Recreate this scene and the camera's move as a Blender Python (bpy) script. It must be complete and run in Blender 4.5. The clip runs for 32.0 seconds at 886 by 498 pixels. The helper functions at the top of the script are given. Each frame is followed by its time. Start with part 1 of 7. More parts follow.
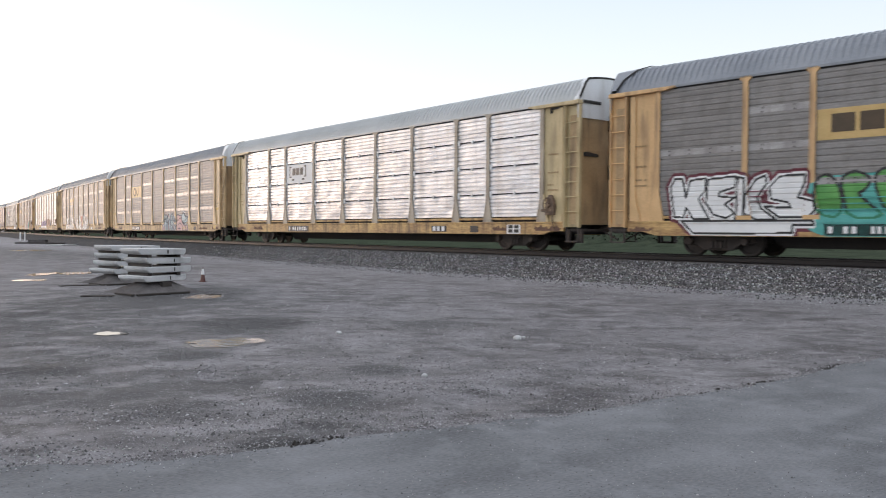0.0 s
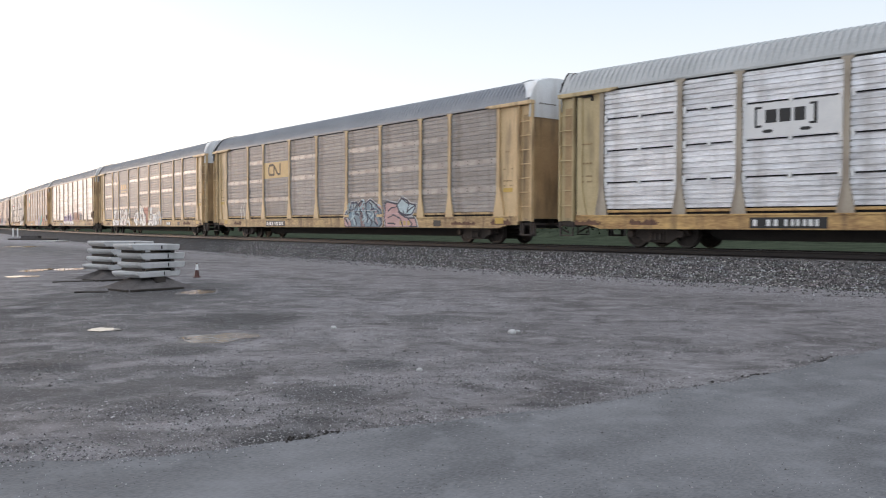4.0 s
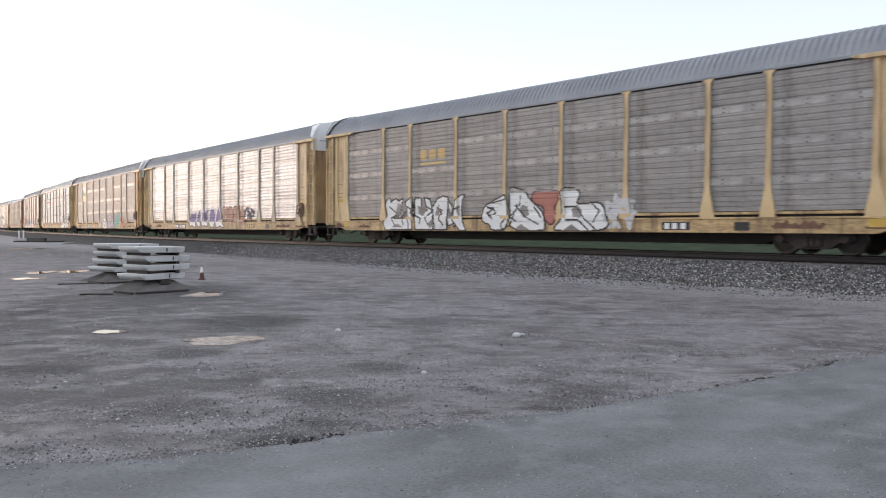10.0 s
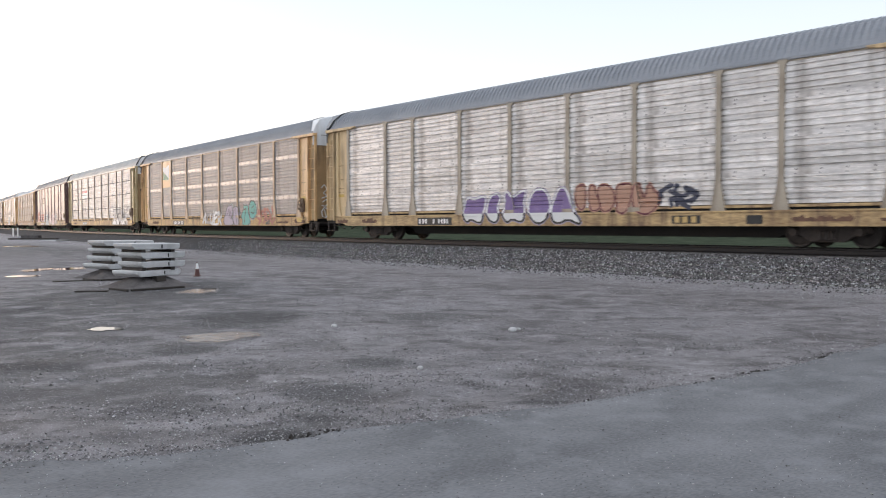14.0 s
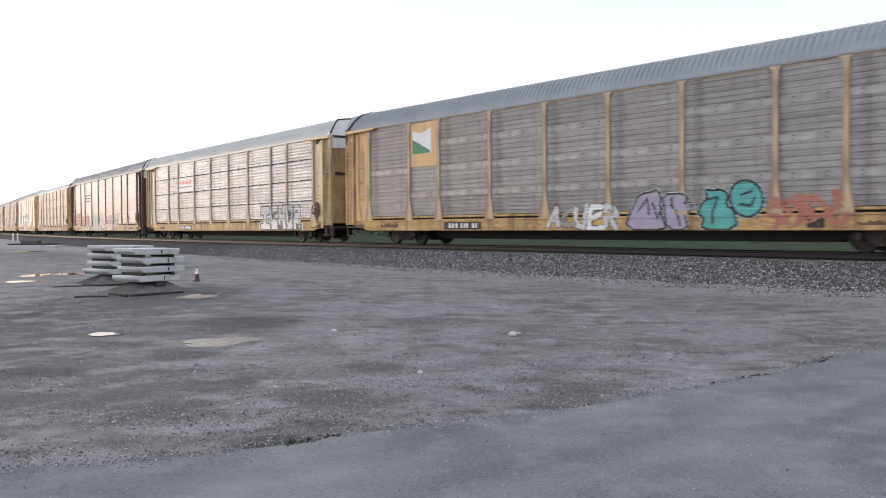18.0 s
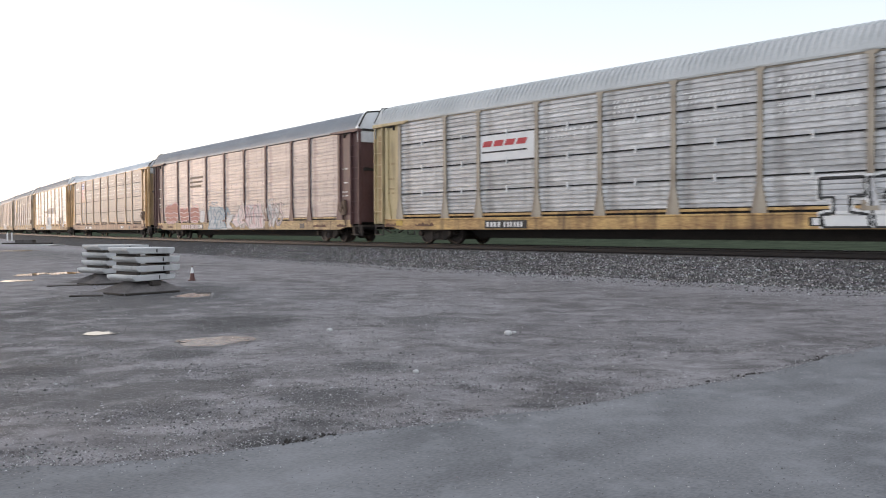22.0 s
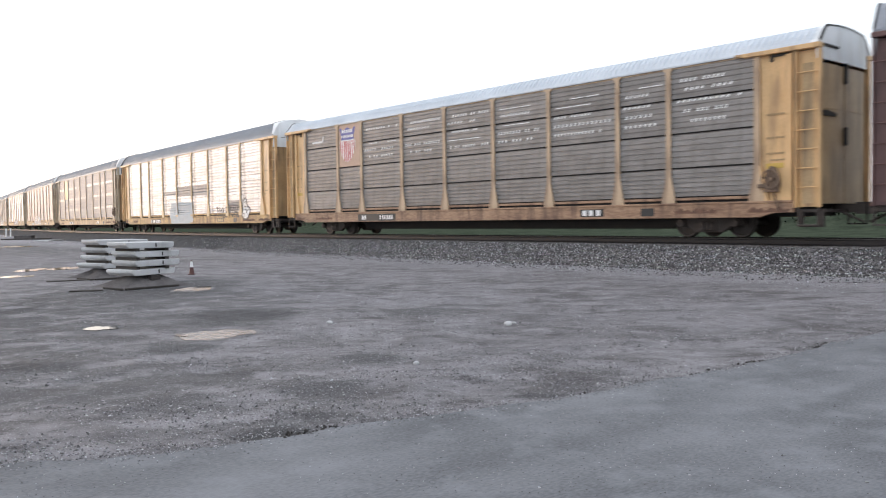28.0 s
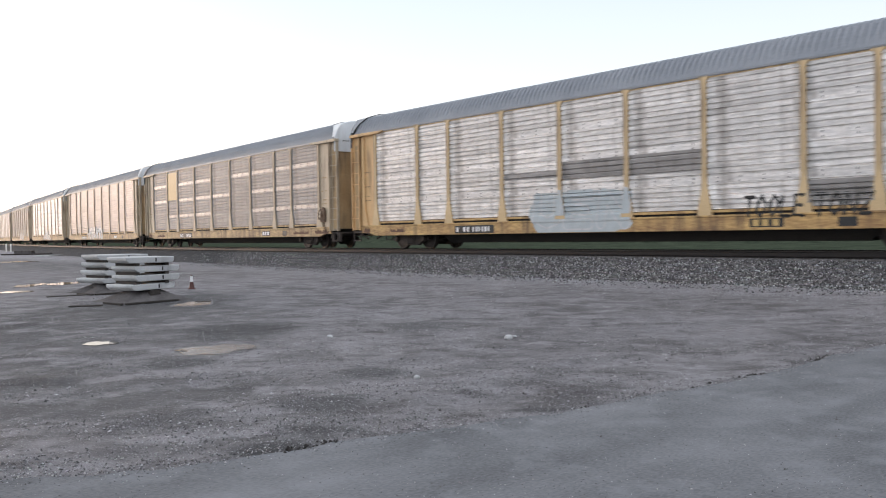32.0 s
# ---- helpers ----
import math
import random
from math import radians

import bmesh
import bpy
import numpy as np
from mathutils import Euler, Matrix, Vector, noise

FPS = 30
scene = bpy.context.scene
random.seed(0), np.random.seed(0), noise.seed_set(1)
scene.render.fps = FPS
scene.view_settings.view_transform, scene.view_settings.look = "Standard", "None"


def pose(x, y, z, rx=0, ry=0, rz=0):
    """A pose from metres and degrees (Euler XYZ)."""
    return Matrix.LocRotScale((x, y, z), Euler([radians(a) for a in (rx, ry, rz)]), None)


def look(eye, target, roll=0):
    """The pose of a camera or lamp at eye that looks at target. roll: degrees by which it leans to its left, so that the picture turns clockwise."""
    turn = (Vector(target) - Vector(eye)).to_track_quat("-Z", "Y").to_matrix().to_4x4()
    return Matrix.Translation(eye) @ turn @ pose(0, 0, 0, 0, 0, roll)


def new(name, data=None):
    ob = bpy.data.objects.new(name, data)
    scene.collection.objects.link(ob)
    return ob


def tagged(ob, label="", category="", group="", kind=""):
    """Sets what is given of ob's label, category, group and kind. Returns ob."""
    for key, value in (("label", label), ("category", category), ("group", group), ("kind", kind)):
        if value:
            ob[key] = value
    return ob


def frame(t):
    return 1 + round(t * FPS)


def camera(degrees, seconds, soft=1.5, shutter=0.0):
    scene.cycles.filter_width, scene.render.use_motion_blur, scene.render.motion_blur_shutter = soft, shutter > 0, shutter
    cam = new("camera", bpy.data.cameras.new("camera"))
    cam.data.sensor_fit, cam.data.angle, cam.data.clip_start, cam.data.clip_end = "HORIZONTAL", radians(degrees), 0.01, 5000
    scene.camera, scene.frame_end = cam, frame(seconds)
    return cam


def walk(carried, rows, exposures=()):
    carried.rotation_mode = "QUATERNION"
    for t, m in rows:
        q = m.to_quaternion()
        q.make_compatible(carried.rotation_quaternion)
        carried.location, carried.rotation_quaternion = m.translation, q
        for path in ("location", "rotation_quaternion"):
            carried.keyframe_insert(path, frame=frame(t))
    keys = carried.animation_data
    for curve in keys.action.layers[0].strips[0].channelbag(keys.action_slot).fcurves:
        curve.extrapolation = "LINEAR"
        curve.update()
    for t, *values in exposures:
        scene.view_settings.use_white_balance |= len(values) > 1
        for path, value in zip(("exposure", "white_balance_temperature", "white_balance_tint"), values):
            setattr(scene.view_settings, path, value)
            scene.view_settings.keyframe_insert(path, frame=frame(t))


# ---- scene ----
EXPOSURE = 1.44
cam = camera(56.6, 32.0, soft=1.05, shutter=0.4)

# ------------------------------------------------------------------ the camera: held by hand at one spot, drifting a little
EYE = (0.0, 0.0, 0.66)
AIM = [  # seconds, degrees to the right of +Y, degrees up, lean
    (0, -0.122, -1.158, 0.444),
    (0.5, -0.135, -1.203, 0.375),
    (1, -0.112, -1.283, 0.312),
    (1.5, -0.008, -1.252, 0.212),
    (2, -0.024, -1.179, 0.420),
    (2.5, 0.279, -1.179, 0.397),
    (3, 0.257, -1.402, 0.305),
    (3.5, 0.268, -1.551, 0.171),
    (5.5, 0.321, -1.534, 0.450),
    (6, 0.429, -1.627, 0.377),
    (6.5, 0.356, -1.662, 0.292),
    (7, 0.164, -1.608, 0.201),
    (7.5, 0.134, -1.410, 0.194),
    (8, 0.195, -1.248, 0.244),
    (8.5, 0.087, -1.333, 0.332),
    (9, 0.000, -1.444, 0.369),
    (9.5, 0.069, -1.368, 0.247),
    (10, -0.050, -1.343, 0.304),
    (10.5, 0.128, -1.392, 0.191),
    (11, -0.016, -1.550, 0.183),
    (11.5, 0.028, -1.475, 0.058),
    (12, 0.222, -1.354, -0.040),
    (12.5, 0.226, -1.296, -0.004),
    (13, 0.236, -1.317, 0.018),
    (13.5, 0.258, -1.475, 0.061),
    (14, 0.258, -1.690, -0.029),
    (14.5, 0.290, -1.676, -0.058),
    (16.5, 0.427, -1.316, 0.123),
    (17, 0.573, -1.491, 0.116),
    (17.5, 0.399, -1.520, -0.062),
    (18, 0.272, -1.372, -0.138),
    (18.5, 0.296, -1.195, 0.026),
    (19, 0.296, -1.004, 0.013),
    (19.5, 0.387, -1.038, -0.064),
    (20, 0.438, -1.336, -0.330),
    (20.5, 0.422, -1.488, -0.383),
    (21, 0.508, -1.716, -0.420),
    (21.5, 0.604, -1.699, -0.241),
    (22, 0.579, -1.440, -0.148),
    (22.5, 0.546, -1.111, -0.258),
    (23, 0.458, -0.929, -0.253),
    (23.5, 0.564, -1.117, -0.161),
    (24, 0.737, -1.515, -0.251),
    (24.5, 0.735, -1.729, -0.414),
    (25, 0.758, -1.865, -0.487),
    (25.5, 0.687, -1.792, -0.573),
    (27.5, 0.592, -1.997, -0.726),
    (28, 0.629, -2.041, -0.746),
    (28.5, 0.576, -1.976, -0.847),
    (29, 0.473, -1.799, -0.887),
    (29.5, 0.511, -1.628, -0.862),
    (30, 0.637, -1.425, -0.824),
    (30.5, 0.606, -1.393, -0.817),
    (31, 0.674, -1.334, -0.812),
    (31.5, 0.688, -1.171, -0.812),
    (32, 0.639, -1.085, -0.944),
]


# the clip's own metering, in stops
METER = [(0, -0.05), (1, -0.05), (3, -0.15), (6, 0.08), (7.5, 0.10), (9, 0.02), (11, 0.0), (14, 0.0), (17, 0.05), (18, 0.12), (20, 0.02), (21, 0.05), (22, 0.02), (24, 0.07), (25, 0.2), (28, 0.26), (29, 0.17), (30, 0.16), (31, 0.13), (32, 0.0)]
TINT = 15


def aim_pose(yaw, tilt, lean):
    y, p = radians(yaw), radians(tilt)
    way = Vector((math.sin(y) * math.cos(p), math.cos(y) * math.cos(p), math.sin(p)))
    return look(EYE, Vector(EYE) + way * 10, lean)


walk(cam, [(t, aim_pose(y, p, r)) for t, y, p, r in AIM], exposures=[(t, EXPOSURE + e, 6500, TINT) for t, e in METER])

# ------------------------------------------------------------------ sky and sun: low evening glow beyond the far end of the train
SUN_AZ, SUN_EL = 143.0, 6.0      # degrees anticlockwise from +X, degrees up
world = bpy.data.worlds.new("evening_sky")
scene.world = world
world.use_nodes = True
wn, wl = world.node_tree.nodes, world.node_tree.links
wn.clear()
sky = wn.new("ShaderNodeTexSky")
sky.sky_type, sky.sun_disc = "NISHITA", False
sky.sun_elevation, sky.sun_rotation = radians(SUN_EL), radians(90 - SUN_AZ)
sky.altitude, sky.air_density, sky.dust_density, sky.ozone_density = 100, 1.0, 3.0, 1.0
glow = wn.new("ShaderNodeBackground")
glow.inputs["Strength"].default_value = 0.024
wl.new(sky.outputs[0], glow.inputs["Color"])
# thin high haze that whitens the whole sky, bluer overhead
geo = wn.new("ShaderNodeTexCoord")
sep = wn.new("ShaderNodeSeparateXYZ")
wl.new(geo.outputs["Generated"], sep.inputs[0])
up = wn.new("ShaderNodeValToRGB")
up.color_ramp.elements[0].position, up.color_ramp.elements[0].color = 0.0, (1.0, 0.99, 0.98, 1)
up.color_ramp.elements[1].position, up.color_ramp.elements[1].color = 1.0, (0.97, 1.03, 1.10, 1)
band = up.color_ramp.elements.new(0.14)
band.color = (0.75, 0.81, 0.85, 1)
band = up.color_ramp.elements.new(0.30)
band.color = (0.575, 0.675, 0.745, 1)
wl.new(sep.outputs["Z"], up.inputs[0])
haze = wn.new("ShaderNodeBackground")
haze.inputs["Strength"].default_value = 0.445
wl.new(up.outputs[0], haze.inputs["Color"])
both = wn.new("ShaderNodeAddShader")
wl.new(glow.outputs[0], both.inputs[0])
wl.new(haze.outputs[0], both.inputs[1])
wout = wn.new("ShaderNodeOutputWorld")
wl.new(both.outputs[0], wout.inputs["Surface"])

sun_data = bpy.data.lights.new("sun", "SUN")
sun_data.energy, sun_data.angle, sun_data.color = 0.21, radians(6), (1.0, 0.87, 0.79)
sun = new("sun", sun_data)
a, e = radians(SUN_AZ), radians(SUN_EL)
sun.matrix_world = look((0, 0, 40), (-math.cos(a) * math.cos(e), -math.sin(a) * math.cos(e), 40 - math.sin(e)))

# ------------------------------------------------------------------ helpers for meshes
def box(bm, x0, x1, y0, y1, z0, z1):
    v = [bm.verts.new((x, y, z)) for z in (z0, z1) for y in (y0, y1) for x in (x0, x1)]
    for q in ((0, 2, 3, 1), (4, 5, 7, 6), (0, 1, 5, 4), (2, 6, 7, 3), (1, 3, 7, 5), (0, 4, 6, 2)):
        bm.faces.new([v[i] for i in q])
    return v


def prism(bm, pts, axis, a0, a1):
    """A closed outline of (u, v) pairs pushed along an axis: x -> (y, z), y -> (x, z), z -> (x, y)."""
    def at(u, v, w):
        return {"x": (w, u, v), "y": (u, w, v), "z": (u, v, w)}[axis]
    lo = [bm.verts.new(at(u, v, a0)) for u, v in pts]
    hi = [bm.verts.new(at(u, v, a1)) for u, v in pts]
    bm.faces.new(lo)
    bm.faces.new(hi[::-1])
    n = len(pts)
    for i in range(n):
        bm.faces.new((lo[i], hi[i], hi[(i + 1) % n], lo[(i + 1) % n]))


def rod(bm, p, q, r, n=8):
    p, q = Vector(p), Vector(q)
    d = (q - p).normalized()
    u = d.orthogonal().normalized()
    w = d.cross(u)
    rings = []
    for c in (p, q):
        rings.append([bm.verts.new(c + (u * math.cos(2 * math.pi * i / n) + w * math.sin(2 * math.pi * i / n)) * r) for i in range(n)])
    for i in range(n):
        bm.faces.new((rings[0][i], rings[0][(i + 1) % n], rings[1][(i + 1) % n], rings[1][i]))
    bm.faces.new(rings[0][::-1])
    bm.faces.new(rings[1])


def lathe(bm, prof, centre, axis="y", n=20):
    """Turn (r, h) pairs about an axis through centre."""
    rings = []
    for r, h in prof:
        ring = []
        for i in range(n):
            c, s = math.cos(2 * math.pi * i / n) * r, math.sin(2 * math.pi * i / n) * r
            o = {"y": (c, h, s), "z": (c, s, h), "x": (h, c, s)}[axis]
            ring.append(bm.verts.new(Vector(centre) + Vector(o)))
        rings.append(ring)
    for k in range(len(rings) - 1):
        for i in range(n):
            bm.faces.new((rings[k][i], rings[k][(i + 1) % n], rings[k + 1][(i + 1) % n], rings[k + 1][i]))
    bm.faces.new(rings[0][::-1])
    bm.faces.new(rings[-1])


def mesh_of(name, bm, material=None, smooth=False, bevel=0.0):
    if bevel:
        bmesh.ops.bevel(bm, geom=bm.edges[:], offset=bevel, segments=1, affect="EDGES")
    bmesh.ops.recalc_face_normals(bm, faces=bm.faces)
    me = bpy.data.meshes.new(name)
    bm.to_mesh(me)
    bm.free()
    if material:
        me.materials.append(material)
    if smooth:
        for p in me.polygons:
            p.use_smooth = True
    return me


def put(name, me, parent=None, material=None, at=None, label=""):
    """One mesh object; a material given here overrides the shared mesh's own."""
    ob = new(name, me)
    if parent:
        ob.parent = parent
    if at is not None:
        ob.matrix_basis = at
    if material:
        if not me.materials:
            me.materials.append(material)
        ob.material_slots[0].link = "OBJECT"
        ob.material_slots[0].material = material
    if label:
        tagged(ob, label)
    return ob


def part(name, bm, material, parent, label="", bevel=0.0, smooth=False):
    return put(name, mesh_of(name, bm, material, smooth, bevel), parent, label=label)


# ------------------------------------------------------------------ materials
def mat(name, c1, c2, rough=0.7, metal=0.0, scale=3.0, fine=40.0, bump=0.15, stretch=(1, 1, 1), grime=None, grime_amount=0.0, spec=0.5, vary=0.0, dent=0.0, streak=0.0):
    """Two tones mixed at a coarse and a fine scale, with a fine bump; grime: a third tone in streaks."""
    m = bpy.data.materials.new(name)
    m.use_nodes = True
    n, l = m.node_tree.nodes, m.node_tree.links
    b = n["Principled BSDF"]
    tc = n.new("ShaderNodeTexCoord")
    mp = n.new("ShaderNodeMapping")
    mp.inputs["Scale"].default_value = stretch
    l.new(tc.outputs["Object"], mp.inputs["Vector"])
    n1 = n.new("ShaderNodeTexNoise")
    n1.inputs["Scale"].default_value, n1.inputs["Detail"].default_value = scale, 5
    l.new(mp.outputs[0], n1.inputs["Vector"])
    n2 = n.new("ShaderNodeTexNoise")
    n2.inputs["Scale"].default_value, n2.inputs["Detail"].default_value = fine, 3
    l.new(mp.outputs[0], n2.inputs["Vector"])
    add = n.new("ShaderNodeMath")
    add.operation = "MULTIPLY_ADD"
    add.inputs[1].default_value = 0.4
    l.new(n2.outputs[0], add.inputs[0])
    mul = n.new("ShaderNodeMath")
    mul.operation = "MULTIPLY"
    mul.inputs[1].default_value = 0.6
    l.new(n1.outputs[0], mul.inputs[0])
    l.new(mul.outputs[0], add.inputs[2])
    ramp = n.new("ShaderNodeValToRGB")
    ramp.color_ramp.elements[0].position, ramp.color_ramp.elements[0].color = 0.36, (*c1, 1)
    ramp.color_ramp.elements[1].position, ramp.color_ramp.elements[1].color = 0.64, (*c2, 1)
    l.new(add.outputs[0], ramp.inputs[0])
    col = ramp.outputs[0]
    if grime:
        n3 = n.new("ShaderNodeTexNoise")
        n3.inputs["Scale"].default_value, n3.inputs["Detail"].default_value = scale * 2.3, 6
        mp3 = n.new("ShaderNodeMapping")
        mp3.inputs["Scale"].default_value = (1.0, 1.0, 0.18)
        mp3.inputs["Location"].default_value = (3.1, 5.7, 1.3)
        l.new(tc.outputs["Object"], mp3.inputs["Vector"])
        l.new(mp3.outputs[0], n3.inputs["Vector"])
        r3 = n.new("ShaderNodeMapRange")
        r3.inputs[1].default_value, r3.inputs[2].default_value = 0.5, 0.72
        r3.inputs[3].default_value, r3.inputs[4].default_value = 0.0, grime_amount
        l.new(n3.outputs[0], r3.inputs[0])
        mx = n.new("ShaderNodeMix")
        mx.data_type = "RGBA"
        mx.inputs[7].default_value = (*grime, 1)
        l.new(r3.outputs[0], mx.inputs[0])
        l.new(col, mx.inputs[6])
        col = mx.outputs[2]
    if vary:
        oi = n.new("ShaderNodeObjectInfo")
        mr = n.new("ShaderNodeMapRange")
        mr.inputs[3].default_value, mr.inputs[4].default_value = 1 - vary, 1 + vary
        l.new(oi.outputs["Random"], mr.inputs[0])
        sc = n.new("ShaderNodeVectorMath")
        sc.operation = "SCALE"
        l.new(col, sc.inputs[0])
        l.new(mr.outputs[0], sc.inputs["Scale"])
        col = sc.outputs[0]
    if streak:
        # long weathered streaks that run with the ribs, and a finer speckle that paints their sparkle
        for stretch_x, stretch_z, amount in ((0.35, 7.0, streak), (3.0, 14.0, streak * 0.7)):
            mps = n.new("ShaderNodeMapping")
            mps.inputs["Scale"].default_value = (stretch_x, 1.0, stretch_z)
            l.new(tc.outputs["Object"], mps.inputs["Vector"])
            if vary:
                hop = n.new("ShaderNodeMath")
                hop.operation = "MULTIPLY"
                hop.inputs[1].default_value = 170.0
                l.new(oi.outputs["Random"], hop.inputs[0])
                l.new(hop.outputs[0], mps.inputs["Location"])
            ns = n.new("ShaderNodeTexNoise")
            ns.inputs["Scale"].default_value, ns.inputs["Detail"].default_value = 1.0, 3
            l.new(mps.outputs[0], ns.inputs["Vector"])
            rs = n.new("ShaderNodeMapRange")
            rs.inputs[1].default_value, rs.inputs[2].default_value = 0.35, 0.65
            rs.inputs[3].default_value, rs.inputs[4].default_value = 1 - amount, 1 + amount
            l.new(ns.outputs[0], rs.inputs[0])
            ss = n.new("ShaderNodeVectorMath")
            ss.operation = "SCALE"
            l.new(col, ss.inputs[0])
            l.new(rs.outputs[0], ss.inputs["Scale"])
            col = ss.outputs[0]
    l.new(col, b.inputs["Base Color"])
    rr = n.new("ShaderNodeMapRange")
    rr.inputs[3].default_value, rr.inputs[4].default_value = max(rough - 0.12, 0.02), min(rough + 0.12, 1)
    l.new(n1.outputs[0], rr.inputs[0])
    l.new(rr.outputs[0], b.inputs["Roughness"])
    b.inputs["Metallic"].default_value = metal
    b.inputs["Specular IOR Level"].default_value = spec
    if bump:
        bp = n.new("ShaderNodeBump")
        bp.inputs["Strength"].default_value, bp.inputs["Distance"].default_value = bump, 0.02
        l.new(n2.outputs[0], bp.inputs["Height"])
        l.new(bp.outputs[0], b.inputs["Normal"])
        if dent:
            n4 = n.new("ShaderNodeTexNoise")
            n4.inputs["Scale"].default_value, n4.inputs["Detail"].default_value = 1.1, 2
            mp4 = n.new("ShaderNodeMapping")
            mp4.inputs["Scale"].default_value = (1.0, 1.0, 1.5)
            l.new(tc.outputs["Object"], mp4.inputs["Vector"])
            if vary:
                jump = n.new("ShaderNodeCombineXYZ")
                for k in range(3):
                    l.new(mr.outputs[0], jump.inputs[k])
                far = n.new("ShaderNodeVectorMath")
                far.operation = "SCALE"
                far.inputs["Scale"].default_value = 300.0
                l.new(jump.outputs[0], far.inputs[0])
                l.new(far.outputs[0], mp4.inputs["Location"])
            l.new(mp4.outputs[0], n4.inputs["Vector"])
            bp4 = n.new("ShaderNodeBump")
            bp4.inputs["Strength"].default_value, bp4.inputs["Distance"].default_value = dent, 0.10
            l.new(n4.outputs[0], bp4.inputs["Height"])
            l.new(bp4.outputs[0], bp.inputs["Normal"])
    return m


YELLOW = mat("weathered_yellow_paint", (0.58, 0.36, 0.165), (0.74, 0.48, 0.24), 0.5, 0, 1.2, 25, 0.08, grime=(0.19, 0.11, 0.065), grime_amount=0.7)
KHAKI = mat("faded_khaki_yellow_paint", (0.47, 0.365, 0.195), (0.61, 0.49, 0.285), 0.5, 0, 1.2, 25, 0.08, grime=(0.17, 0.12, 0.07), grime_amount=0.6)
BEIGE = mat("dusty_beige_post_paint", (0.34, 0.29, 0.225), (0.47, 0.41, 0.33), 0.55, 0, 1.4, 25, 0.08, grime=(0.16, 0.12, 0.09), grime_amount=0.6)
ROSE = mat("pinkish_tan_post_paint", (0.44, 0.315, 0.205), (0.58, 0.43, 0.29), 0.55, 0, 1.4, 25, 0.08, grime=(0.15, 0.09, 0.065), grime_amount=0.7)
SILL = mat("rust_stained_yellow_sill", (0.30, 0.165, 0.07), (0.64, 0.42, 0.17), 0.6, 0, 1.5, 12, 0.15, (0.4, 1, 1.6), grime=(0.13, 0.08, 0.05), grime_amount=0.85)
RUSTSILL = mat("rusty_orange_sill", (0.19, 0.105, 0.065), (0.42, 0.265, 0.165), 0.6, 0, 1.5, 12, 0.15, (0.4, 1, 1.6), grime=(0.10, 0.055, 0.04), grime_amount=0.85)
SALMON = mat("faded_salmon_sign_paint", (0.44, 0.29, 0.21), (0.54, 0.37, 0.28), 0.55, 0, 1.4, 25, 0.05)
SILLTAN = mat("rust_stained_tan_sill", (0.27, 0.17, 0.085), (0.62, 0.44, 0.22), 0.6, 0, 1.5, 12, 0.15, (0.4, 1, 1.6), grime=(0.13, 0.08, 0.055), grime_amount=0.85)
TAN = mat("faded_tan_paint", (0.56, 0.40, 0.215), (0.72, 0.535, 0.31), 0.55, 0, 1.2, 25, 0.08, grime=(0.18, 0.12, 0.08), grime_amount=0.7)
BROWN = mat("oxide_brown_paint", (0.095, 0.045, 0.042), (0.15, 0.08, 0.074), 0.55, 0, 1.2, 25, 0.08, grime=(0.05, 0.03, 0.03), grime_amount=0.6)
DOOR_TAN = mat("dirty_end_door_paint", (0.35, 0.23, 0.115), (0.50, 0.345, 0.185), 0.5, 0, 1.0, 20, 0.08, grime=(0.11, 0.075, 0.05), grime_amount=0.8)
PINK = mat("pink_spray_paint", (0.50, 0.30, 0.30), (0.60, 0.40, 0.39), 0.6, 0, 3, 30, 0.03)
RED = mat("faded_red_spray_paint", (0.36, 0.13, 0.10), (0.46, 0.19, 0.15), 0.6, 0, 3, 30, 0.03)
MAROON = mat("dark_red_spray_paint", (0.10, 0.018, 0.03), (0.16, 0.035, 0.05), 0.6, 0, 3, 30, 0.03)
ORANGERED = mat("orange_spray_paint", (0.42, 0.23, 0.16), (0.50, 0.30, 0.22), 0.6, 0, 3, 30, 0.03)
PALEPINK = mat("washed_out_pink_spray_paint", (0.60, 0.49, 0.49), (0.72, 0.60, 0.60), 0.6, 0, 3, 30, 0.03)
PURPLE = mat("purple_spray_paint", (0.16, 0.10, 0.26), (0.24, 0.17, 0.34), 0.6, 0, 3, 30, 0.03)
LILAC = mat("lilac_spray_paint", (0.33, 0.28, 0.38), (0.42, 0.37, 0.47), 0.6, 0, 3, 30, 0.03)
NAVY = mat("dark_navy_spray_paint", (0.03, 0.035, 0.06), (0.06, 0.065, 0.10), 0.6, 0, 3, 30, 0.03)
FADEDBLUE = mat("washed_out_blue_spray_paint", (0.40, 0.445, 0.465), (0.50, 0.545, 0.565), 0.6, 0, 3, 30, 0.03)
CREAM = mat("sun_faded_cream_paint", (0.42, 0.335, 0.235), (0.55, 0.455, 0.335), 0.55, 0, 1.2, 25, 0.08, grime=(0.18, 0.125, 0.09), grime_amount=0.7)
TEAL = mat("teal_spray_paint", (0.06, 0.32, 0.29), (0.12, 0.44, 0.40), 0.6, 0, 3, 30, 0.03)
GREEN = mat("green_spray_paint", (0.07, 0.26, 0.06), (0.13, 0.36, 0.10), 0.6, 0, 3, 30, 0.03)
SIGNGREEN = mat("green_sign_paint", (0.02, 0.17, 0.09), (0.03, 0.22, 0.12), 0.5, 0, 3, 30, 0.03)
PALEBLUE = mat("pale_blue_spray_paint", (0.40, 0.52, 0.56), (0.52, 0.63, 0.67), 0.6, 0, 3, 30, 0.03)
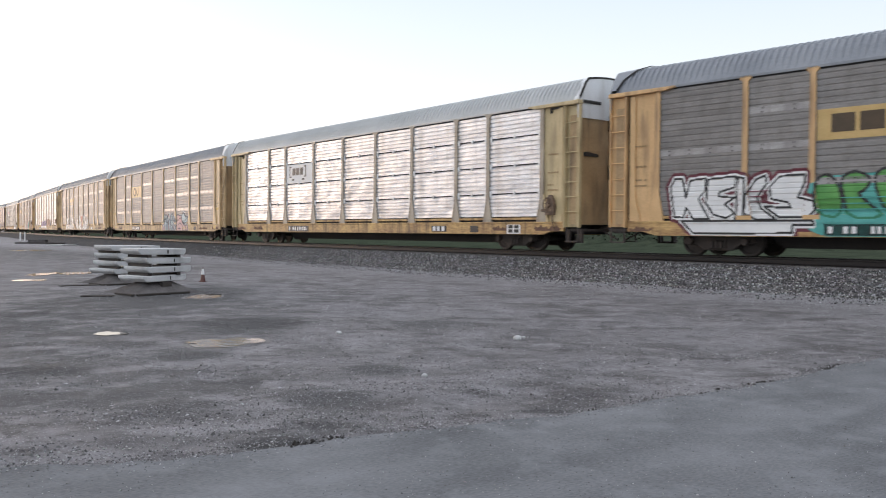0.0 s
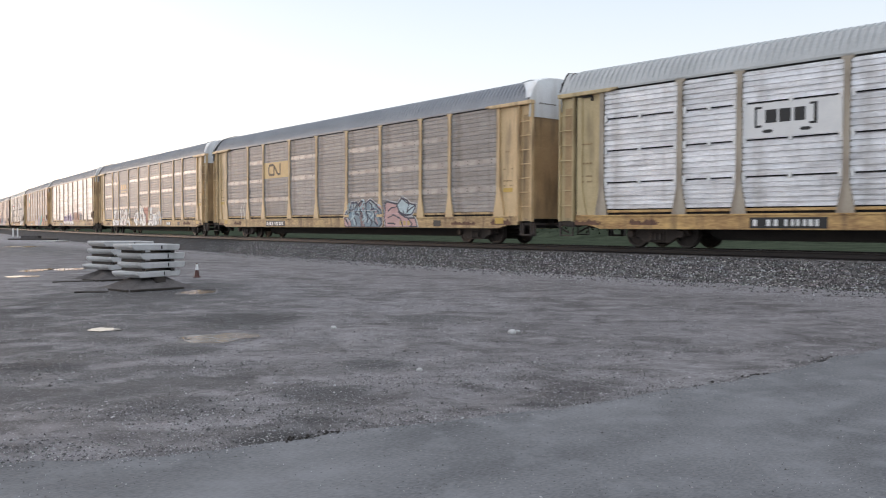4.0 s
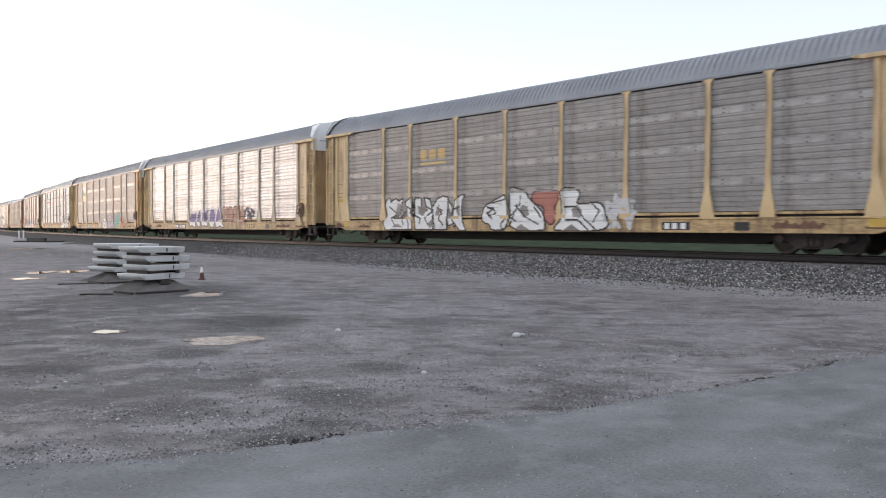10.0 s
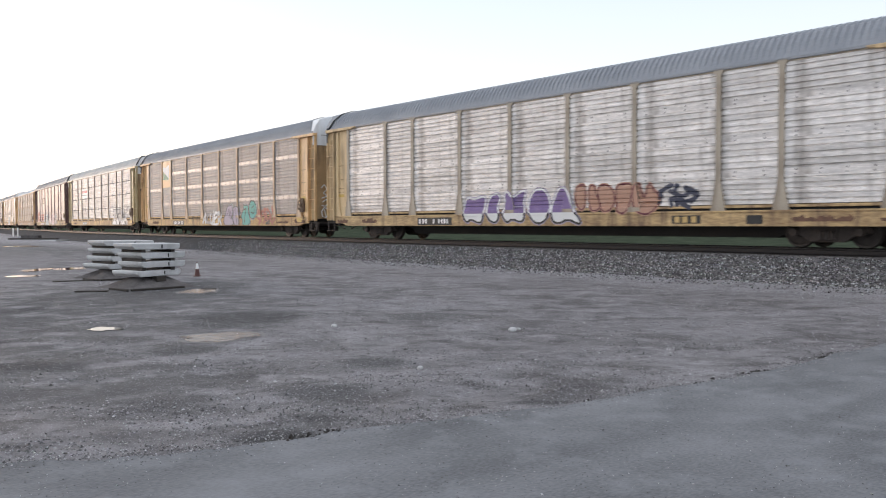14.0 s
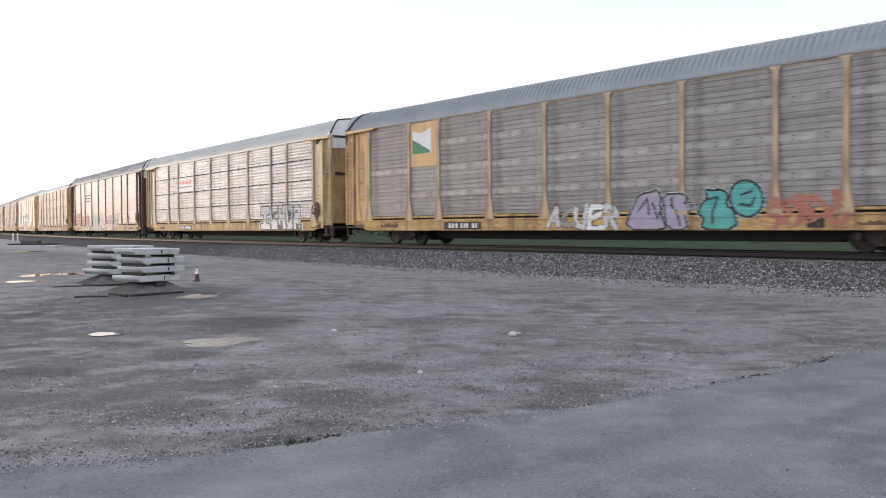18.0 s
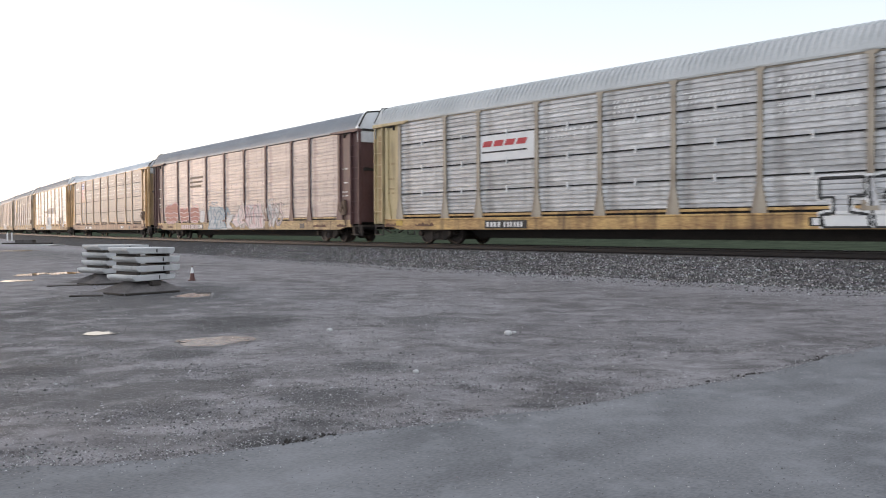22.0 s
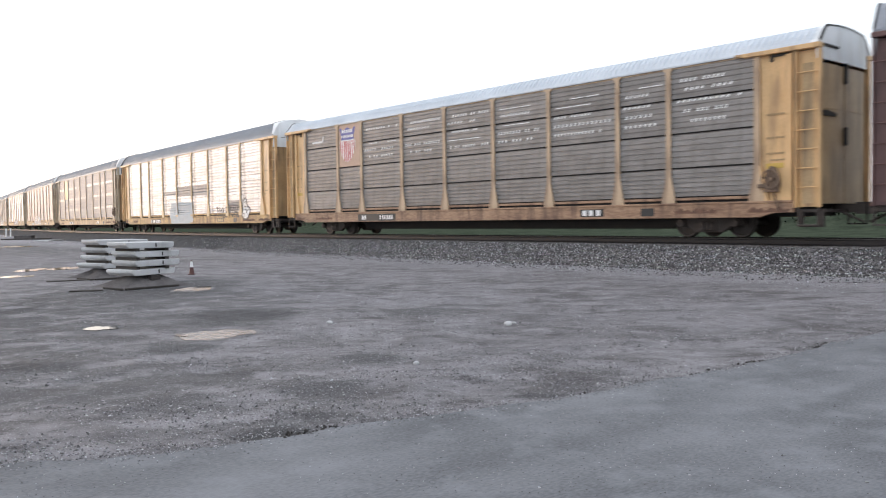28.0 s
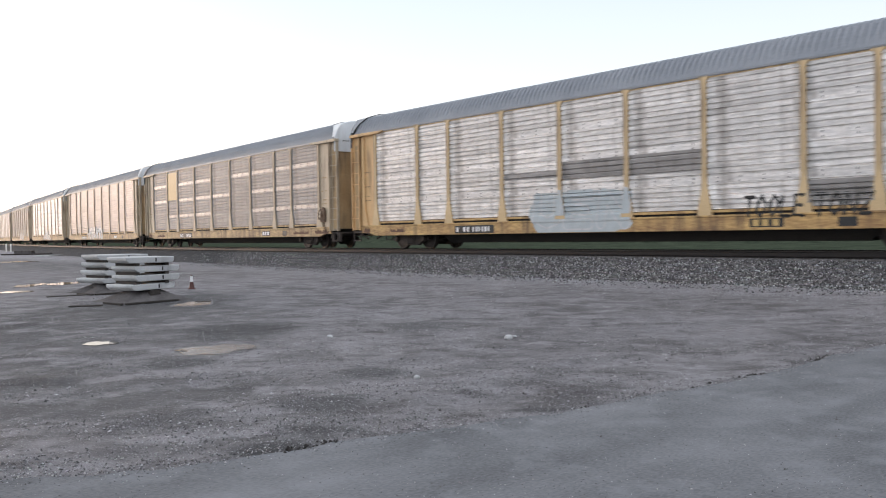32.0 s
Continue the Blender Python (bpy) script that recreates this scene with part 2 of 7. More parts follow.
GREYBLUE = mat("grey_blue_spray_paint", (0.16, 0.24, 0.30), (0.25, 0.34, 0.40), 0.6, 0, 3, 30, 0.03)
BRIGHTYELLOW = mat("fresh_yellow_paint", (0.50, 0.32, 0.06), (0.60, 0.40, 0.09), 0.5, 0, 3, 30, 0.03)
SIGNYELLOW = mat("sign_yellow_paint", (0.50, 0.33, 0.12), (0.60, 0.42, 0.18), 0.5, 0, 3, 30, 0.03)
SIGNBLUE = mat("sign_blue_paint", (0.06, 0.07, 0.28), (0.09, 0.10, 0.36), 0.5, 0, 3, 30, 0.03)
SIGNRED = mat("sign_red_paint", (0.42, 0.03, 0.04), (0.52, 0.05, 0.06), 0.5, 0, 3, 30, 0.03)
FAINTINK = mat("faded_brown_stencil", (0.26, 0.17, 0.08), (0.36, 0.25, 0.13), 0.6, 0, 3, 30, 0.03)
RUST = mat("dark_rust_stain", (0.10, 0.055, 0.04), (0.21, 0.115, 0.075), 0.85, 0, 5, 30, 0.2)
INK = mat("brown_stencil_ink", (0.06, 0.04, 0.02), (0.09, 0.06, 0.035), 0.6, 0, 3, 30, 0.03)
SILVER = mat("bright_galvanised_sheet", (0.62, 0.62, 0.645), (0.84, 0.84, 0.865), 0.38, 0.5, 0.9, 14, 0.05, (1, 1, 1.5), grime=(0.34, 0.32, 0.31), grime_amount=0.55, vary=0.07, dent=0.8, streak=0.12)
IRON = mat("grey_galvanised_sheet", (0.43, 0.43, 0.435), (0.63, 0.63, 0.635), 0.52, 0.3, 0.9, 14, 0.05, (0.7, 1, 3), grime=(0.22, 0.205, 0.195), grime_amount=0.75, vary=0.09, dent=0.5, streak=0.16)
DULL = mat("dull_dusty_galvanised_sheet", (0.222, 0.210, 0.204), (0.365, 0.347, 0.337), 0.55, 0.25, 0.9, 14, 0.05, (0.6, 1, 3), grime=(0.13, 0.11, 0.10), grime_amount=0.75, vary=0.09, dent=0.35, streak=0.1)
DARK = mat("dark_grimy_galvanised_sheet", (0.185, 0.174, 0.167), (0.285, 0.27, 0.26), 0.5, 0.3, 0.8, 14, 0.05, (0.7, 1, 3), grime=(0.12, 0.105, 0.095), grime_amount=0.6, vary=0.10, dent=0.3, streak=0.08)
PALE = mat("pale_weathered_galvanised_sheet", (0.585, 0.56, 0.545), (0.84, 0.81, 0.79), 0.50, 0.3, 0.9, 14, 0.05, (0.7, 1, 3), grime=(0.21, 0.18, 0.16), grime_amount=0.8, vary=0.08, dent=0.6, streak=0.17)
DUSTY = mat("brown_dusty_galvanised_sheet", (0.34, 0.305, 0.295), (0.48, 0.435, 0.42), 0.5, 0.35, 0.9, 14, 0.05, (1, 1, 2), grime=(0.14, 0.10, 0.095), grime_amount=0.7, vary=0.08, dent=0.35, streak=0.1)
# lighter than the sheets: the flat joint's reflection put into its grey
LAPJOINT = mat("smooth_grey_lap_joint_sheen", (0.27, 0.258, 0.255), (0.43, 0.415, 0.41), 0.45, 0.4, 1.4, 14, 0.05, (0.7, 1, 3), grime=(0.2, 0.185, 0.18), grime_amount=0.8, vary=0.1)
ROOF_GREY = mat("grey_steel_roof", (0.205, 0.22, 0.245), (0.285, 0.30, 0.325), 0.5, 0.3, 0.6, 18, 0.06)
ROOF_LIGHT = mat("light_grey_steel_roof", (0.38, 0.39, 0.39), (0.50, 0.51, 0.51), 0.5, 0.3, 0.6, 18, 0.06)
ROOF_WHITE = mat("white_painted_roof", (0.46, 0.50, 0.54), (0.60, 0.64, 0.68), 0.45, 0, 0.6, 18, 0.05)
HOOD = mat("white_roof_hood", (0.70, 0.72, 0.73), (0.84, 0.85, 0.86), 0.5, 0, 1.0, 20, 0.05, grime=(0.4, 0.36, 0.31), grime_amount=0.4)
UNDER = mat("black_grimy_underframe", (0.018, 0.016, 0.015), (0.035, 0.031, 0.028), 0.8, 0, 2, 30, 0.2)
TRUCK = mat("rusty_dark_cast_steel", (0.034, 0.027, 0.024), (0.07, 0.055, 0.047), 0.75, 0, 3, 30, 0.25)
BRAKE = mat("rusty_brown_brake_gear", (0.09, 0.06, 0.045), (0.25, 0.17, 0.115), 0.75, 0, 5, 30, 0.25)
WHEEL = mat("worn_wheel_steel", (0.026, 0.021, 0.019), (0.05, 0.042, 0.037), 0.55, 0.4, 4, 40, 0.1)
GAPBLACK = mat("flat_gap_black", (0.012, 0.012, 0.012), (0.02, 0.02, 0.02), 0.8)
WHITE = mat("white_marking_paint", (0.70, 0.70, 0.70), (0.80, 0.80, 0.79), 0.55, 0, 2, 30, 0.03)
BLACK = mat("black_marking_paint", (0.015, 0.015, 0.016), (0.025, 0.025, 0.026), 0.5, 0, 2, 30, 0.03)
RAILSTEEL = mat("rusty_rail_steel", (0.017, 0.0145, 0.0145), (0.032, 0.027, 0.027), 0.6, 0.4, 2, 60, 0.2)
RAILHEAD = mat("polished_rail_head", (0.06, 0.057, 0.055), (0.11, 0.105, 0.10), 0.6, 0.5, 2, 60, 0.02)
TIE = mat("creosoted_tie_timber", (0.016, 0.013, 0.012), (0.032, 0.027, 0.024), 0.85, 0, 3, 25, 0.4, (0.3, 3, 3), vary=0.2)
CONCRETE = mat("pale_cast_concrete", (0.42, 0.42, 0.42), (0.60, 0.60, 0.60), 0.85, 0, 1.6, 60, 0.25, grime=(0.27, 0.26, 0.255), grime_amount=0.5, vary=0.07)
MUD = mat("grey_dried_mud", (0.075, 0.068, 0.067), (0.15, 0.138, 0.135), 0.95, 0, 3, 30, 0.5, spec=0.1)
TIMBER = mat("old_spacer_timber", (0.025, 0.021, 0.018), (0.055, 0.046, 0.040), 0.9, 0, 3, 30, 0.4)
ORANGE = mat("faded_orange_cone_plastic", (0.075, 0.028, 0.025), (0.12, 0.045, 0.037), 0.5, 0, 5, 60, 0.05)
GRASSGREEN = mat("trackside_grass", (0.028, 0.037, 0.025), (0.068, 0.082, 0.056), 0.95, 0, 0.8, 7, 0.5, spec=0.0)
CINDER = mat("dark_cinder_gravel", (0.06, 0.058, 0.054), (0.15, 0.145, 0.138), 0.95, 0, 1.2, 25, 0.6, spec=0.1)
# ------------------------------------------------------------------ the plan: one curved track
GZ = -0.86                      # the yard's level; the rail tops are at 0
CAR_PITCH = 28.5                # coupled length of a car
HALF = 1.55                     # half the width of a car


def heading(s):
    s = min(max(s, -45.0), 250.0)
    return radians(131.7351) - 2.7782e-3 * s + 1.08245e-5 * s * s


STEP = 0.5
TABLE = {}
px, py = 7.3945, 24.8324
for i in range(0, 1500):
    TABLE[i] = (px, py)
    h = heading((i + 0.5) * STEP)
    px, py = px + math.cos(h) * STEP, py + math.sin(h) * STEP
px, py = 7.3945, 24.8324
for i in range(0, -1000, -1):
    TABLE[i] = (px, py)
    h = heading((i - 0.5) * STEP)
    px, py = px - math.cos(h) * STEP, py - math.sin(h) * STEP


def track(s, out=0.0):
    """The line of the cars' near sides, s metres up the track; out: metres to its far side (the track's centre is at HALF)."""
    k = s / STEP
    i = math.floor(k)
    w = k - i
    x = TABLE[i][0] * (1 - w) + TABLE[i + 1][0] * w
    y = TABLE[i][1] * (1 - w) + TABLE[i + 1][1] * w
    h = heading(s)
    return x + math.sin(h) * out, y - math.cos(h) * out


def passed(t):
    """Car lengths that have gone by: the train gathers speed."""
    t -= 9.0
    return 6.548e-6 * t ** 3 + 1.10392e-3 * t * t + 0.24779 * t + 0.033837


def ribbon(bm, profile, s0, s1, ds):
    """Push an open profile of (out, z) pairs along the track."""
    last, s = None, s0
    while s <= s1 + 1e-6:
        row = [bm.verts.new((*track(s, o), z)) for o, z in profile]
        if last:
            for i in range(len(row) - 1):
                bm.faces.new((last[i], last[i + 1], row[i + 1], row[i]))
        last, s = row, s + ds


# ------------------------------------------------------------------ ground, road, track bed
def ground_material():
    m = bpy.data.materials.new("packed_gravel_yard")
    m.use_nodes = True
    n, l = m.node_tree.nodes, m.node_tree.links
    b = n["Principled BSDF"]
    tc = n.new("ShaderNodeTexCoord")

    def noise_node(scale, detail, stretch=None, rough=0.6):
        t = n.new("ShaderNodeTexNoise")
        t.inputs["Scale"].default_value, t.inputs["Detail"].default_value, t.inputs["Roughness"].default_value = scale, detail, rough
        if stretch:
            mp = n.new("ShaderNodeMapping")
            mp.inputs["Scale"].default_value = stretch
            mp.inputs["Rotation"].default_value = (0, 0, radians(-12))
            l.new(tc.outputs["Object"], mp.inputs["Vector"])
            l.new(mp.outputs[0], t.inputs["Vector"])
        else:
            l.new(tc.outputs["Object"], t.inputs["Vector"])
        return t.outputs[0]

    def blend(fac, c1, c2, lo, hi):
        r = n.new("ShaderNodeMapRange")
        r.inputs[1].default_value, r.inputs[2].default_value = lo, hi
        l.new(fac, r.inputs[0])
        x = n.new("ShaderNodeMix")
        x.data_type = "RGBA"
        l.new(r.outputs[0], x.inputs[0])
        for k, c in ((6, c1), (7, c2)):
            if isinstance(c, tuple):
                x.inputs[k].default_value = (*c, 1)
            else:
                l.new(c, x.inputs[k])
        return x.outputs[2]

    patches = noise_node(0.55, 7, (1.0, 1.25, 1), 0.65)
    streaks = noise_node(1.1, 8, (0.75, 1.35, 1), 0.68)
    pale = noise_node(0.8, 7, (0.9, 1.2, 1), 0.65)
    mid_grain = noise_node(9, 5)
    grit = noise_node(34, 4, None, 0.75)
    specks = noise_node(75, 2)
    col = blend(patches, (0.089, 0.082, 0.083), (0.189, 0.179, 0.185), 0.42, 0.58)
    col = blend(pale, col, (0.251, 0.240, 0.248), 0.54, 0.68)
    col = blend(streaks, col, (0.070, 0.063, 0.064), 0.555, 0.68)
    def damp(col, spots, lo, hi):
        """Dark patches with ragged edges: damp hollows and wider darker areas."""
        for hx, hy, rx, ry, dark in spots:
            mp = n.new("ShaderNodeMapping")
            mp.inputs["Location"].default_value = (-hx / rx, -hy / ry, -GZ)
            mp.inputs["Scale"].default_value = (1 / rx, 1 / ry, 1)
            l.new(tc.outputs["Object"], mp.inputs["Vector"])
            ln = n.new("ShaderNodeVectorMath")
            ln.operation = "LENGTH"
            l.new(mp.outputs[0], ln.inputs[0])
            ad = n.new("ShaderNodeMath")
            ad.operation = "MULTIPLY_ADD"
            ad.inputs[1].default_value = 1.6
            l.new(streaks, ad.inputs[0])
            neg = n.new("ShaderNodeMath")
            neg.operation = "MULTIPLY"
            neg.inputs[1].default_value = -1.0
            l.new(ln.outputs["Value"], neg.inputs[0])
            l.new(neg.outputs[0], ad.inputs[2])
            col = blend(ad.outputs[0], col, (dark, dark * 0.965, dark * 0.99), lo, hi)
        return col

    # the first and the fifth broadly darken the left and the far yard
    col = damp(col, ((-7.0, 14.5, 4.6, 8.5, 0.075), (-6.3, 15.8, 0.9, 0.7, 0.05), (-8.3, 16.5, 1.0, 0.9, 0.05), (-5.9, 10.4, 0.9, 0.6, 0.05), (-22, 62, 15, 30, 0.07), (-3.0, 13.3, 0.85, 0.6, 0.055), (-1.15, 6.35, 0.7, 0.28, 0.055), (-4.2, 8.7, 0.7, 0.45, 0.055), (-7.4, 18.2, 1.5, 1.2, 0.055), (-8.0, 12.8, 0.8, 0.7, 0.055), (0.9, 7.0, 0.5, 0.14, 0.055), (-2.0, 8.3, 0.9, 0.28, 0.06), (-3.4, 7.6, 1.6, 1.3, 0.085), (-4.2, 10.0, 1.2, 0.8, 0.075)), -0.25, 0.5)
    # pale gravel spilled along the foot of the bank
    fx, fy = track(8, -1.0)
    fh = heading(8)
    dot = n.new("ShaderNodeVectorMath")
    dot.operation = "DOT_PRODUCT"
    dot.inputs[1].default_value = (-math.sin(fh), math.cos(fh), 0)
    l.new(tc.outputs["Object"], dot.inputs[0])
    off = n.new("ShaderNodeMath")
    off.operation = "MULTIPLY_ADD"
    off.inputs[1].default_value = 2.6
    l.new(streaks, off.inputs[0])
    inv = n.new("ShaderNodeMath")
    inv.operation = "MULTIPLY_ADD"
    inv.inputs[1].default_value, inv.inputs[2].default_value = -1.0, -math.sin(fh) * fx + math.cos(fh) * fy
    l.new(dot.outputs["Value"], inv.inputs[0])
    l.new(inv.outputs[0], off.inputs[2])
    col = blend(off.outputs[0], col, (0.286, 0.279, 0.291), -3.6, 0.6)
    mottle = noise_node(1.9, 4, (0.9, 1.1, 1), 0.55)
    col = blend(mottle, col, (0.222, 0.211, 0.217), 0.47, 0.66)
    hollow = noise_node(1.5, 5, (0.8, 1.15, 1), 0.6)
    col = blend(hollow, col, (0.074, 0.067, 0.068), 0.55, 0.72)
    col = damp(col, ((-3.17, 13.4, 1.15, 1.38, 0.05), (-4.54, 8.81, 0.36, 0.51, 0.045), (-7.41, 14.81, 0.4, 0.88, 0.045), (-1.16, 5.89, 0.42, 0.29, 0.045), (-1.05, 7.44, 0.45, 0.37, 0.07), (-3.07, 9.95, 0.5, 0.54, 0.07), (-6.36, 18.97, 2.08, 4.28, 0.06), (-0.18, 13.55, 0.75, 0.81, 0.085), (-0.71, 9.02, 0.45, 0.45, 0.08), (-2.9, 7.48, 0.45, 0.31, 0.08)), -0.25, 0.3)
    col = blend(mid_grain, col, (0.079, 0.073, 0.074), 0.54, 0.70)
    col = blend(grit, col, (0.325, 0.316, 0.326), 0.57, 0.74)
    dark_grit = noise_node(48, 3, None, 0.7)
    col = blend(dark_grit, col, (0.044, 0.040, 0.041), 0.59, 0.74)
    col = blend(specks, col, (0.571, 0.576, 0.591), 0.655, 0.71)
    l.new(col, b.inputs["Base Color"])
    r = n.new("ShaderNodeMapRange")
    r.inputs[3].default_value, r.inputs[4].default_value = 0.55, 0.95
    l.new(patches, r.inputs[0])
    l.new(r.outputs[0], b.inputs["Roughness"])
    bp = n.new("ShaderNodeBump")
    bp.inputs["Strength"].default_value, bp.inputs["Distance"].default_value = 0.6, 0.03
    l.new(grit, bp.inputs["Height"])
    l.new(bp.outputs[0], b.inputs["Normal"])
    b.inputs["Specular IOR Level"].default_value = 0.2
    return m


GROUND = ground_material()
ASPHALT = mat("worn_grey_asphalt", (0.090, 0.092, 0.097), (0.188, 0.191, 0.199), 0.9, 0, 1.3, 48, 0.3, (0.55, 1.1, 1), grime=(0.215, 0.22, 0.23), grime_amount=0.6, spec=0.25)
DARKBED = mat("dark_grey_ballast", (0.045, 0.045, 0.047), (0.10, 0.10, 0.104), 0.95, 0, 2.5, 25, 0.5, spec=0.1)
BALLAST = mat("crushed_stone_ballast", (0.045, 0.042, 0.042), (0.24, 0.228, 0.226), 0.95, 0, 9, 30, 0.9, spec=0.1)

PUDDLES = ((-4.86, 11.95, 0.21, 0.24, 0, 4, "water"), (-2.97, 11.12, 0.47, 0.47, 0, 2, "murk"), (-3.42, 11.05, 0.07, 0.12, 30, 12, "water"), (-5.50, 18.9, 0.32, 0.8, 0, 3, "murk"), (-12.3, 24.3, 0.40, 0.55, 0, 4, "water"),
           (-13.55, 27.7, 0.42, 0.95, 0, 5, "water"), (-12.75, 28.5, 0.62, 0.8, 0, 6, "water"), (-29.7, 58.4, 0.9, 2.0, 0, 7, "water"), (-28.4, 58.0, 0.45, 1.2, 0, 8, "water"))
# the road's ragged edge
edge = [(-40, 2.2), (-12, 4.3), (-2.82, 5.22), (-2.33, 5.28), (-2.0, 5.33), (-1.75, 5.4), (-1.48, 5.54), (-1.13, 5.75), (-0.75, 5.98), (-0.35, 6.21), (0.07, 6.4), (0.52, 6.6), (1.0, 6.84), (1.56, 7.18), (2.15, 7.6), (2.8, 7.99), (3.66, 8.7), (4.7, 9.6), (5.42, 10.15), (9, 13.0), (30, 30)]


def ground_lift(x, y):
    """The yard's unevenness: shallow ruts and clods, flat under the road, the puddles and the bank."""
    if not (-17 < x < 16 and 4 < y < 33):
        return 0.0
    over = y - np.interp(x, [e[0] for e in edge], [e[1] for e in edge])
    calm = min(max((over - 0.10) / 0.5, 0), 1) * min(max((17 - abs(x)) / 3, 0), 1) * min(max((33 - y) / 6, 0), 1)
    if calm <= 0:
        return -0.006 if over < 0.1 else 0.0
    for px, py, rx, ry, turn, seed, kind in PUDDLES:
        calm = min(calm, max(0.0, (math.hypot((x - px) / (rx * 1.6 + 0.1), (y - py) / (ry * 1.6 + 0.25)) - 1) * 0.8))
    big = noise.noise(Vector((x * 0.8, y * 0.8, 1.0)))
    mid = noise.noise(Vector((x * 2.3, y * 2.0, 5.0)))
    small = noise.noise(Vector((x * 6.5, y * 5.5, 9.0)))
    fine = noise.noise(Vector((x * 15, y * 12, 14.0)))
    rough = min(max(0.55 + 1.2 * noise.noise(Vector((x * 0.5, y * 0.5, 20.0))), 0.15), 1.2)
    return calm * (0.022 * big + 0.018 * mid + rough * (0.017 * small + 0.010 * fine))


span = [-3000, -600, -150, -60, -40, -28, -20, -17] + [-16.5 + 0.5 * i for i in range(16)] + [-8.5 + 0.075 * i for i in range(214)] + [7.6 + 0.5 * i for i in range(18)] + [20, 30, 60, 150, 600, 3000]
rows_y = [-3000, -600, -100, -20, 0, 3, 4.5] + [4.9 + 0.06 * i for i in range(85)] + [10.05 + 0.10 * i for i in range(60)] + [16.1 + 0.25 * i for i in range(68)] + [34, 38, 44, 52, 60, 70, 80, 100, 200, 700, 3000]
verts = [(x, y, GZ + ground_lift(x, y)) for y in rows_y for x in span]
wide_n = len(span)
faces = [(j * wide_n + i, j * wide_n + i + 1, (j + 1) * wide_n + i + 1, (j + 1) * wide_n + i) for j in range(len(rows_y) - 1) for i in range(wide_n - 1)]
me = bpy.data.meshes.new("ground")
me.from_pydata(verts, [], faces)
me.materials.append(GROUND)
me.polygons.foreach_set("use_smooth", [True] * len(faces))
tagged(new("ground", me), "packed grey gravel yard with dark damp hollows", "ground", kind="structure")

# the asphalt road along the camera's feet, with a ragged edge
rnd = random.Random(4)
rim = []
for (xa, ya), (xb, yb) in zip(edge, edge[1:]):
    k = max(2, int(math.hypot(xb - xa, yb - ya) / 0.18)) if -5 < xa < 9 else 6
    for i in range(k):
        w = i / k
        rim.append((xa + (xb - xa) * w + rnd.uniform(-0.03, 0.03), ya + (yb - ya) * w + rnd.uniform(-0.05, 0.05)))
rim.append(edge[-1])
bm = bmesh.new()
top = [bm.verts.new((x, y, GZ + 0.008)) for x, y in rim]
near = [bm.verts.new((x, y - 30 if x < 20 else y - 45, GZ + 0.008)) for x, y in rim]
foot = [bm.verts.new((x - 0.01, y + 0.05, GZ - 0.01)) for x, y in rim]
for i in range(len(rim) - 1):
    bm.faces.new((near[i], near[i + 1], top[i + 1], top[i]))
    bm.faces.new((top[i], top[i + 1], foot[i + 1], foot[i]))
bmesh.ops.transform(bm, matrix=Matrix.Rotation(radians(-34), 4, "Z"), verts=bm.verts)
road = new("road", mesh_of("road", bm, ASPHALT))
road.matrix_basis = Matrix.Rotation(radians(34), 4, "Z")
tagged(road, "worn grey asphalt road with a ragged edge", "road", kind="structure")

BANK = [(-1.35, GZ - 0.05), (-0.75, GZ + 0.22), (-0.1, -0.38), (0.30, -0.19), (2.78, -0.19), (3.2, -0.40), (4.4, GZ - 0.05)]
bm = bmesh.new()
ribbon(bm, BANK, -60, 30, 1.0)
track_bed = tagged(new("track_bed", mesh_of("track_bed", bm, BALLAST)), "sloping bank of crushed grey stone under the rails", "track bed", kind="structure")
# beyond 30 m the bank goes on in a darker grey
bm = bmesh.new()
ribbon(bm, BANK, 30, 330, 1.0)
tagged(new("far_track_bed", mesh_of("far_track_bed", bm, DARKBED)), "far stretch of the bank in a darker grey", "track bed", kind="structure")

for k, o in enumerate((HALF - 0.75, HALF + 0.75)):
    bm = bmesh.new()
    ribbon(bm, [(o - 0.07, -0.18), (o - 0.02, -0.15), (o - 0.012, -0.05), (o - 0.036, -0.035), (o - 0.036, -0.008)], -60, 330, 1.0)
    ribbon(bm, [(o + 0.036, -0.008), (o + 0.036, -0.035), (o + 0.012, -0.05), (o + 0.02, -0.15), (o + 0.07, -0.18)], -60, 330, 1.0)
    rail = tagged(new("rail", mesh_of("rail", bm, RAILSTEEL)), "rusty steel rail with a polished top", "rail", "rails")
    bm = bmesh.new()
    ribbon(bm, [(o - 0.036, -0.008), (o - 0.03, 0.0), (o + 0.03, 0.0), (o + 0.036, -0.008)], -60, 330, 1.0)
    part("rail_head", bm, RAILHEAD, rail, "bright worn running surface")

# far side of the track: a strip of cinders, then rough grass
bm = bmesh.new()
ribbon(bm, [(4.2, GZ + 0.02), (5.5, GZ + 0.06), (12.4, GZ + 0.12)], -60, 400, 5.0)
tagged(new("cinder_strip", mesh_of("cinder_strip", bm, CINDER)), "dark cinder strip beyond the rails", "ground", kind="structure")
bm = bmesh.new()
ribbon(bm, [(12.0, GZ + 0.10), (14.0, GZ + 0.16), (30, GZ + 0.2), (44, GZ + 0.3), (50, GZ + 1.75), (58, GZ + 1.9), (70, GZ + 1.2), (170, GZ + 1.3)], -60, 400, 5.0)
tagged(new("grass_verge", mesh_of("grass_verge", bm, GRASSGREEN)), "rough green grass beyond the tracks", "grass", kind="structure")

# ------------------------------------------------------------------ the train
POSTS = (-11.85, -9.0, -7.1, -4.15, -1.385, 1.385, 4.15, 7.1, 9.0, 11.85)
SEAMS = (1.22, 2.08, 3.10, 4.12, 5.08)
NEAR = -HALF


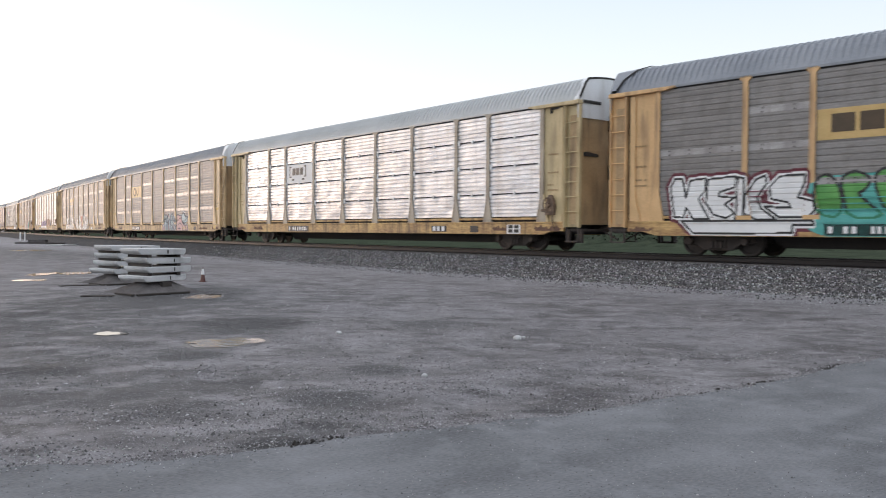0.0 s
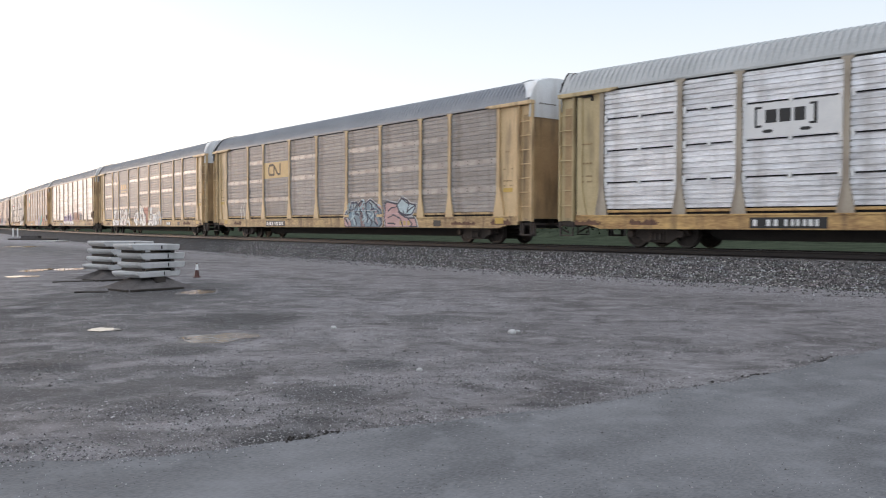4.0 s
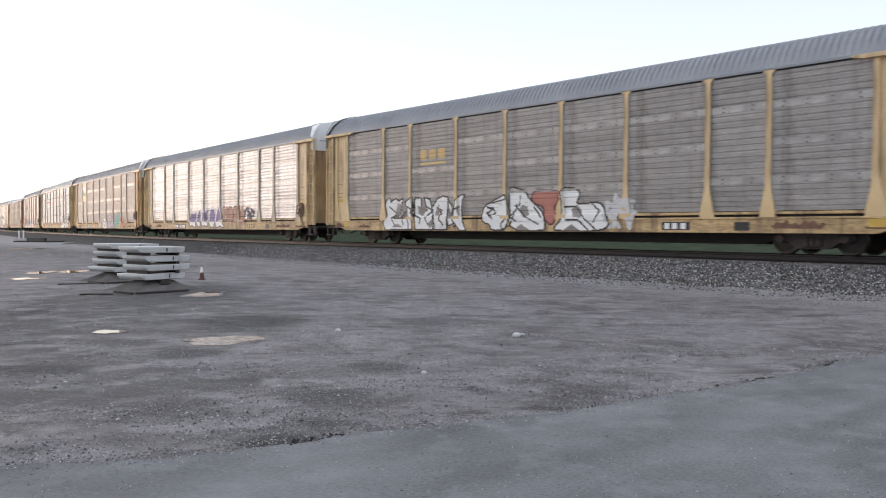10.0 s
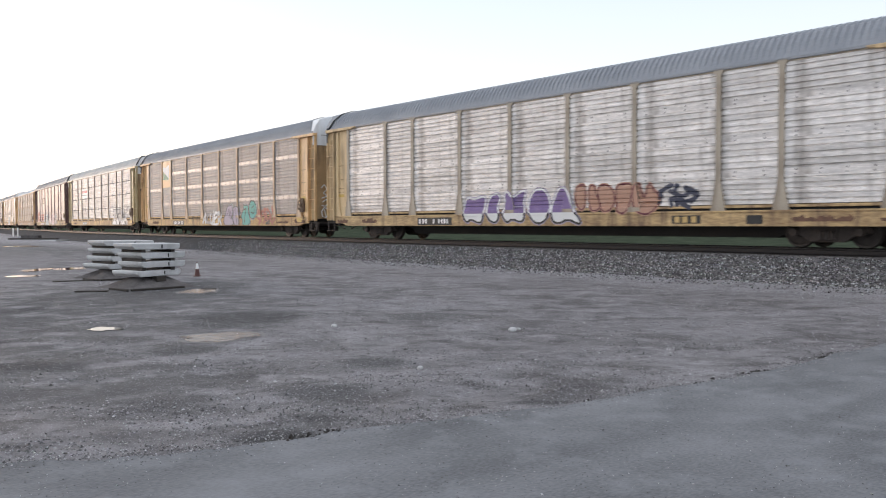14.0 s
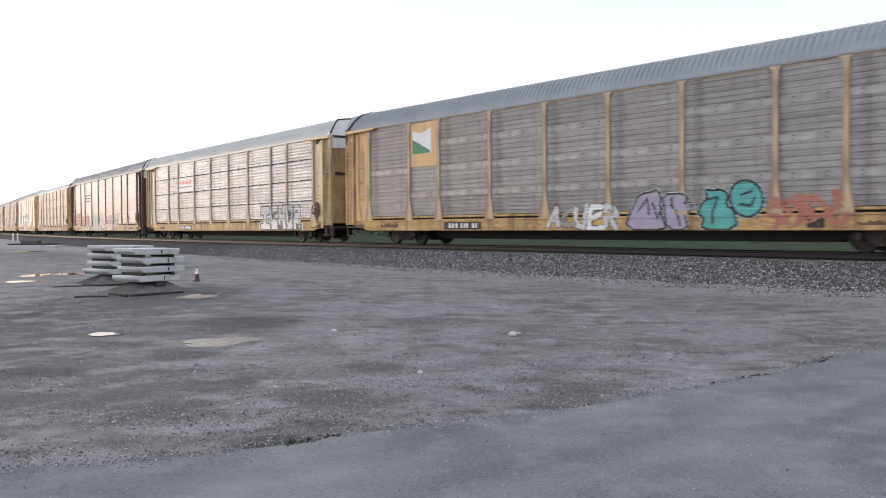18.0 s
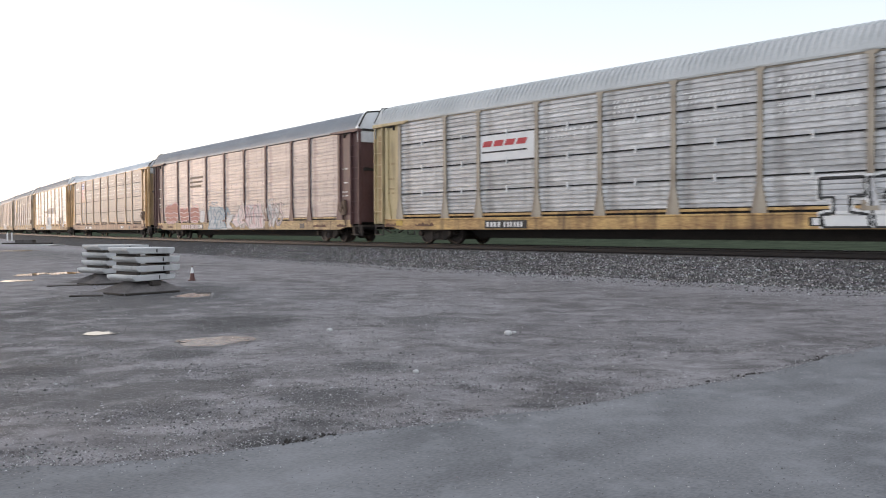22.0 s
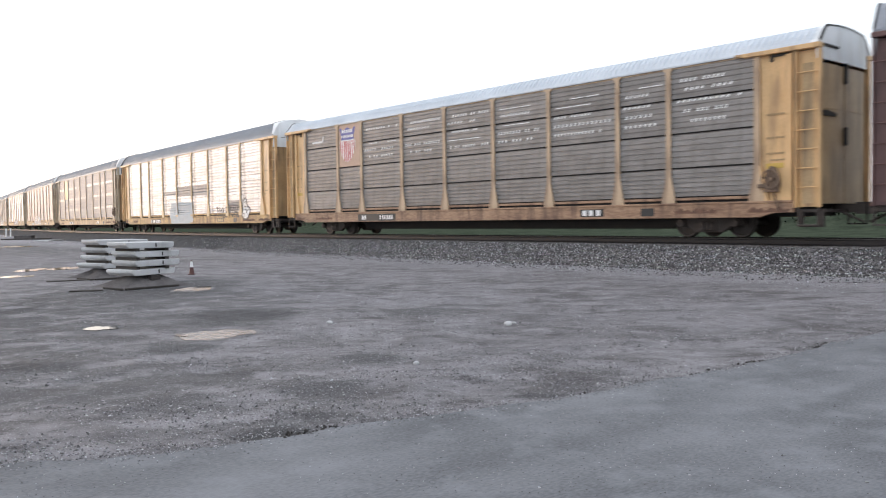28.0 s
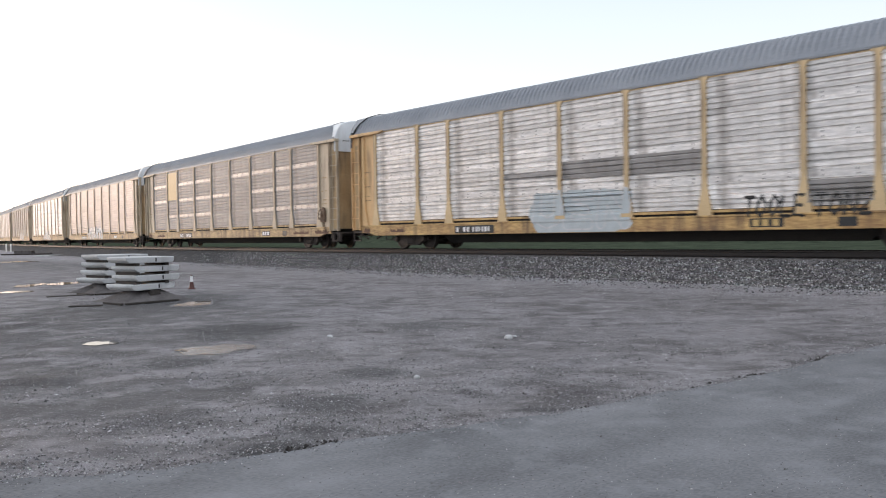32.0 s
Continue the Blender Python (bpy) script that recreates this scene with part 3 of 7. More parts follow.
def rib(z, wide_seam):
    """How deep the corrugated sheets lie behind their crests at height z."""
    for a, b in zip(SEAMS, SEAMS[1:]):
        if a <= z < b:
            gap = 0.022 if wide_seam in (1, 3) else 0.0
            z0, z1 = a + gap, b - gap
            if z < z0 or z > z1:
                return 0.03
            w = ((z - z0) / (z1 - z0) * 6) % 1.0
            deep = (0.014, 0.042, 0.042, 0.020)[wide_seam]
            return deep if 0.74 <= w <= 0.92 else 0.0 if w < 0.66 else deep * (w - 0.66) / 0.08 if w < 0.74 else deep * (1 - w) / 0.08
    return 0.0


def sheet_mesh(width, tall, wide_seam):
    """One corrugated sheet, six ribs high, facing -y, its lower edge at z = 0."""
    bm = bmesh.new()
    gap = 0.022 if wide_seam in (1, 3) else 0.0
    pitch = (tall - 2 * gap) / 6
    deep = (0.014, 0.042, 0.042, 0.020)[wide_seam]
    prof = [(0.03, gap), (0, gap)] if wide_seam in (1, 3) else [(0, 0)]
    for i in range(6):
        z = gap + pitch * i
        prof += [(0, z + pitch * 0.66), (deep, z + pitch * 0.74), (deep, z + pitch * 0.92), (0, z + pitch * 0.999)]
    if wide_seam in (1, 3):
        prof += [(0.03, tall - gap)]
    lo = [bm.verts.new((-width / 2, y, z)) for y, z in prof]
    hi = [bm.verts.new((width / 2, y, z)) for y, z in prof]
    for i in range(len(prof) - 1):
        bm.faces.new((lo[i], hi[i], hi[i + 1], lo[i + 1]))
    me = bpy.data.meshes.new("sheet")
    bm.to_mesh(me)
    bm.free()
    return me


BAYS = [((a + b) / 2, b - a - 0.10) for a, b in zip(POSTS, POSTS[1:])]
SHEETS = {}
for wide in (0, 1, 2, 3):
    for c, w in BAYS:
        for a, b in zip(SEAMS, SEAMS[1:]):
            key = (wide, round(w, 2), round(b - a, 2))
            if key not in SHEETS:
                SHEETS[key] = sheet_mesh(w, b - a, wide)


def post_mesh():
    bm = bmesh.new()
    prism(bm, [(-0.24, 1.0), (0.24, 1.0), (0.22, 1.2), (0.13, 1.62), (0.08, 1.88), (0.075, 4.95), (0.17, 5.02), (0.17, 5.1), (-0.17, 5.1), (-0.17, 5.02), (-0.075, 4.95), (-0.08, 1.88), (-0.13, 1.62), (-0.22, 1.2)], "y", -0.05, 0.04)
    return mesh_of("post", bm, bevel=0.006)


def end_plate_mesh():
    """The painted plate between the last post and the ladder, set back a little, with a folded foot beside the post."""
    bm = bmesh.new()
    box(bm, 0.07, 1.00, 0.02, 0.06, 1.0, 4.98)
    prism(bm, [(0.08, 0.98), (0.36, 0.98), (0.30, 1.30), (0.17, 1.85), (0.14, 2.0), (0.08, 2.0)], "y", -0.045, 0.02)
    return mesh_of("end_plate", bm, bevel=0.006)


def door_leaf_mesh():
    """The folded edge beside the ladder, flared at its foot."""
    bm = bmesh.new()
    prism(bm, [(1.00, 1.02), (0.58, 1.02), (0.70, 1.45), (0.77, 1.75), (0.80, 2.1), (0.80, 4.93), (1.00, 4.93)], "y", -0.035, 0.02)
    return mesh_of("folded_edge", bm, bevel=0.008)


def stile_mesh(x0, x1, proud):
    bm = bmesh.new()
    box(bm, x0, x1, -proud, 0.08, 0.84, 4.96)
    return mesh_of("ladder_stile", bm, bevel=0.012)


def corner_mesh():
    """The back of the ladder bay, with a black slot between it and the plate."""
    bm = bmesh.new()
    box(bm, 1.15, 1.72, 0.035, 0.09, 0.86, 4.95)
    return mesh_of("corner_plate", bm, bevel=0.006)


# black plate behind the slot: the gap's shade put into its colour
def slot_mesh():
    bm = bmesh.new()
    box(bm, 0.96, 1.18, 0.10, 0.14, 0.9, 4.97)
    return mesh_of("slot_shade_backing", bm)


def rung_mesh():
    bm = bmesh.new()
    rod(bm, (1.12, -0.045, 0), (1.74, -0.045, 0), 0.016, 6)
    return mesh_of("rung", bm)


def eave_bracket_mesh():
    """The long beam that carries the roof over an end."""
    bm = bmesh.new()
    prism(bm, [(-0.62, 5.045), (-0.30, 4.985), (1.78, 4.965), (1.78, 5.10), (-0.62, 5.10)], "y", -0.13, 0.10)
    return mesh_of("eave_bracket", bm, bevel=0.012)


def hanger_mesh():
    """A short black hook under the eave beam."""
    bm = bmesh.new()
    box(bm, 0.38, 0.46, -0.03, 0.02, 4.78, 4.97)
    box(bm, 0.46, 0.95, -0.03, 0.02, 4.90, 4.97)
    return mesh_of("eave_hook", bm, bevel=0.006)


def crossing_step_mesh():
    """The step and grab iron under the ladder."""
    bm = bmesh.new()
    for x in (1.18, 1.70):
        box(bm, x - 0.025, x + 0.025, -0.02, 0.02, 0.38, 0.86)
    box(bm, 1.15, 1.73, -0.06, 0.04, 0.36, 0.40)
    return mesh_of("step", bm, bevel=0.006)


ROOF_PROFILE = [(-1.60, 5.06), (-1.60, 5.12), (-1.44, 5.42), (-1.22, 5.68), (-0.70, 5.83), (0, 5.88), (0.70, 5.83), (1.22, 5.68), (1.44, 5.42), (1.60, 5.12), (1.60, 5.06)]


def roof_mesh():
    bm = bmesh.new()
    last, x = None, -13.36
    while x < 13.25:
        for dx, lift in ((0.0, 0.0), (0.09, 0.0), (0.11, 0.04), (0.18, 0.04)):
            row = []
            for i, (y, z) in enumerate(ROOF_PROFILE):
                up = 0.0 if i in (0, 1, 9, 10) else lift
                row.append(bm.verts.new((x + dx, y * (1 + up * 0.35), z + up)))
            if last:
                for i in range(len(row) - 1):
                    bm.faces.new((last[i], row[i], row[i + 1], last[i + 1]))
            last = row
        x += 0.2
    return mesh_of("roof", bm)


HOOD_PROFILE = [(-1.62, 5.04), (-1.62, 5.16), (-1.30, 5.66), (-1.16, 5.78), (-0.5, 5.86), (0, 5.88), (0.5, 5.86), (1.16, 5.78), (1.30, 5.66), (1.62, 5.16), (1.62, 5.04)]


def hood_mesh():
    """The plain cap that closes the roof over an end door: sharp-edged, its face upright and a little rounded at the sides."""
    bm = bmesh.new()
    rings = [[bm.verts.new((13.36, y * 0.99, z - 0.01)) for y, z in HOOD_PROFILE],
             [bm.verts.new((13.50, y * 0.99, z - 0.01)) for y, z in HOOD_PROFILE],
             [bm.verts.new((13.60, y * 0.975, 5.04 + (z - 5.04) * 0.985)) for y, z in HOOD_PROFILE]]
    skirt = [bm.verts.new((13.52 if abs(y) > 1.5 else 13.605, y * (0.99 if abs(y) > 1.5 else 0.975), 4.58)) for y, z in HOOD_PROFILE]
    for a, b in zip(rings, rings[1:]):
        for i in range(len(HOOD_PROFILE) - 1):
            bm.faces.new((a[i], b[i], b[i + 1], a[i + 1]))
    last = rings[-1]
    for i in range(1, len(HOOD_PROFILE) - 2):
        bm.faces.new((last[i], last[i + 1], skirt[i + 1], skirt[i]))
    bm.faces.new((last[1], skirt[1], skirt[0], rings[1][0], rings[1][1]))
    bm.faces.new((last[-2], rings[1][-2], rings[1][-1], skirt[-1], skirt[-2]))
    return mesh_of("roof_hood", bm)


def hood_edge_mesh(x, wide, grow):
    """The black rubber line along one edge of the cap."""
    bm = bmesh.new()
    prof = HOOD_PROFILE[1:-1]
    outer = [[bm.verts.new((x + dx, y * grow, 5.04 + (z - 5.04) * grow + 0.028)) for y, z in prof] for dx in (0, wide)]
    inner = [[bm.verts.new((x + dx, y * (grow - 0.03), 5.04 + (z - 5.04) * grow - 0.03)) for y, z in prof] for dx in (0, wide)]
    for i in range(len(prof) - 1):
        bm.faces.new((outer[0][i], outer[1][i], outer[1][i + 1], outer[0][i + 1]))
        bm.faces.new((outer[0][i], outer[0][i + 1], inner[0][i + 1], inner[0][i]))
        bm.faces.new((outer[1][i], inner[1][i], inner[1][i + 1], outer[1][i + 1]))
    return mesh_of("hood_edge", bm)


CAP_START = {1: 13.34, 2: 13.16, 3: 12.80, 4: 12.66, 5: 12.62}


def cap_mesh():
    """The plain white cap of the newer cars: it laps back over the ribbed roof with a slanted edge and ends in an upright face."""
    bm = bmesh.new()
    n = len(ROOF_PROFILE)

    def at(i, x, grow=1.0):
        y, z = ROOF_PROFILE[i]
        flat = 1.0 if abs(y) > 1.5 else 1.0 - 0.05 * (1 - abs(y) / 1.5)
        return bm.verts.new((x, y * 1.03 * (grow if abs(y) > 1.3 else 1.0), 5.04 + (z + 0.055 - 5.04) * grow * flat))
    idx = range(1, n - 1)
    rings = [[at(i, CAP_START[min(i, n - 1 - i)]) for i in idx], [at(i, 13.55) for i in idx], [at(i, 13.58, 0.985) for i in idx]]
    for a, b in zip(rings, rings[1:]):
        for i in range(len(a) - 1):
            bm.faces.new((a[i], b[i], b[i + 1], a[i + 1]))
    skirt = [bm.verts.new((13.60 if abs(v.co.y) < 1.5 else 13.53, v.co.y * (1.0 if abs(v.co.y) < 1.5 else 1.03), 4.58)) for v in rings[2]]
    for i in range(len(skirt) - 1):
        bm.faces.new((rings[2][i], rings[2][i + 1], skirt[i + 1], skirt[i]))
    for e in (0, -1):
        bm.faces.new((rings[1][e], rings[2][e], skirt[e]))
    return mesh_of("roof_hood", bm)


def cap_edge_mesh():
    """The lip along the cap's slanted edge, black at one end for its shadow."""
    bm = bmesh.new()
    n = len(ROOF_PROFILE)
    rows = []
    for i in range(1, n - 1):
        y, z = ROOF_PROFILE[i]
        x = CAP_START[min(i, n - 1 - i)]
        rows.append([bm.verts.new((x - 0.03, y * 1.028, z + 0.052)), bm.verts.new((x - 0.015, y * 1.034, z + 0.075)), bm.verts.new((x + 0.015, y * 1.034, z + 0.075))])
    for a, b in zip(rows, rows[1:]):
        for k in range(2):
            bm.faces.new((a[k], a[k + 1], b[k + 1], b[k]))
    return mesh_of("hood_edge", bm)


def end_door_mesh(sgn):
    """One leaf of the clamshell doors, its outer side rounded, stiffened by two thin bands."""
    bm = bmesh.new()
    plan = [(13.30, 0.03), (13.56, 0.03), (13.57, 0.5), (13.565, 0.95), (13.55, 1.25), (13.52, 1.42), (13.40, 1.52), (13.12, 1.52)]
    prism(bm, [(x, sgn * y) for x, y in plan], "z", 0.95, 4.62)
    for z in (2.12, 3.44):
        prism(bm, [(x + (0.012 if x > 13.35 else 0), sgn * y) for x, y in plan[1:7]] + [(13.35, sgn * 0.6)], "z", z, z + 0.035)
    return mesh_of("end_door", bm)


def safety_bar_mesh():
    bm = bmesh.new()
    prism(bm, [(-1.30, 3.24), (-0.62, 3.25), (-0.58, 3.30), (-0.62, 3.34), (-1.0, 3.36), (-1.12, 3.40), (-1.30, 3.38)], "x", 13.50, 13.62)
    return mesh_of("door_latch", bm, bevel=0.012)


def hood_bar_mesh():
    bm = bmesh.new()
    box(bm, 13.58, 13.64, -1.42, -0.52, 5.02, 5.11)
    return mesh_of("hood_bar", bm, bevel=0.01)


def hood_marks_mesh():
    """A faint row of stencilled marks on the cap."""
    bm = bmesh.new()
    for i in range(7):
        box(bm, 13.60, 13.608, -1.22 + i * 0.13, -1.13 + i * 0.13, 5.00, 5.035)
    return mesh_of("stencil", bm)


def door_gap_mesh():
    bm = bmesh.new()
    prism(bm, [(-0.03, 1.4), (0.03, 1.4), (0.035, 4.0), (0.06, 4.2), (0.06, 4.7), (0.04, 4.8), (0.04, 5.84), (-0.04, 5.84), (-0.04, 4.8), (-0.06, 4.7), (-0.06, 4.2), (-0.035, 4.0)], "x", 13.55, 13.635)
    return mesh_of("door_seal", bm)


def door_lock_mesh(z0, z1):
    bm = bmesh.new()
    prism(bm, [(-0.06, z0 + 0.05), (0.0, z0), (0.06, z0 + 0.05), (0.05, z1), (-0.05, z1)], "x", 13.55, 13.635)
    return mesh_of("door_lock", bm, bevel=0.01)


def side_sill_mesh():
    bm = bmesh.new()
    prism(bm, [(-11.9, 0.60), (11.9, 0.60), (12.3, 0.72), (12.9, 0.72), (12.9, 1.0), (-12.9, 1.0), (-12.9, 0.72), (-12.3, 0.72)], "y", -0.03, 0.10)
    box(bm, -11.8, 11.8, -0.035, 0.05, 1.12, 1.20)
    box(bm, -12.9, 12.9, -0.055, 0.10, 0.99, 1.05)
    return mesh_of("side_sill", bm, bevel=0.008)


def underframe_mesh():
    bm = bmesh.new()
    prism(bm, [(-13.2, 0.62), (-8.9, 0.60), (-8.3, 0.27), (8.3, 0.27), (8.9, 0.60), (13.2, 0.62), (13.2, 0.95), (-13.2, 0.95)], "y", -0.35, 0.35)
    for i in range(-6, 7):
        box(bm, i * 1.95 - 0.08, i * 1.95 + 0.08, -1.42, 1.42, 0.72, 0.95)
    box(bm, -13.3, 13.3, -1.44, 1.44, 0.93, 1.02)
    box(bm, -1.0, 0.6, 0.5, 0.95, 0.42, 0.80)
    rod(bm, (-8, -0.6, 0.66), (8, -0.6, 0.66), 0.03, 6)
    return mesh_of("underframe", bm)


def end_platform_mesh():
    bm = bmesh.new()
    box(bm, 12.9, 13.7, -1.45, 1.45, 0.72, 0.80)
    box(bm, 13.0, 13.12, -1.5, -1.4, 0.35, 0.78)
    box(bm, 13.55, 13.67, -1.5, -1.4, 0.35, 0.78)
    box(bm, 13.0, 13.67, -1.5, -1.4, 0.33, 0.37)
    return mesh_of("end_platform", bm)


def coupler_mesh():
    bm = bmesh.new()
    box(bm, 13.3, 14.05, -0.1, 0.1, 0.70, 0.92)
    prism(bm, [(13.95, -0.16), (14.25, -0.14), (14.28, 0.05), (14.12, 0.18), (13.95, 0.16)], "z", 0.66, 0.98)
    rod(bm, (13.6, -0.35, 0.75), (14.2, -0.25, 0.45), 0.035, 6)
    return mesh_of("coupler", bm)


def side_frame_mesh():
    bm = bmesh.new()
    prism(bm, [(-1.15, 0.42), (-1.05, 0.58), (-0.55, 0.66), (0.55, 0.66), (1.05, 0.58), (1.15, 0.42), (0.72, 0.38), (0.45, 0.18), (-0.45, 0.18), (-0.72, 0.38)], "y", -0.09, 0.09)
    box(bm, -0.28, 0.28, -0.13, 0.13, 0.22, 0.60)
    return mesh_of("side_frame", bm, bevel=0.015)


def spring_mesh():
    bm = bmesh.new()
    for x in (-0.15, 0.0, 0.15):
        lathe(bm, [(0.065, 0.24), (0.07, 0.28), (0.058, 0.30), (0.07, 0.34), (0.058, 0.36), (0.07, 0.40), (0.058, 0.42), (0.065, 0.48)], (x, -0.15, 0), "z", 10)
    return mesh_of("spring", bm, smooth=True)


def axle_cap_mesh():
    bm = bmesh.new()
    lathe(bm, [(0.10, -0.24), (0.12, -0.22), (0.12, -0.10)], (0, 0, 0), "y", 12)
    return mesh_of("axle_cap", bm)


def wheelset_mesh():
    bm = bmesh.new()
    for sgn in (-1, 1):
        prof = [(0.09, 0.84), (0.12, 0.83), (0.14, 0.80), (0.33, 0.775), (0.36, 0.80), (0.42, 0.80), (0.425, 0.73), (0.45, 0.70), (0.45, 0.67), (0.36, 0.67), (0.33, 0.70), (0.12, 0.70)]
        lathe(bm, [(r, sgn * h) for r, h in prof], (0, 0, 0), "y", 24)
    rod(bm, (0, -0.9, 0), (0, 0.9, 0), 0.08, 10)
    for k in range(3):
        c, s = math.cos(k * 2.094), math.sin(k * 2.094)
        rod(bm, (0.06 * c, -1.02, 0.06 * s), (0.06 * c, -0.9, 0.06 * s), 0.014, 6)
    return mesh_of("wheelset", bm)


def brake_wheel_mesh():
    """A hand-brake wheel before its bell-shaped gear box."""
    bm = bmesh.new()
    n, m = 20, 6
    ring = []
    for i in range(n):
        a = 2 * math.pi * i / n
        ring.append([bm.verts.new(((0.25 + 0.022 * math.cos(b)) * math.cos(a), -0.05 + 0.022 * math.sin(b), (0.25 + 0.022 * math.cos(b)) * math.sin(a))) for b in [2 * math.pi * j / m for j in range(m)]])
    for i in range(n):
        for j in range(m):
            bm.faces.new((ring[i][j], ring[(i + 1) % n][j], ring[(i + 1) % n][(j + 1) % m], ring[i][(j + 1) % m]))
    for i in range(5):
        a = i * math.pi / 2.5 + 0.4
        rod(bm, (0, 0, 0), (0.25 * math.cos(a), -0.05, 0.25 * math.sin(a)), 0.018, 5)
    lathe(bm, [(0.05, -0.09), (0.07, -0.04), (0.06, 0.04)], (0, 0, 0), "y", 10)
    return mesh_of("brake_wheel", bm)


def brake_box_mesh():
    bm = bmesh.new()
    prism(bm, [(-0.22, -0.34), (0.20, -0.34), (0.22, -0.1), (0.16, 0.16), (0.07, 0.34), (-0.05, 0.36), (-0.16, 0.18), (-0.22, -0.08)], "y", 0.02, 0.15)
    box(bm, -0.40, -0.10, 0.0, 0.12, -0.22, -0.12)
    rod(bm, (0.05, 0.08, -0.34), (0.16, 0.08, -0.85), 0.022, 6)
    return mesh_of("gear_box", bm, bevel=0.012)


MESH = dict(post=post_mesh(), end_plate=end_plate_mesh(), corner=corner_mesh(), rung=rung_mesh(), bracket=eave_bracket_mesh(), roof=roof_mesh(), hood=hood_mesh(),
            door_a=end_door_mesh(-1), door_b=end_door_mesh(1), safety=safety_bar_mesh(), seal=door_gap_mesh(), bar=hood_bar_mesh(), edge_b=hood_edge_mesh(13.565, 0.045, 0.985), stile_a=stile_mesh(1.10, 1.155, 0.12), stile_b=stile_mesh(1.715, 1.77, 0.06), leaf=door_leaf_mesh(), slot=slot_mesh(), hook=hanger_mesh(), step=crossing_step_mesh(), cap_hood=cap_mesh(), cap_edge=cap_edge_mesh(), marks=hood_marks_mesh(), lock_a=door_lock_mesh(4.15, 4.72), lock_b=door_lock_mesh(2.5, 3.0), brake_box=brake_box_mesh(), sill=side_sill_mesh(), under=underframe_mesh(), platform=end_platform_mesh(), coupler=coupler_mesh(),
            frame=side_frame_mesh(), spring=spring_mesh(), cap=axle_cap_mesh(), wheels=wheelset_mesh(), brake=brake_wheel_mesh())
TURN = pose(0, 0, 0, 0, 0, 180)
CARS = {}
WHEELS = {}


def rail_car(number, label, paint, sheet, roof, wide_seam=0, door=None, hood=None, rise=1.13, posts=None):
    arched = number in (-1, 4, 5, 6)   # the older kind, with an arched end bound in black rubber
    car = tagged(new("autorack_car"), label, "rail car", "cars of the freight train")
    CARS[number] = car
    car.scale = (1, 1, 1.016)
    put("underframe", MESH["under"], car, UNDER)
    lift = Matrix.Translation((0, 0, 5.06)) @ Matrix.Diagonal((1, 1, rise, 1)) @ Matrix.Translation((0, 0, -5.06))
    put("roof", MESH["roof"], car, roof, lift)
    for back in (False, True):
        side = TURN if back else Matrix()
        base = side @ Matrix.Translation((0, NEAR, 0))
        put("side_sill", MESH["sill"], car, RUSTSILL if number == 6 else SILLTAN if paint in (TAN, BROWN, CREAM) else SILL, base, "rust-stained side sill")
        for c, w in BAYS:
            for a, b in zip(SEAMS, SEAMS[1:]):
                put("sheet", SHEETS[(wide_seam, round(w, 2), round(b - a, 2))], car, sheet, base @ Matrix.Translation((c, 0.0, a)))
        for x in POSTS:
            put("post", MESH["post"], car, posts or paint, base @ Matrix.Translation((x, 0, 0)))
        put("black_backing", BACKING, car, GAPBLACK, base)
        put("eave_strip", EAVE, car, GAPBLACK if number in (-2, -1, 0, 1, 5) else posts or paint, base)
        for flip in (1, -1):
            m = base @ (Matrix.Translation((11.85, 0, 0)) if flip == 1 else Matrix.Translation((-11.85, 0, 0)) @ Matrix.Diagonal((-1, 1, 1, 1)))
            put("end_plate", MESH["end_plate"], car, paint, m)
            put("corner_plate", MESH["corner"], car, paint, m)
            put("ladder_stile", MESH["stile_a"], car, paint, m)
            put("ladder_stile", MESH["stile_b"], car, paint, m)
            put("eave_bracket", MESH["bracket"], car, paint, m)
            put("folded_edge", MESH["leaf"], car, paint, m)
            put("slot_shade_backing", MESH["slot"], car, GAPBLACK, m)
            put("step", MESH["step"], car, TRUCK, m)
            if arched:
                put("eave_hook", MESH["hook"], car, UNDER, m)
            for i in range(7):
                put("rung", MESH["rung"], car, paint, m @ Matrix.Translation((0, 0, 1.38 + 0.5 * i)))
    for flip in (Matrix(), TURN):
        put("end_door", MESH["door_a"], car, door or DOOR_TAN, flip)
        put("end_door", MESH["door_b"], car, door or DOOR_TAN, flip)
        cover = (hood or HOOD) if flip is not TURN else roof
        if arched:
            put("door_latch", MESH["safety"], car, UNDER, flip)
            put("roof_hood", MESH["hood"], car, cover, flip @ lift)
            put("hood_bar", MESH["bar"], car, UNDER, flip @ lift)
            put("hood_edge", MESH["edge_b"], car, UNDER, flip @ lift)
            put("door_lock", MESH["lock_a"], car, UNDER, flip)
            put("door_lock", MESH["lock_b"], car, UNDER, flip)
        else:
            put("roof_hood", MESH["cap_hood"], car, cover, flip @ lift)
            # black on the left end only: the cap's boundary shadow put into colour
            put("hood_edge", MESH["cap_edge"], car, UNDER if flip is TURN else roof, flip @ lift)
            put("door_seal", MESH["seal"], car, UNDER, flip)
            tagged(put("stencil", MESH["marks"], car, INK, flip), kind="stuff")
        put("end_platform", MESH["platform"], car, TRUCK, flip)
        put("coupler", MESH["coupler"], car, TRUCK, flip)
        for sgn in (-1, 1):
            fr = put("side_frame", MESH["frame"], car, TRUCK, flip @ pose(10.06, sgn * 0.98, 0, 0, 0, 0 if sgn < 0 else 180))
            put("spring", MESH["spring"], fr, TRUCK)
            for x in (-0.89, 0.89):
                put("axle_cap", MESH["cap"], fr, TRUCK, Matrix.Translation((x, 0, 0.45)))
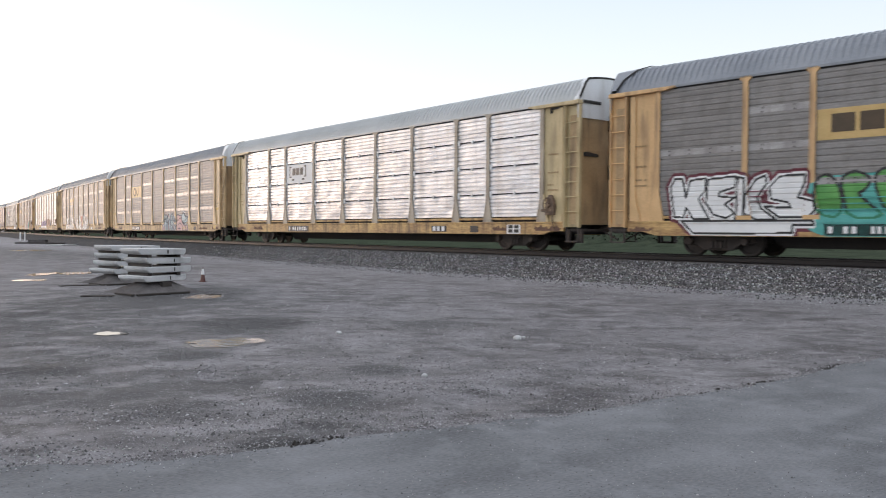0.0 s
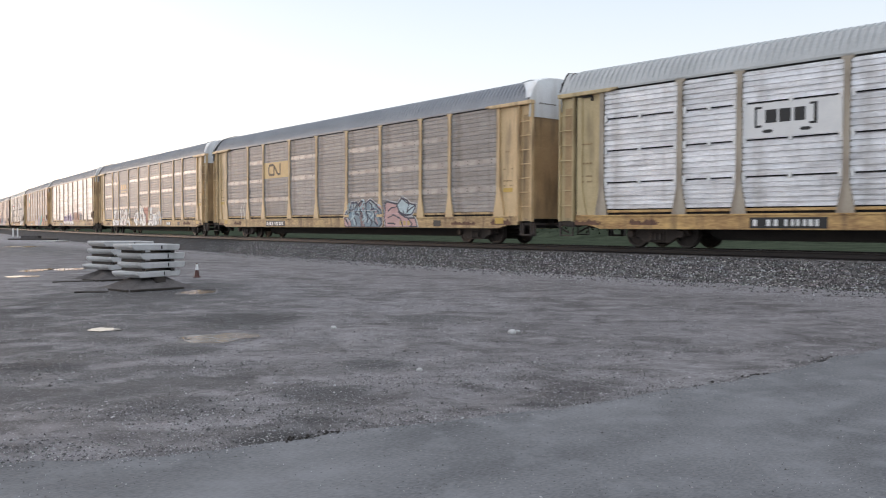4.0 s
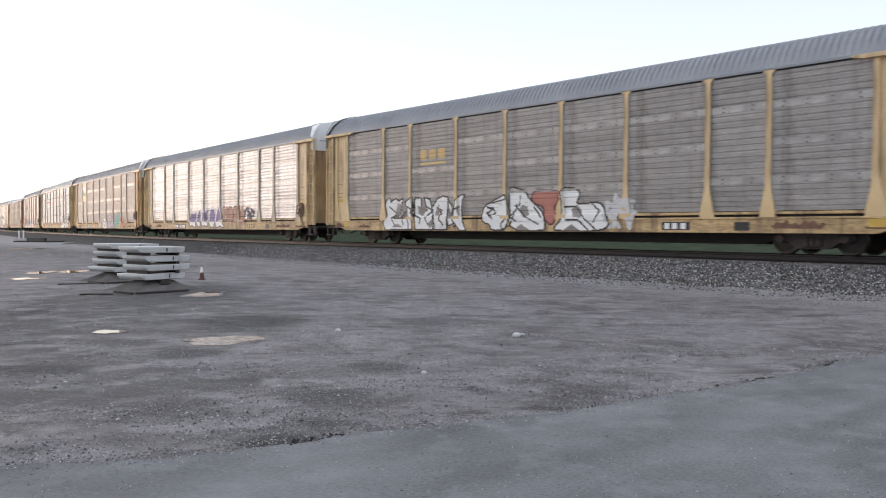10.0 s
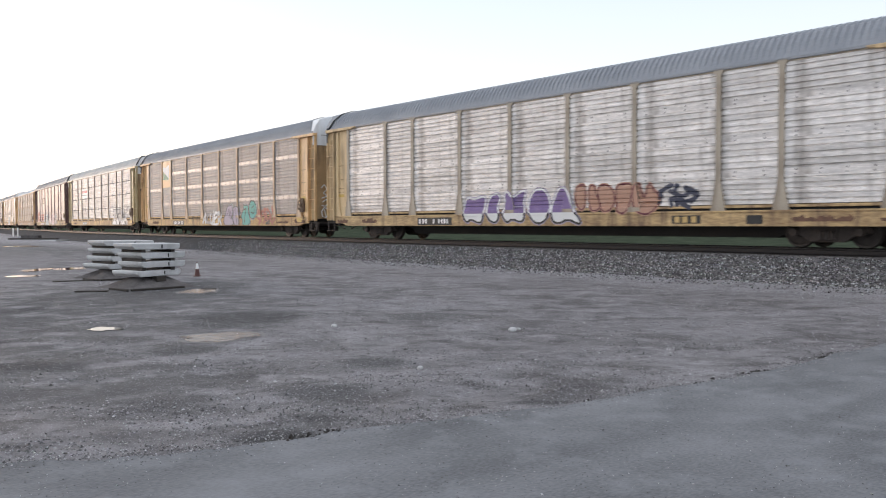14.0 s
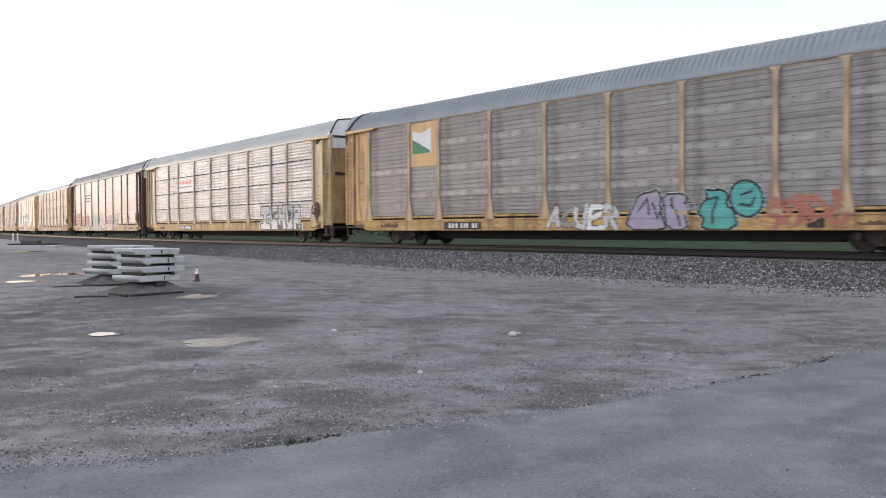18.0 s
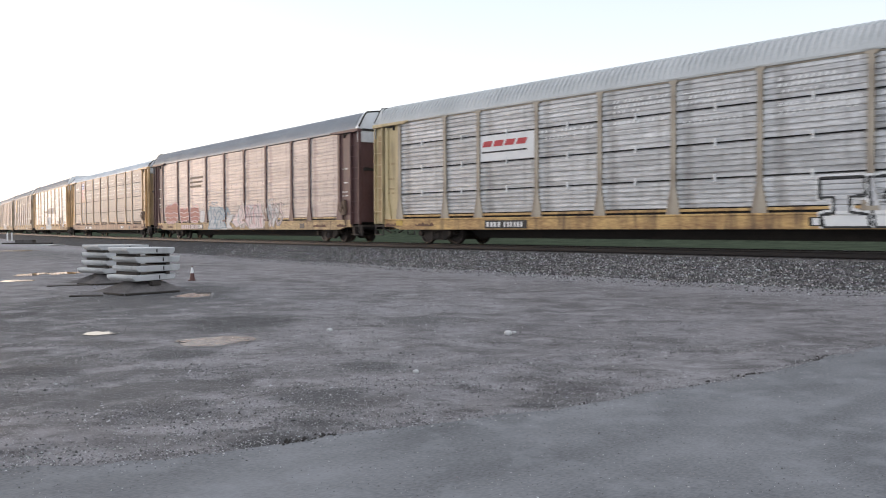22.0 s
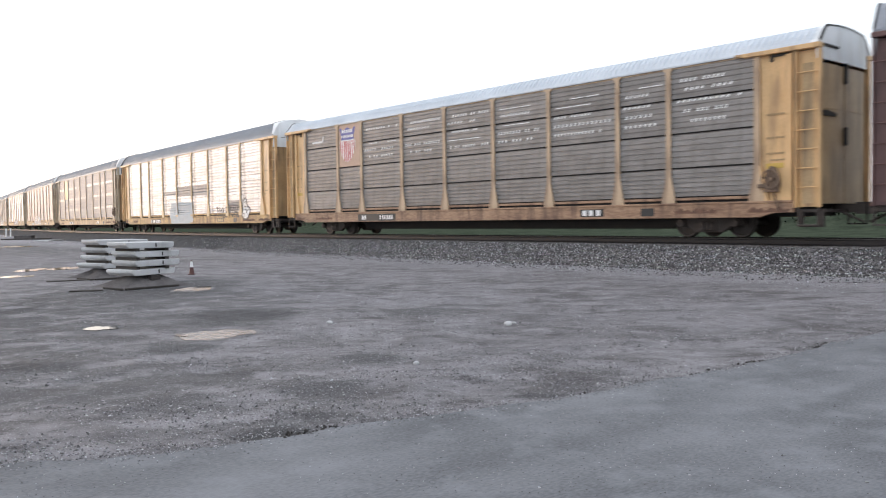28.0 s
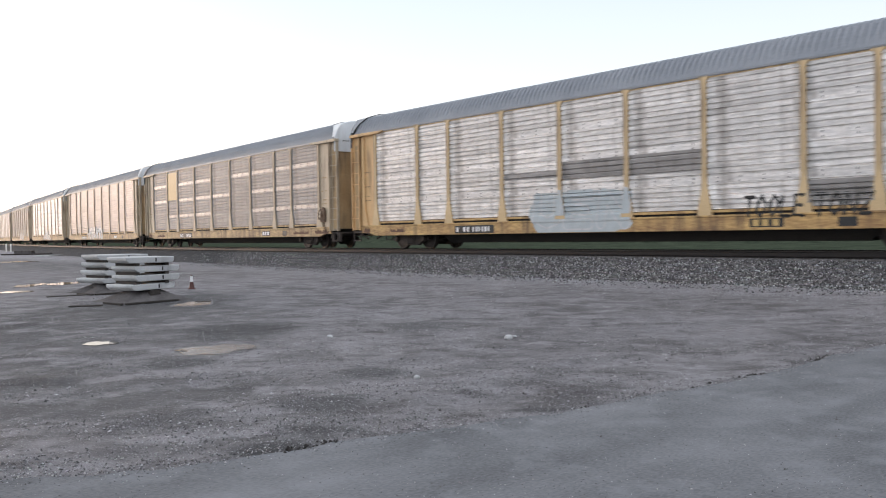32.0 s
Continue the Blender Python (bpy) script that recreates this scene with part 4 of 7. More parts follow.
    for x in (-10.06, 10.06):
        for d in (-0.89, 0.89):
            WHEELS.setdefault(number, []).append(put("wheelset", MESH["wheels"], car, WHEEL, Matrix.Translation((x + d, 0, 0.45))))
    if number in (-1, 2, 3, 4, 5, 6, 8):
        gear = put("brake_gear_box", MESH["brake_box"], car, BRAKE, Matrix.Translation((12.32, NEAR - 0.14, 1.62)), "rusty brown brake gear box")
        put("brake_wheel", MESH["brake"], gear, BRAKE, Matrix(), "rusty brake wheel")
    return car


# black sheet added behind the sides: the dark inside put into colour
bm = bmesh.new()
box(bm, -12, 12, 0.06, 0.08, 1.0, 5.05)
BACKING = mesh_of("black_backing", bm)
# thin line under the eave: black on five cars, painted on the others
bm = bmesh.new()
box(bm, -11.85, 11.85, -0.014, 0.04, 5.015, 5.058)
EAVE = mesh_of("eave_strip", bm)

rail_car(-2, "yellow autorack car with grey sides and white spray letters", YELLOW, DARK, ROOF_GREY)
rail_car(-1, "yellow autorack car with bright silver corrugated sides", KHAKI, SILVER, ROOF_LIGHT, 1, posts=BEIGE)
rail_car(0, "tan autorack car with dull grey sides and pink spray paint", TAN, DULL, ROOF_GREY)
rail_car(1, "tan autorack car with dull grey sides and white bubble lettering", TAN, DULL, ROOF_GREY)
rail_car(2, "tan autorack car with pale sides and purple and red spray paint", TAN, PALE, ROOF_GREY, 2, posts=BEIGE)
rail_car(3, "orange-yellow autorack car with grey sides and teal spray paint", YELLOW, DULL, ROOF_GREY, posts=ROSE)
rail_car(4, "yellow autorack car with silver sides and black and white spray letters", KHAKI, IRON, ROOF_LIGHT, 1, posts=BEIGE)
rail_car(5, "red-brown autorack car with dusty sides and pink spray paint", BROWN, DUSTY, ROOF_GREY, 0, BROWN)
rail_car(6, "orange-tan autorack car with dark grey sides and white roof", YELLOW, DARK, ROOF_WHITE, 3, None, None, 0.76, posts=ROSE)
rail_car(7, "tan autorack car with pale streaky sides and blue spray paint", YELLOW, PALE, ROOF_GREY, 2, posts=TAN)
rail_car(8, "tan autorack car with brown dusty sides and a pale sign", CREAM, DULL, ROOF_GREY)
for k in range(9, 16):
    rail_car(k, "tan autorack car with weathered corrugated sides", CREAM, (PALE, DUSTY, PALE, DULL)[k % 4], ROOF_GREY, 2)

# ------------------------------------------------------------------ things in the yard
def slab_stack(x, y, turn, layers, w, d, seed, label):
    """Cast slabs on timber spacers; (x, y) is the corner towards the road, turn the way of the long edge."""
    st = tagged(new("slab_stack"), label, "concrete slabs", "stacks of slabs in the yard")
    st.matrix_basis = pose(x, y, GZ, 0, 0, turn)
    r = random.Random(seed)
    bm = bmesh.new()
    rows = []
    for k, (grow, z) in enumerate(((0.40, -0.01), (0.24, 0.03), (0.10, 0.08), (-0.02, 0.14), (-0.14, 0.21), (-0.26, 0.27))):
        ring = []
        for q in range(28):
            a = 2 * math.pi * q / 28
            ux, uy = math.cos(a), math.sin(a)
            m = 1 / max(abs(ux), abs(uy)) ** 0.75
            rr = 1 + (0.30 * noise.noise(Vector((ux * 1.7, uy * 1.7, seed))) + 0.16 * noise.noise(Vector((ux * 6, uy * 6, seed)))) * (k < 4)
            ring.append(bm.verts.new((w / 2 + ux * m * (w / 2 + grow) * rr, d / 2 + uy * m * (d / 2 + grow) * rr, z)))
        rows.append(ring)
    for lo, hi in zip(rows, rows[1:]):
        for q in range(28):
            bm.faces.new((lo[q], lo[(q + 1) % 28], hi[(q + 1) % 28], hi[q]))
    bm.faces.new(rows[-1])
    part("dirt_mound", bm, MUD, st, "low mound of grey dried mud", smooth=True)
    for x0, x1, y0, y1 in ((-0.42, 0.95, -0.52, -0.45), (-0.52, -0.45, -0.45, 0.35)):
        bm = bmesh.new()
        box(bm, x0, x1, y0, y1, 0.0, 0.05)
        part("batten", bm, TIMBER, st, "dark batten lying in the mud", bevel=0.008)
    bm = bmesh.new()
    box(bm, w * 0.42, w * 0.62, -0.02, 0.3, 0.16, 0.27)
    part("bearer", bm, TIMBER, st, "dark timber bearer")
    z = 0.27
    for i in range(layers):
        ox, oy, tw = (0.05, 0.12, 0.16, -0.06)[i % 4] + r.uniform(-0.03, 0.03), r.uniform(-0.08, 0.08), (5, 3, 2, -5)[i % 4] + r.uniform(-2, 2)
        bm = bmesh.new()
        prism(bm, [(0.0, z + 0.075), (0.09, z), (w - 0.05, z), (w, z + 0.05), (w, z + 0.148), (0, z + 0.148)], "y", 0, d)
        slab = part("slab", bm, CONCRETE, st, bevel=0.014)
        slab.matrix_basis = pose(ox, oy, 0, 0, (-0.9, -0.3, 0.2, 0.4)[i % 4], tw)
        bm = bmesh.new()
        box(bm, w * 0.60, w * 0.60 + 0.03, -0.008, 0.03, z + 0.03, z + 0.12)
        part("lifting_eye", bm, UNDER, slab, "dark lifting eye")
        z += 0.148
        if i < layers - 1:
            for u in (0.22, w - 0.22):
                bm = bmesh.new()
                box(bm, u - 0.05, u + 0.05, 0.06, d - 0.06, z, z + 0.072)
                part("spacer", bm, TIMBER, st, "dark timber spacer")
            z += 0.072
    return st


slab_stack(-7.15, 19.45, 50, 4, 1.22, 1.05, 3, "stack of four pale concrete slabs on timber spacers")
slab_stack(-9.25, 22.9, 50, 4, 1.45, 1.20, 5, "stack of pale concrete slabs beside the first stack")

cone = tagged(new("traffic_cone"), "small faded orange traffic cone with a white band", "traffic cone")
cone.matrix_basis = pose(-7.15, 24.3, GZ)
bm = bmesh.new()
lathe(bm, [(0.075, 0.03), (0.022, 0.42), (0.015, 0.425)], (0, 0, 0), "z", 20)
part("body", bm, ORANGE, cone, smooth=False)
bm = bmesh.new()
box(bm, -0.095, 0.095, -0.095, 0.095, 0, 0.03)
part("foot", bm, ORANGE, cone, bevel=0.008)
bm = bmesh.new()
lathe(bm, [(0.0515, 0.22), (0.0275, 0.39)], (0, 0, 0), "z", 20)
part("band", bm, WHITE, cone, "white band")

WATER = bpy.data.materials.new("still_muddy_water")
WATER.use_nodes = True
wb = WATER.node_tree.nodes["Principled BSDF"]
wb.inputs["Base Color"].default_value = (0.045, 0.042, 0.04, 1)
wb.inputs["Roughness"].default_value = 0.02
wb.inputs["IOR"].default_value = 1.45


MURK = bpy.data.materials.new("murky_brown_water")
MURK.use_nodes = True
mb = MURK.node_tree.nodes["Principled BSDF"]
mb.inputs["Base Color"].default_value = (0.125, 0.117, 0.116, 1)
mb.inputs["Roughness"].default_value = 0.10
mb.inputs["IOR"].default_value = 1.15


def ripple(material, amount):
    """Faint wind ripples on the water."""
    n, l = material.node_tree.nodes, material.node_tree.links
    where, wave, dip = n.new("ShaderNodeTexCoord"), n.new("ShaderNodeTexNoise"), n.new("ShaderNodeBump")
    wave.inputs["Scale"].default_value, wave.inputs["Detail"].default_value = 7.0, 2
    dip.inputs["Strength"].default_value, dip.inputs["Distance"].default_value = 1.0, amount
    l.new(where.outputs["Object"], wave.inputs["Vector"])
    l.new(wave.outputs[0], dip.inputs["Height"])
    l.new(dip.outputs[0], n["Principled BSDF"].inputs["Normal"])


ripple(WATER, 0.0012)
ripple(MURK, 0.007)
WETMUD = mat("wet_glistening_mud", (0.075, 0.068, 0.066), (0.19, 0.175, 0.17), 0.6, 0, 7, 30, 0.5, spec=0.4)


def puddle(x, y, rx, ry, turn, seed, material=WATER):
    r = random.Random(seed)
    n = 36
    ph = [r.uniform(0, 6.28) for _ in range(4)]
    bm = bmesh.new()
    c, s = math.cos(radians(turn)), math.sin(radians(turn))
    vs = []
    for i in range(n):
        a = 2 * math.pi * i / n
        k = 1 + 0.14 * math.sin(2 * a + ph[0]) + 0.10 * math.sin(3 * a + ph[1]) + 0.07 * math.sin(5 * a + ph[2]) + 0.05 * math.sin(9 * a + ph[3])
        u, v = rx * k * math.cos(a), ry * k * math.sin(a)
        vs.append(bm.verts.new((u * c - v * s, u * s + v * c, 0.004 if material is WETMUD else 0.008 if material is MURK else 0.012)))
    bm.faces.new(vs)
    ob = new("puddle", mesh_of("puddle", bm, material))
    ob.matrix_basis = Matrix.Translation((x, y, GZ))
    tagged(ob, "shallow puddle of still water reflecting the sky" if material is WATER else "half-dried muddy puddle on the gravel", "puddle", "puddles in the yard")


for px, py, rx, ry, turn, seed, kind in PUDDLES:
    if kind == "murk":
        puddle(px, py, rx * 1.15, ry * 1.2, turn, seed, WETMUD)
    puddle(px, py, rx, ry, turn, seed, WATER if kind == "water" else MURK)


# ------------------------------------------------------------------ paint on the cars: signs, stencils and spray lettering that follow the ribs and posts
# flat plates that carry the signs: car, left, right, bottom, top
PLATES = {-1: (-6.99, -4.26, 3.14, 4.08), 0: (-6.99, -4.26, 3.20, 4.04), 3: (-8.89, -7.21, 3.22, 5.03), 4: (-6.99, -4.26, 3.14, 4.08), 6: (-8.89, -7.21, 3.12, 5.03), 8: (-8.89, -7.21, 3.14, 4.96), -2: (-6.99, -4.26, 3.14, 3.95)}


def face_depth(x, z, wide, number=None):
    """Where the near side's surface lies at (x, z), less NEAR."""
    if z < 1.20:
        return -0.055 if 0.985 <= z < 1.06 else -0.035
    w = 0.24 - 0.02 * (z - 1.0) / 0.2 if z < 1.2 else 0.22 - 0.14 * (z - 1.2) / 0.68 if z < 1.88 else 0.08
    for p in POSTS:
        if abs(x - p) < w:
            return -0.05
    if number in PLATES and PLATES[number][0] <= x <= PLATES[number][1] and PLATES[number][2] <= z <= PLATES[number][3]:
        return -0.014
    return rib(z, wide)


def sign_plate(number, material, label):
    x0, x1, z0, z1 = PLATES[number]
    bm = bmesh.new()
    box(bm, x0, x1, -0.014, 0.03, z0, z1)
    part("sign_panel", bm, material, CARS[number], label, bevel=0.004).matrix_basis = Matrix.Translation((0, NEAR, 0))


WIDE = {-1: 1, 4: 1, 6: 3, 2: 2, 7: 2, 9: 2, 10: 2, 11: 2}
CELL = 0.03
PALEGREY = mat("pale_grey_spray_paint", (0.46, 0.46, 0.47), (0.62, 0.62, 0.63), 0.55, 0, 3, 30, 0.03)


def paint(number, name, mask, x0, x1, z0, z1, material, lift, label=""):
    """Lay a thin coat on car's near side wherever mask(X, Z) holds inside the rectangle."""
    wide = WIDE.get(number, 0)
    xs = np.arange(x0, x1, CELL) + CELL / 2
    zs = np.arange(z0, z1, CELL) + CELL / 2
    hit = mask(*np.meshgrid(xs, zs))
    verts, faces = [], []
    for j, z in enumerate(zs):
        row = hit[j]
        if not row.any():
            continue
        depth = [face_depth(x, z, wide, number) for x in xs]
        lowd = [face_depth(x, z - CELL / 2, wide, number) for x in xs]
        higd = [face_depth(x, z + CELL / 2, wide, number) for x in xs]
        i = 0
        while i < len(xs):
            if not row[i]:
                i += 1
                continue
            k = i
            while k + 1 < len(xs) and row[k + 1] and depth[k + 1] == depth[i]:
                k += 1
            a, b = xs[i] - CELL / 2, xs[k] + CELL / 2
            n = len(verts)
            ya, yb = min(lowd[i], depth[i]) - lift, min(higd[i], depth[i]) - lift
            verts += [(a, ya, z - CELL / 2), (b, ya, z - CELL / 2), (b, yb, z + CELL / 2), (a, yb, z + CELL / 2)]
            faces.append((n, n + 1, n + 2, n + 3))
            i = k + 1
    if not verts:
        return
    me = bpy.data.meshes.new(name)
    me.from_pydata(verts, [], faces)
    me.materials.append(material)
    ob = put(name, me, CARS[number], at=Matrix.Translation((0, NEAR, 0)), label=label)
    if name in ("stencil", "chalk_mark", "emblem_bars", "stencil_block"):
        tagged(ob, kind="stuff")


def near_lines(lines, r):
    """Mask: within r of any of the polylines."""
    def f(X, Z):
        out = np.zeros(X.shape, bool)
        for pts in lines:
            for (xa, za), (xb, zb) in zip(pts, pts[1:]):
                dx, dz = xb - xa, zb - za
                q = np.clip(((X - xa) * dx + (Z - za) * dz) / max(dx * dx + dz * dz, 1e-9), 0, 1)
                out |= (X - xa - q * dx) ** 2 + (Z - za - q * dz) ** 2 < r * r
        return out
    return f


def area(x0, x1, z0, z1):
    return lambda X, Z: (X > x0) & (X < x1) & (Z > z0) & (Z < z1)


def strokes(number, lines, r, material, lift, label):
    """Each drawn line as a coat of its own."""
    for k, pts in enumerate(lines):
        xs, zs = [x for x, z in pts], [z for x, z in pts]
        paint(number, "spray_stroke", near_lines([pts], r), min(xs) - 0.1, max(xs) + 0.1, max(min(zs) - 0.1, 0.62), max(zs) + 0.1, material, lift + 0.0006 * (k % 3), label)


LETTERS = {
    "N": [[(0, 0), (0, 1), (1, 0), (1, 1)]], "M": [[(0, 0), (0, 1), (0.5, 0.35), (1, 1), (1, 0)]], "E": [[(1, 1), (0, 1), (0, 0), (1, 0)], [(0, 0.52), (0.75, 0.52)]],
    "K": [[(0, 0), (0, 1)], [(1, 1), (0.1, 0.5), (1, 0)]], "S": [[(1, 0.9), (0.5, 1), (0.05, 0.8), (0.25, 0.55), (0.8, 0.45), (0.95, 0.2), (0.5, 0), (0, 0.1)]],
    "I": [[(0, 1), (1, 1)], [(0.5, 1), (0.5, 0)], [(0, 0), (1, 0)]], "C": [[(1, 0.9), (0.5, 1), (0, 0.7), (0, 0.3), (0.5, 0), (1, 0.1)]], "H": [[(0, 0), (0, 1)], [(1, 0), (1, 1)], [(0, 0.5), (1, 0.5)]],
    "O": [[(0.5, 1), (0.05, 0.7), (0.05, 0.3), (0.5, 0), (0.95, 0.3), (0.95, 0.7), (0.5, 1)]], "R": [[(0, 0), (0, 1), (0.8, 0.95), (0.9, 0.65), (0.1, 0.5), (1, 0)]],
    "A": [[(0, 0), (0.5, 1), (1, 0)], [(0.2, 0.38), (0.8, 0.38)]], "B": [[(0, 0), (0, 1), (0.85, 0.85), (0.1, 0.52), (0.95, 0.25), (0, 0)]], "T": [[(0, 1), (1, 1)], [(0.5, 1), (0.5, 0)]],
    "3": [[(0, 0.95), (0.9, 0.9), (0.3, 0.55), (0.95, 0.3), (0.5, 0), (0, 0.1)]], "U": [[(0, 1), (0.05, 0.2), (0.5, 0), (0.95, 0.2), (1, 1)]], "P": [[(0, 0), (0, 1), (0.9, 0.9), (0.9, 0.6), (0, 0.45)]],
    "L": [[(0, 1), (0, 0), (1, 0)]], "D": [[(0, 0), (0, 1), (0.8, 0.8), (0.9, 0.3), (0, 0)]], "Z": [[(0, 1), (1, 1), (0, 0), (1, 0)]], "W": [[(0, 1), (0.25, 0), (0.5, 0.7), (0.75, 0), (1, 1)]]}


def lettering(word, x0, x1, z0, z1, gap=0.2, slant=0.0, wobble=0.0, seed=0):
    r = random.Random(seed)
    n = len(word)
    step = (x1 - x0) / (n - gap)
    groups = []
    for i, ch in enumerate(word):
        a = x0 + i * step
        w = step * (1 - gap)
        lines = []
        for pts in LETTERS[ch]:
            lines.append([(a + u * w + (v - 0.5) * slant + r.uniform(-wobble, wobble), z0 + v * (z1 - z0) + r.uniform(-wobble, wobble)) for u, v in pts])
        groups.append(lines)
    return groups


def tag_piece(number, word, x0, x1, z0, z1, fill, line=BLACK, r=0.17, rim=0.05, halo=None, halo_r=0.12, gap=0.3, slant=0.1, wobble=0.06, seed=1, label="spray-painted letters", inner=False):
    groups = lettering(word, x0 + r, x1 - r, z0 + r, z1 - r, gap, slant, wobble, seed)
    every = [p for g in groups for p in g]
    m = 0.35
    if halo:
        paint(number, "spray_halo", near_lines(every, r + rim + halo_r), x0 - m, x1 + m, max(z0 - m, 0.62), z1 + m, halo, 0.003, label)
    paint(number, "spray_outline", near_lines(every, r + rim), x0 - m, x1 + m, max(z0 - m, 0.62), z1 + m, line, 0.005, label)
    fills = fill if isinstance(fill, (list, tuple)) else [fill]
    for i, g in enumerate(groups):
        paint(number, "spray_letter", near_lines(g, r), x0 - m, x1 + m, max(z0 - m, 0.62), z1 + m, fills[i % len(fills)], 0.007 + 0.001 * (i % 2), label)
    if inner:
        strokes(number, every, 0.018, line, 0.009, label)


def wild_piece(number, x0, x1, z0, z1, fills, line, seed, count=14, r=0.10, label="tangled spray-painted lettering", halo=None):
    g = random.Random(seed)
    sets = [[] for _ in fills]
    every = []
    for i in range(count):
        c = x0 + (x1 - x0) * (i + 0.5) / count
        pts = [(c + g.uniform(-0.32, 0.32), z0 + (z1 - z0) * v + g.uniform(-0.1, 0.1)) for v in (0.08, 0.4, 0.62, 0.92 + g.uniform(-0.1, 0.05))]
        if g.random() < 0.6:
            pts.append((pts[-1][0] + g.uniform(0.15, 0.4), pts[-1][1] - g.uniform(0.05, 0.3)))
        sets[g.randrange(len(fills))].append(pts)
        every.append(pts)
    m = 0.4
    if halo:
        paint(number, "spray_halo", near_lines(every, r + 0.10), x0 - m, x1 + m, max(z0 - 0.2, 0.62), z1 + m, halo, 0.002, label)
    paint(number, "spray_outline", near_lines(every, r + 0.05), x0 - m, x1 + m, max(z0 - 0.2, 0.62), z1 + m, line, 0.003, label)
    for f, s in zip(fills, sets):
        for k, stroke in enumerate(s):
            paint(number, "spray_stroke", near_lines([stroke], r), min(x for x, z in stroke) - m, max(x for x, z in stroke) + m, max(z0 - 0.2, 0.62), z1 + m, f, 0.006 + 0.0005 * (k % 4), label)
    thin = [[(x + g.uniform(-0.08, 0.08), z) for x, z in p] for p in every[::2]]
    strokes(number, thin, 0.032, line, 0.009, label)


def bars(number, x0, x1, z0, z1, count, material, seed=0, name="stencil", lift=0.006, thin=0.7):
    """A row of plain bars in place of small writing."""
    step = (x1 - x0) / count
    g = random.Random(seed)
    keep = [i for i in range(count) if g.random() > 0.12]
    paint(number, name, lambda X, Z: np.isin(np.floor((X - x0) / step), keep) & (((X - x0) / step) % 1 < thin) & (X > x0) & (X < x1) & (Z > z0) & (Z < z1), x0, x1, z0 - 0.01, z1 + 0.01, material, lift)


def dashes(number, x0, x1, z0, tall, step, material, seed):
    """A row of short slanted dashes, some missing."""
    g = random.Random(seed)
    count = int((x1 - x0) / step)
    keep = [i for i in range(count) if g.random() > 0.15]

    def f(X, Z):
        u = (X - x0 - 0.5 * (Z - z0)) / step
        return np.isin(np.floor(u), keep) & (u % 1 < 0.5) & (Z > z0) & (Z < z0 + tall)
    paint(number, "chalk_mark", f, x0, x1, z0 - 0.01, z0 + tall + 0.01, material, 0.004)


def hole_glints(number, bays, seed, rows):
    """White dashes on the upper sheets, painted for the light in their punched holes."""
    g = random.Random(seed)
    for b in bays:
        c, w = BAYS[b]
        for z in rows:
            if g.random() < 0.12:
                continue
            a = c - w * g.uniform(0.3, 0.45)
            e = min(a + w * g.uniform(0.5, 0.95), c + w * 0.46)
            if g.random() < 0.75:
                dashes(number, a, e, z, 0.09, g.choice((0.15, 0.18)), WHITE, g.randrange(99))
            else:
                bars(number, a, e, z, z + 0.03, 3, WHITE, g.randrange(99), "chalk_mark", 0.004, 0.9)


def rounded(pts, steps=2):
    """Cut the corners of a closed outline."""
    for _ in range(steps):
        out = []
        for (xa, za), (xb, zb) in zip(pts, pts[1:] + pts[:1]):
            out += [(xa * 0.75 + xb * 0.25, za * 0.75 + zb * 0.25), (xa * 0.25 + xb * 0.75, za * 0.25 + zb * 0.75)]
        pts = out
    return pts


def inside(pts):
    def f(X, Z):
        out = np.zeros(X.shape, bool)
        for (xa, za), (xb, zb) in zip(pts, pts[1:] + pts[:1]):
            if za != zb:
                out ^= ((za > Z) != (zb > Z)) & (X < (xb - xa) * (Z - za) / (zb - za) + xa)
        return out
    return f


def bubbles(number, shapes, fill, line, label, rim=0.035, low=None, split=0.0, rim_low=None, halo=None, halo_r=0.12, crisp=2, grow=0.0):
    """Bubble letters: filled outlines with a drawn line, two-toned below a level if low is given."""
    shapes = [rounded(s, crisp) for s in shapes]
    closed = [s + s[:1] for s in shapes]
    x0, x1 = min(x for s in shapes for x, z in s) - 0.3, max(x for s in shapes for x, z in s) + 0.3
    z1 = max(z for s in shapes for x, z in s) + 0.3
    if halo:
        for i, s in enumerate(shapes):
            paint(number, "spray_halo", lambda X, Z, i=i, s=s: near_lines([closed[i]], halo_r)(X, Z) | inside(s)(X, Z), min(x for x, z in s) - 0.3, max(x for x, z in s) + 0.3, 0.62, z1, halo, 0.002 + 0.0004 * (i % 5), label)
    for i, s in enumerate(shapes):
        lift = 0.005 + 0.001 * (i % 2)
        a, b = min(x for x, z in s) - 0.1, max(x for x, z in s) + 0.1
        if grow:
            paint(number, "letter_body", near_lines([closed[i]], grow), a, b, 0.62, z1, fill, lift - 0.001, label)
        paint(number, "spray_letter", inside(s) if low is None else lambda X, Z, s=s: inside(s)(X, Z) & (Z >= split), a, b, 0.62, z1, fill, lift, label)
        paint(number, "letter_line", near_lines([closed[i]], rim) if low is None else lambda X, Z, i=i: near_lines([closed[i]], rim)(X, Z) & (Z >= split), a, b, 0.62, z1, line, 0.009)
        if low is not None:
            paint(number, "letter_foot", lambda X, Z, s=s: inside(s)(X, Z) & (Z < split), a, b, 0.62, z1, low, lift)
            paint(number, "letter_line", lambda X, Z, i=i: near_lines([closed[i]], rim)(X, Z) & (Z < split), a, b, 0.62, z1, rim_low, 0.009)


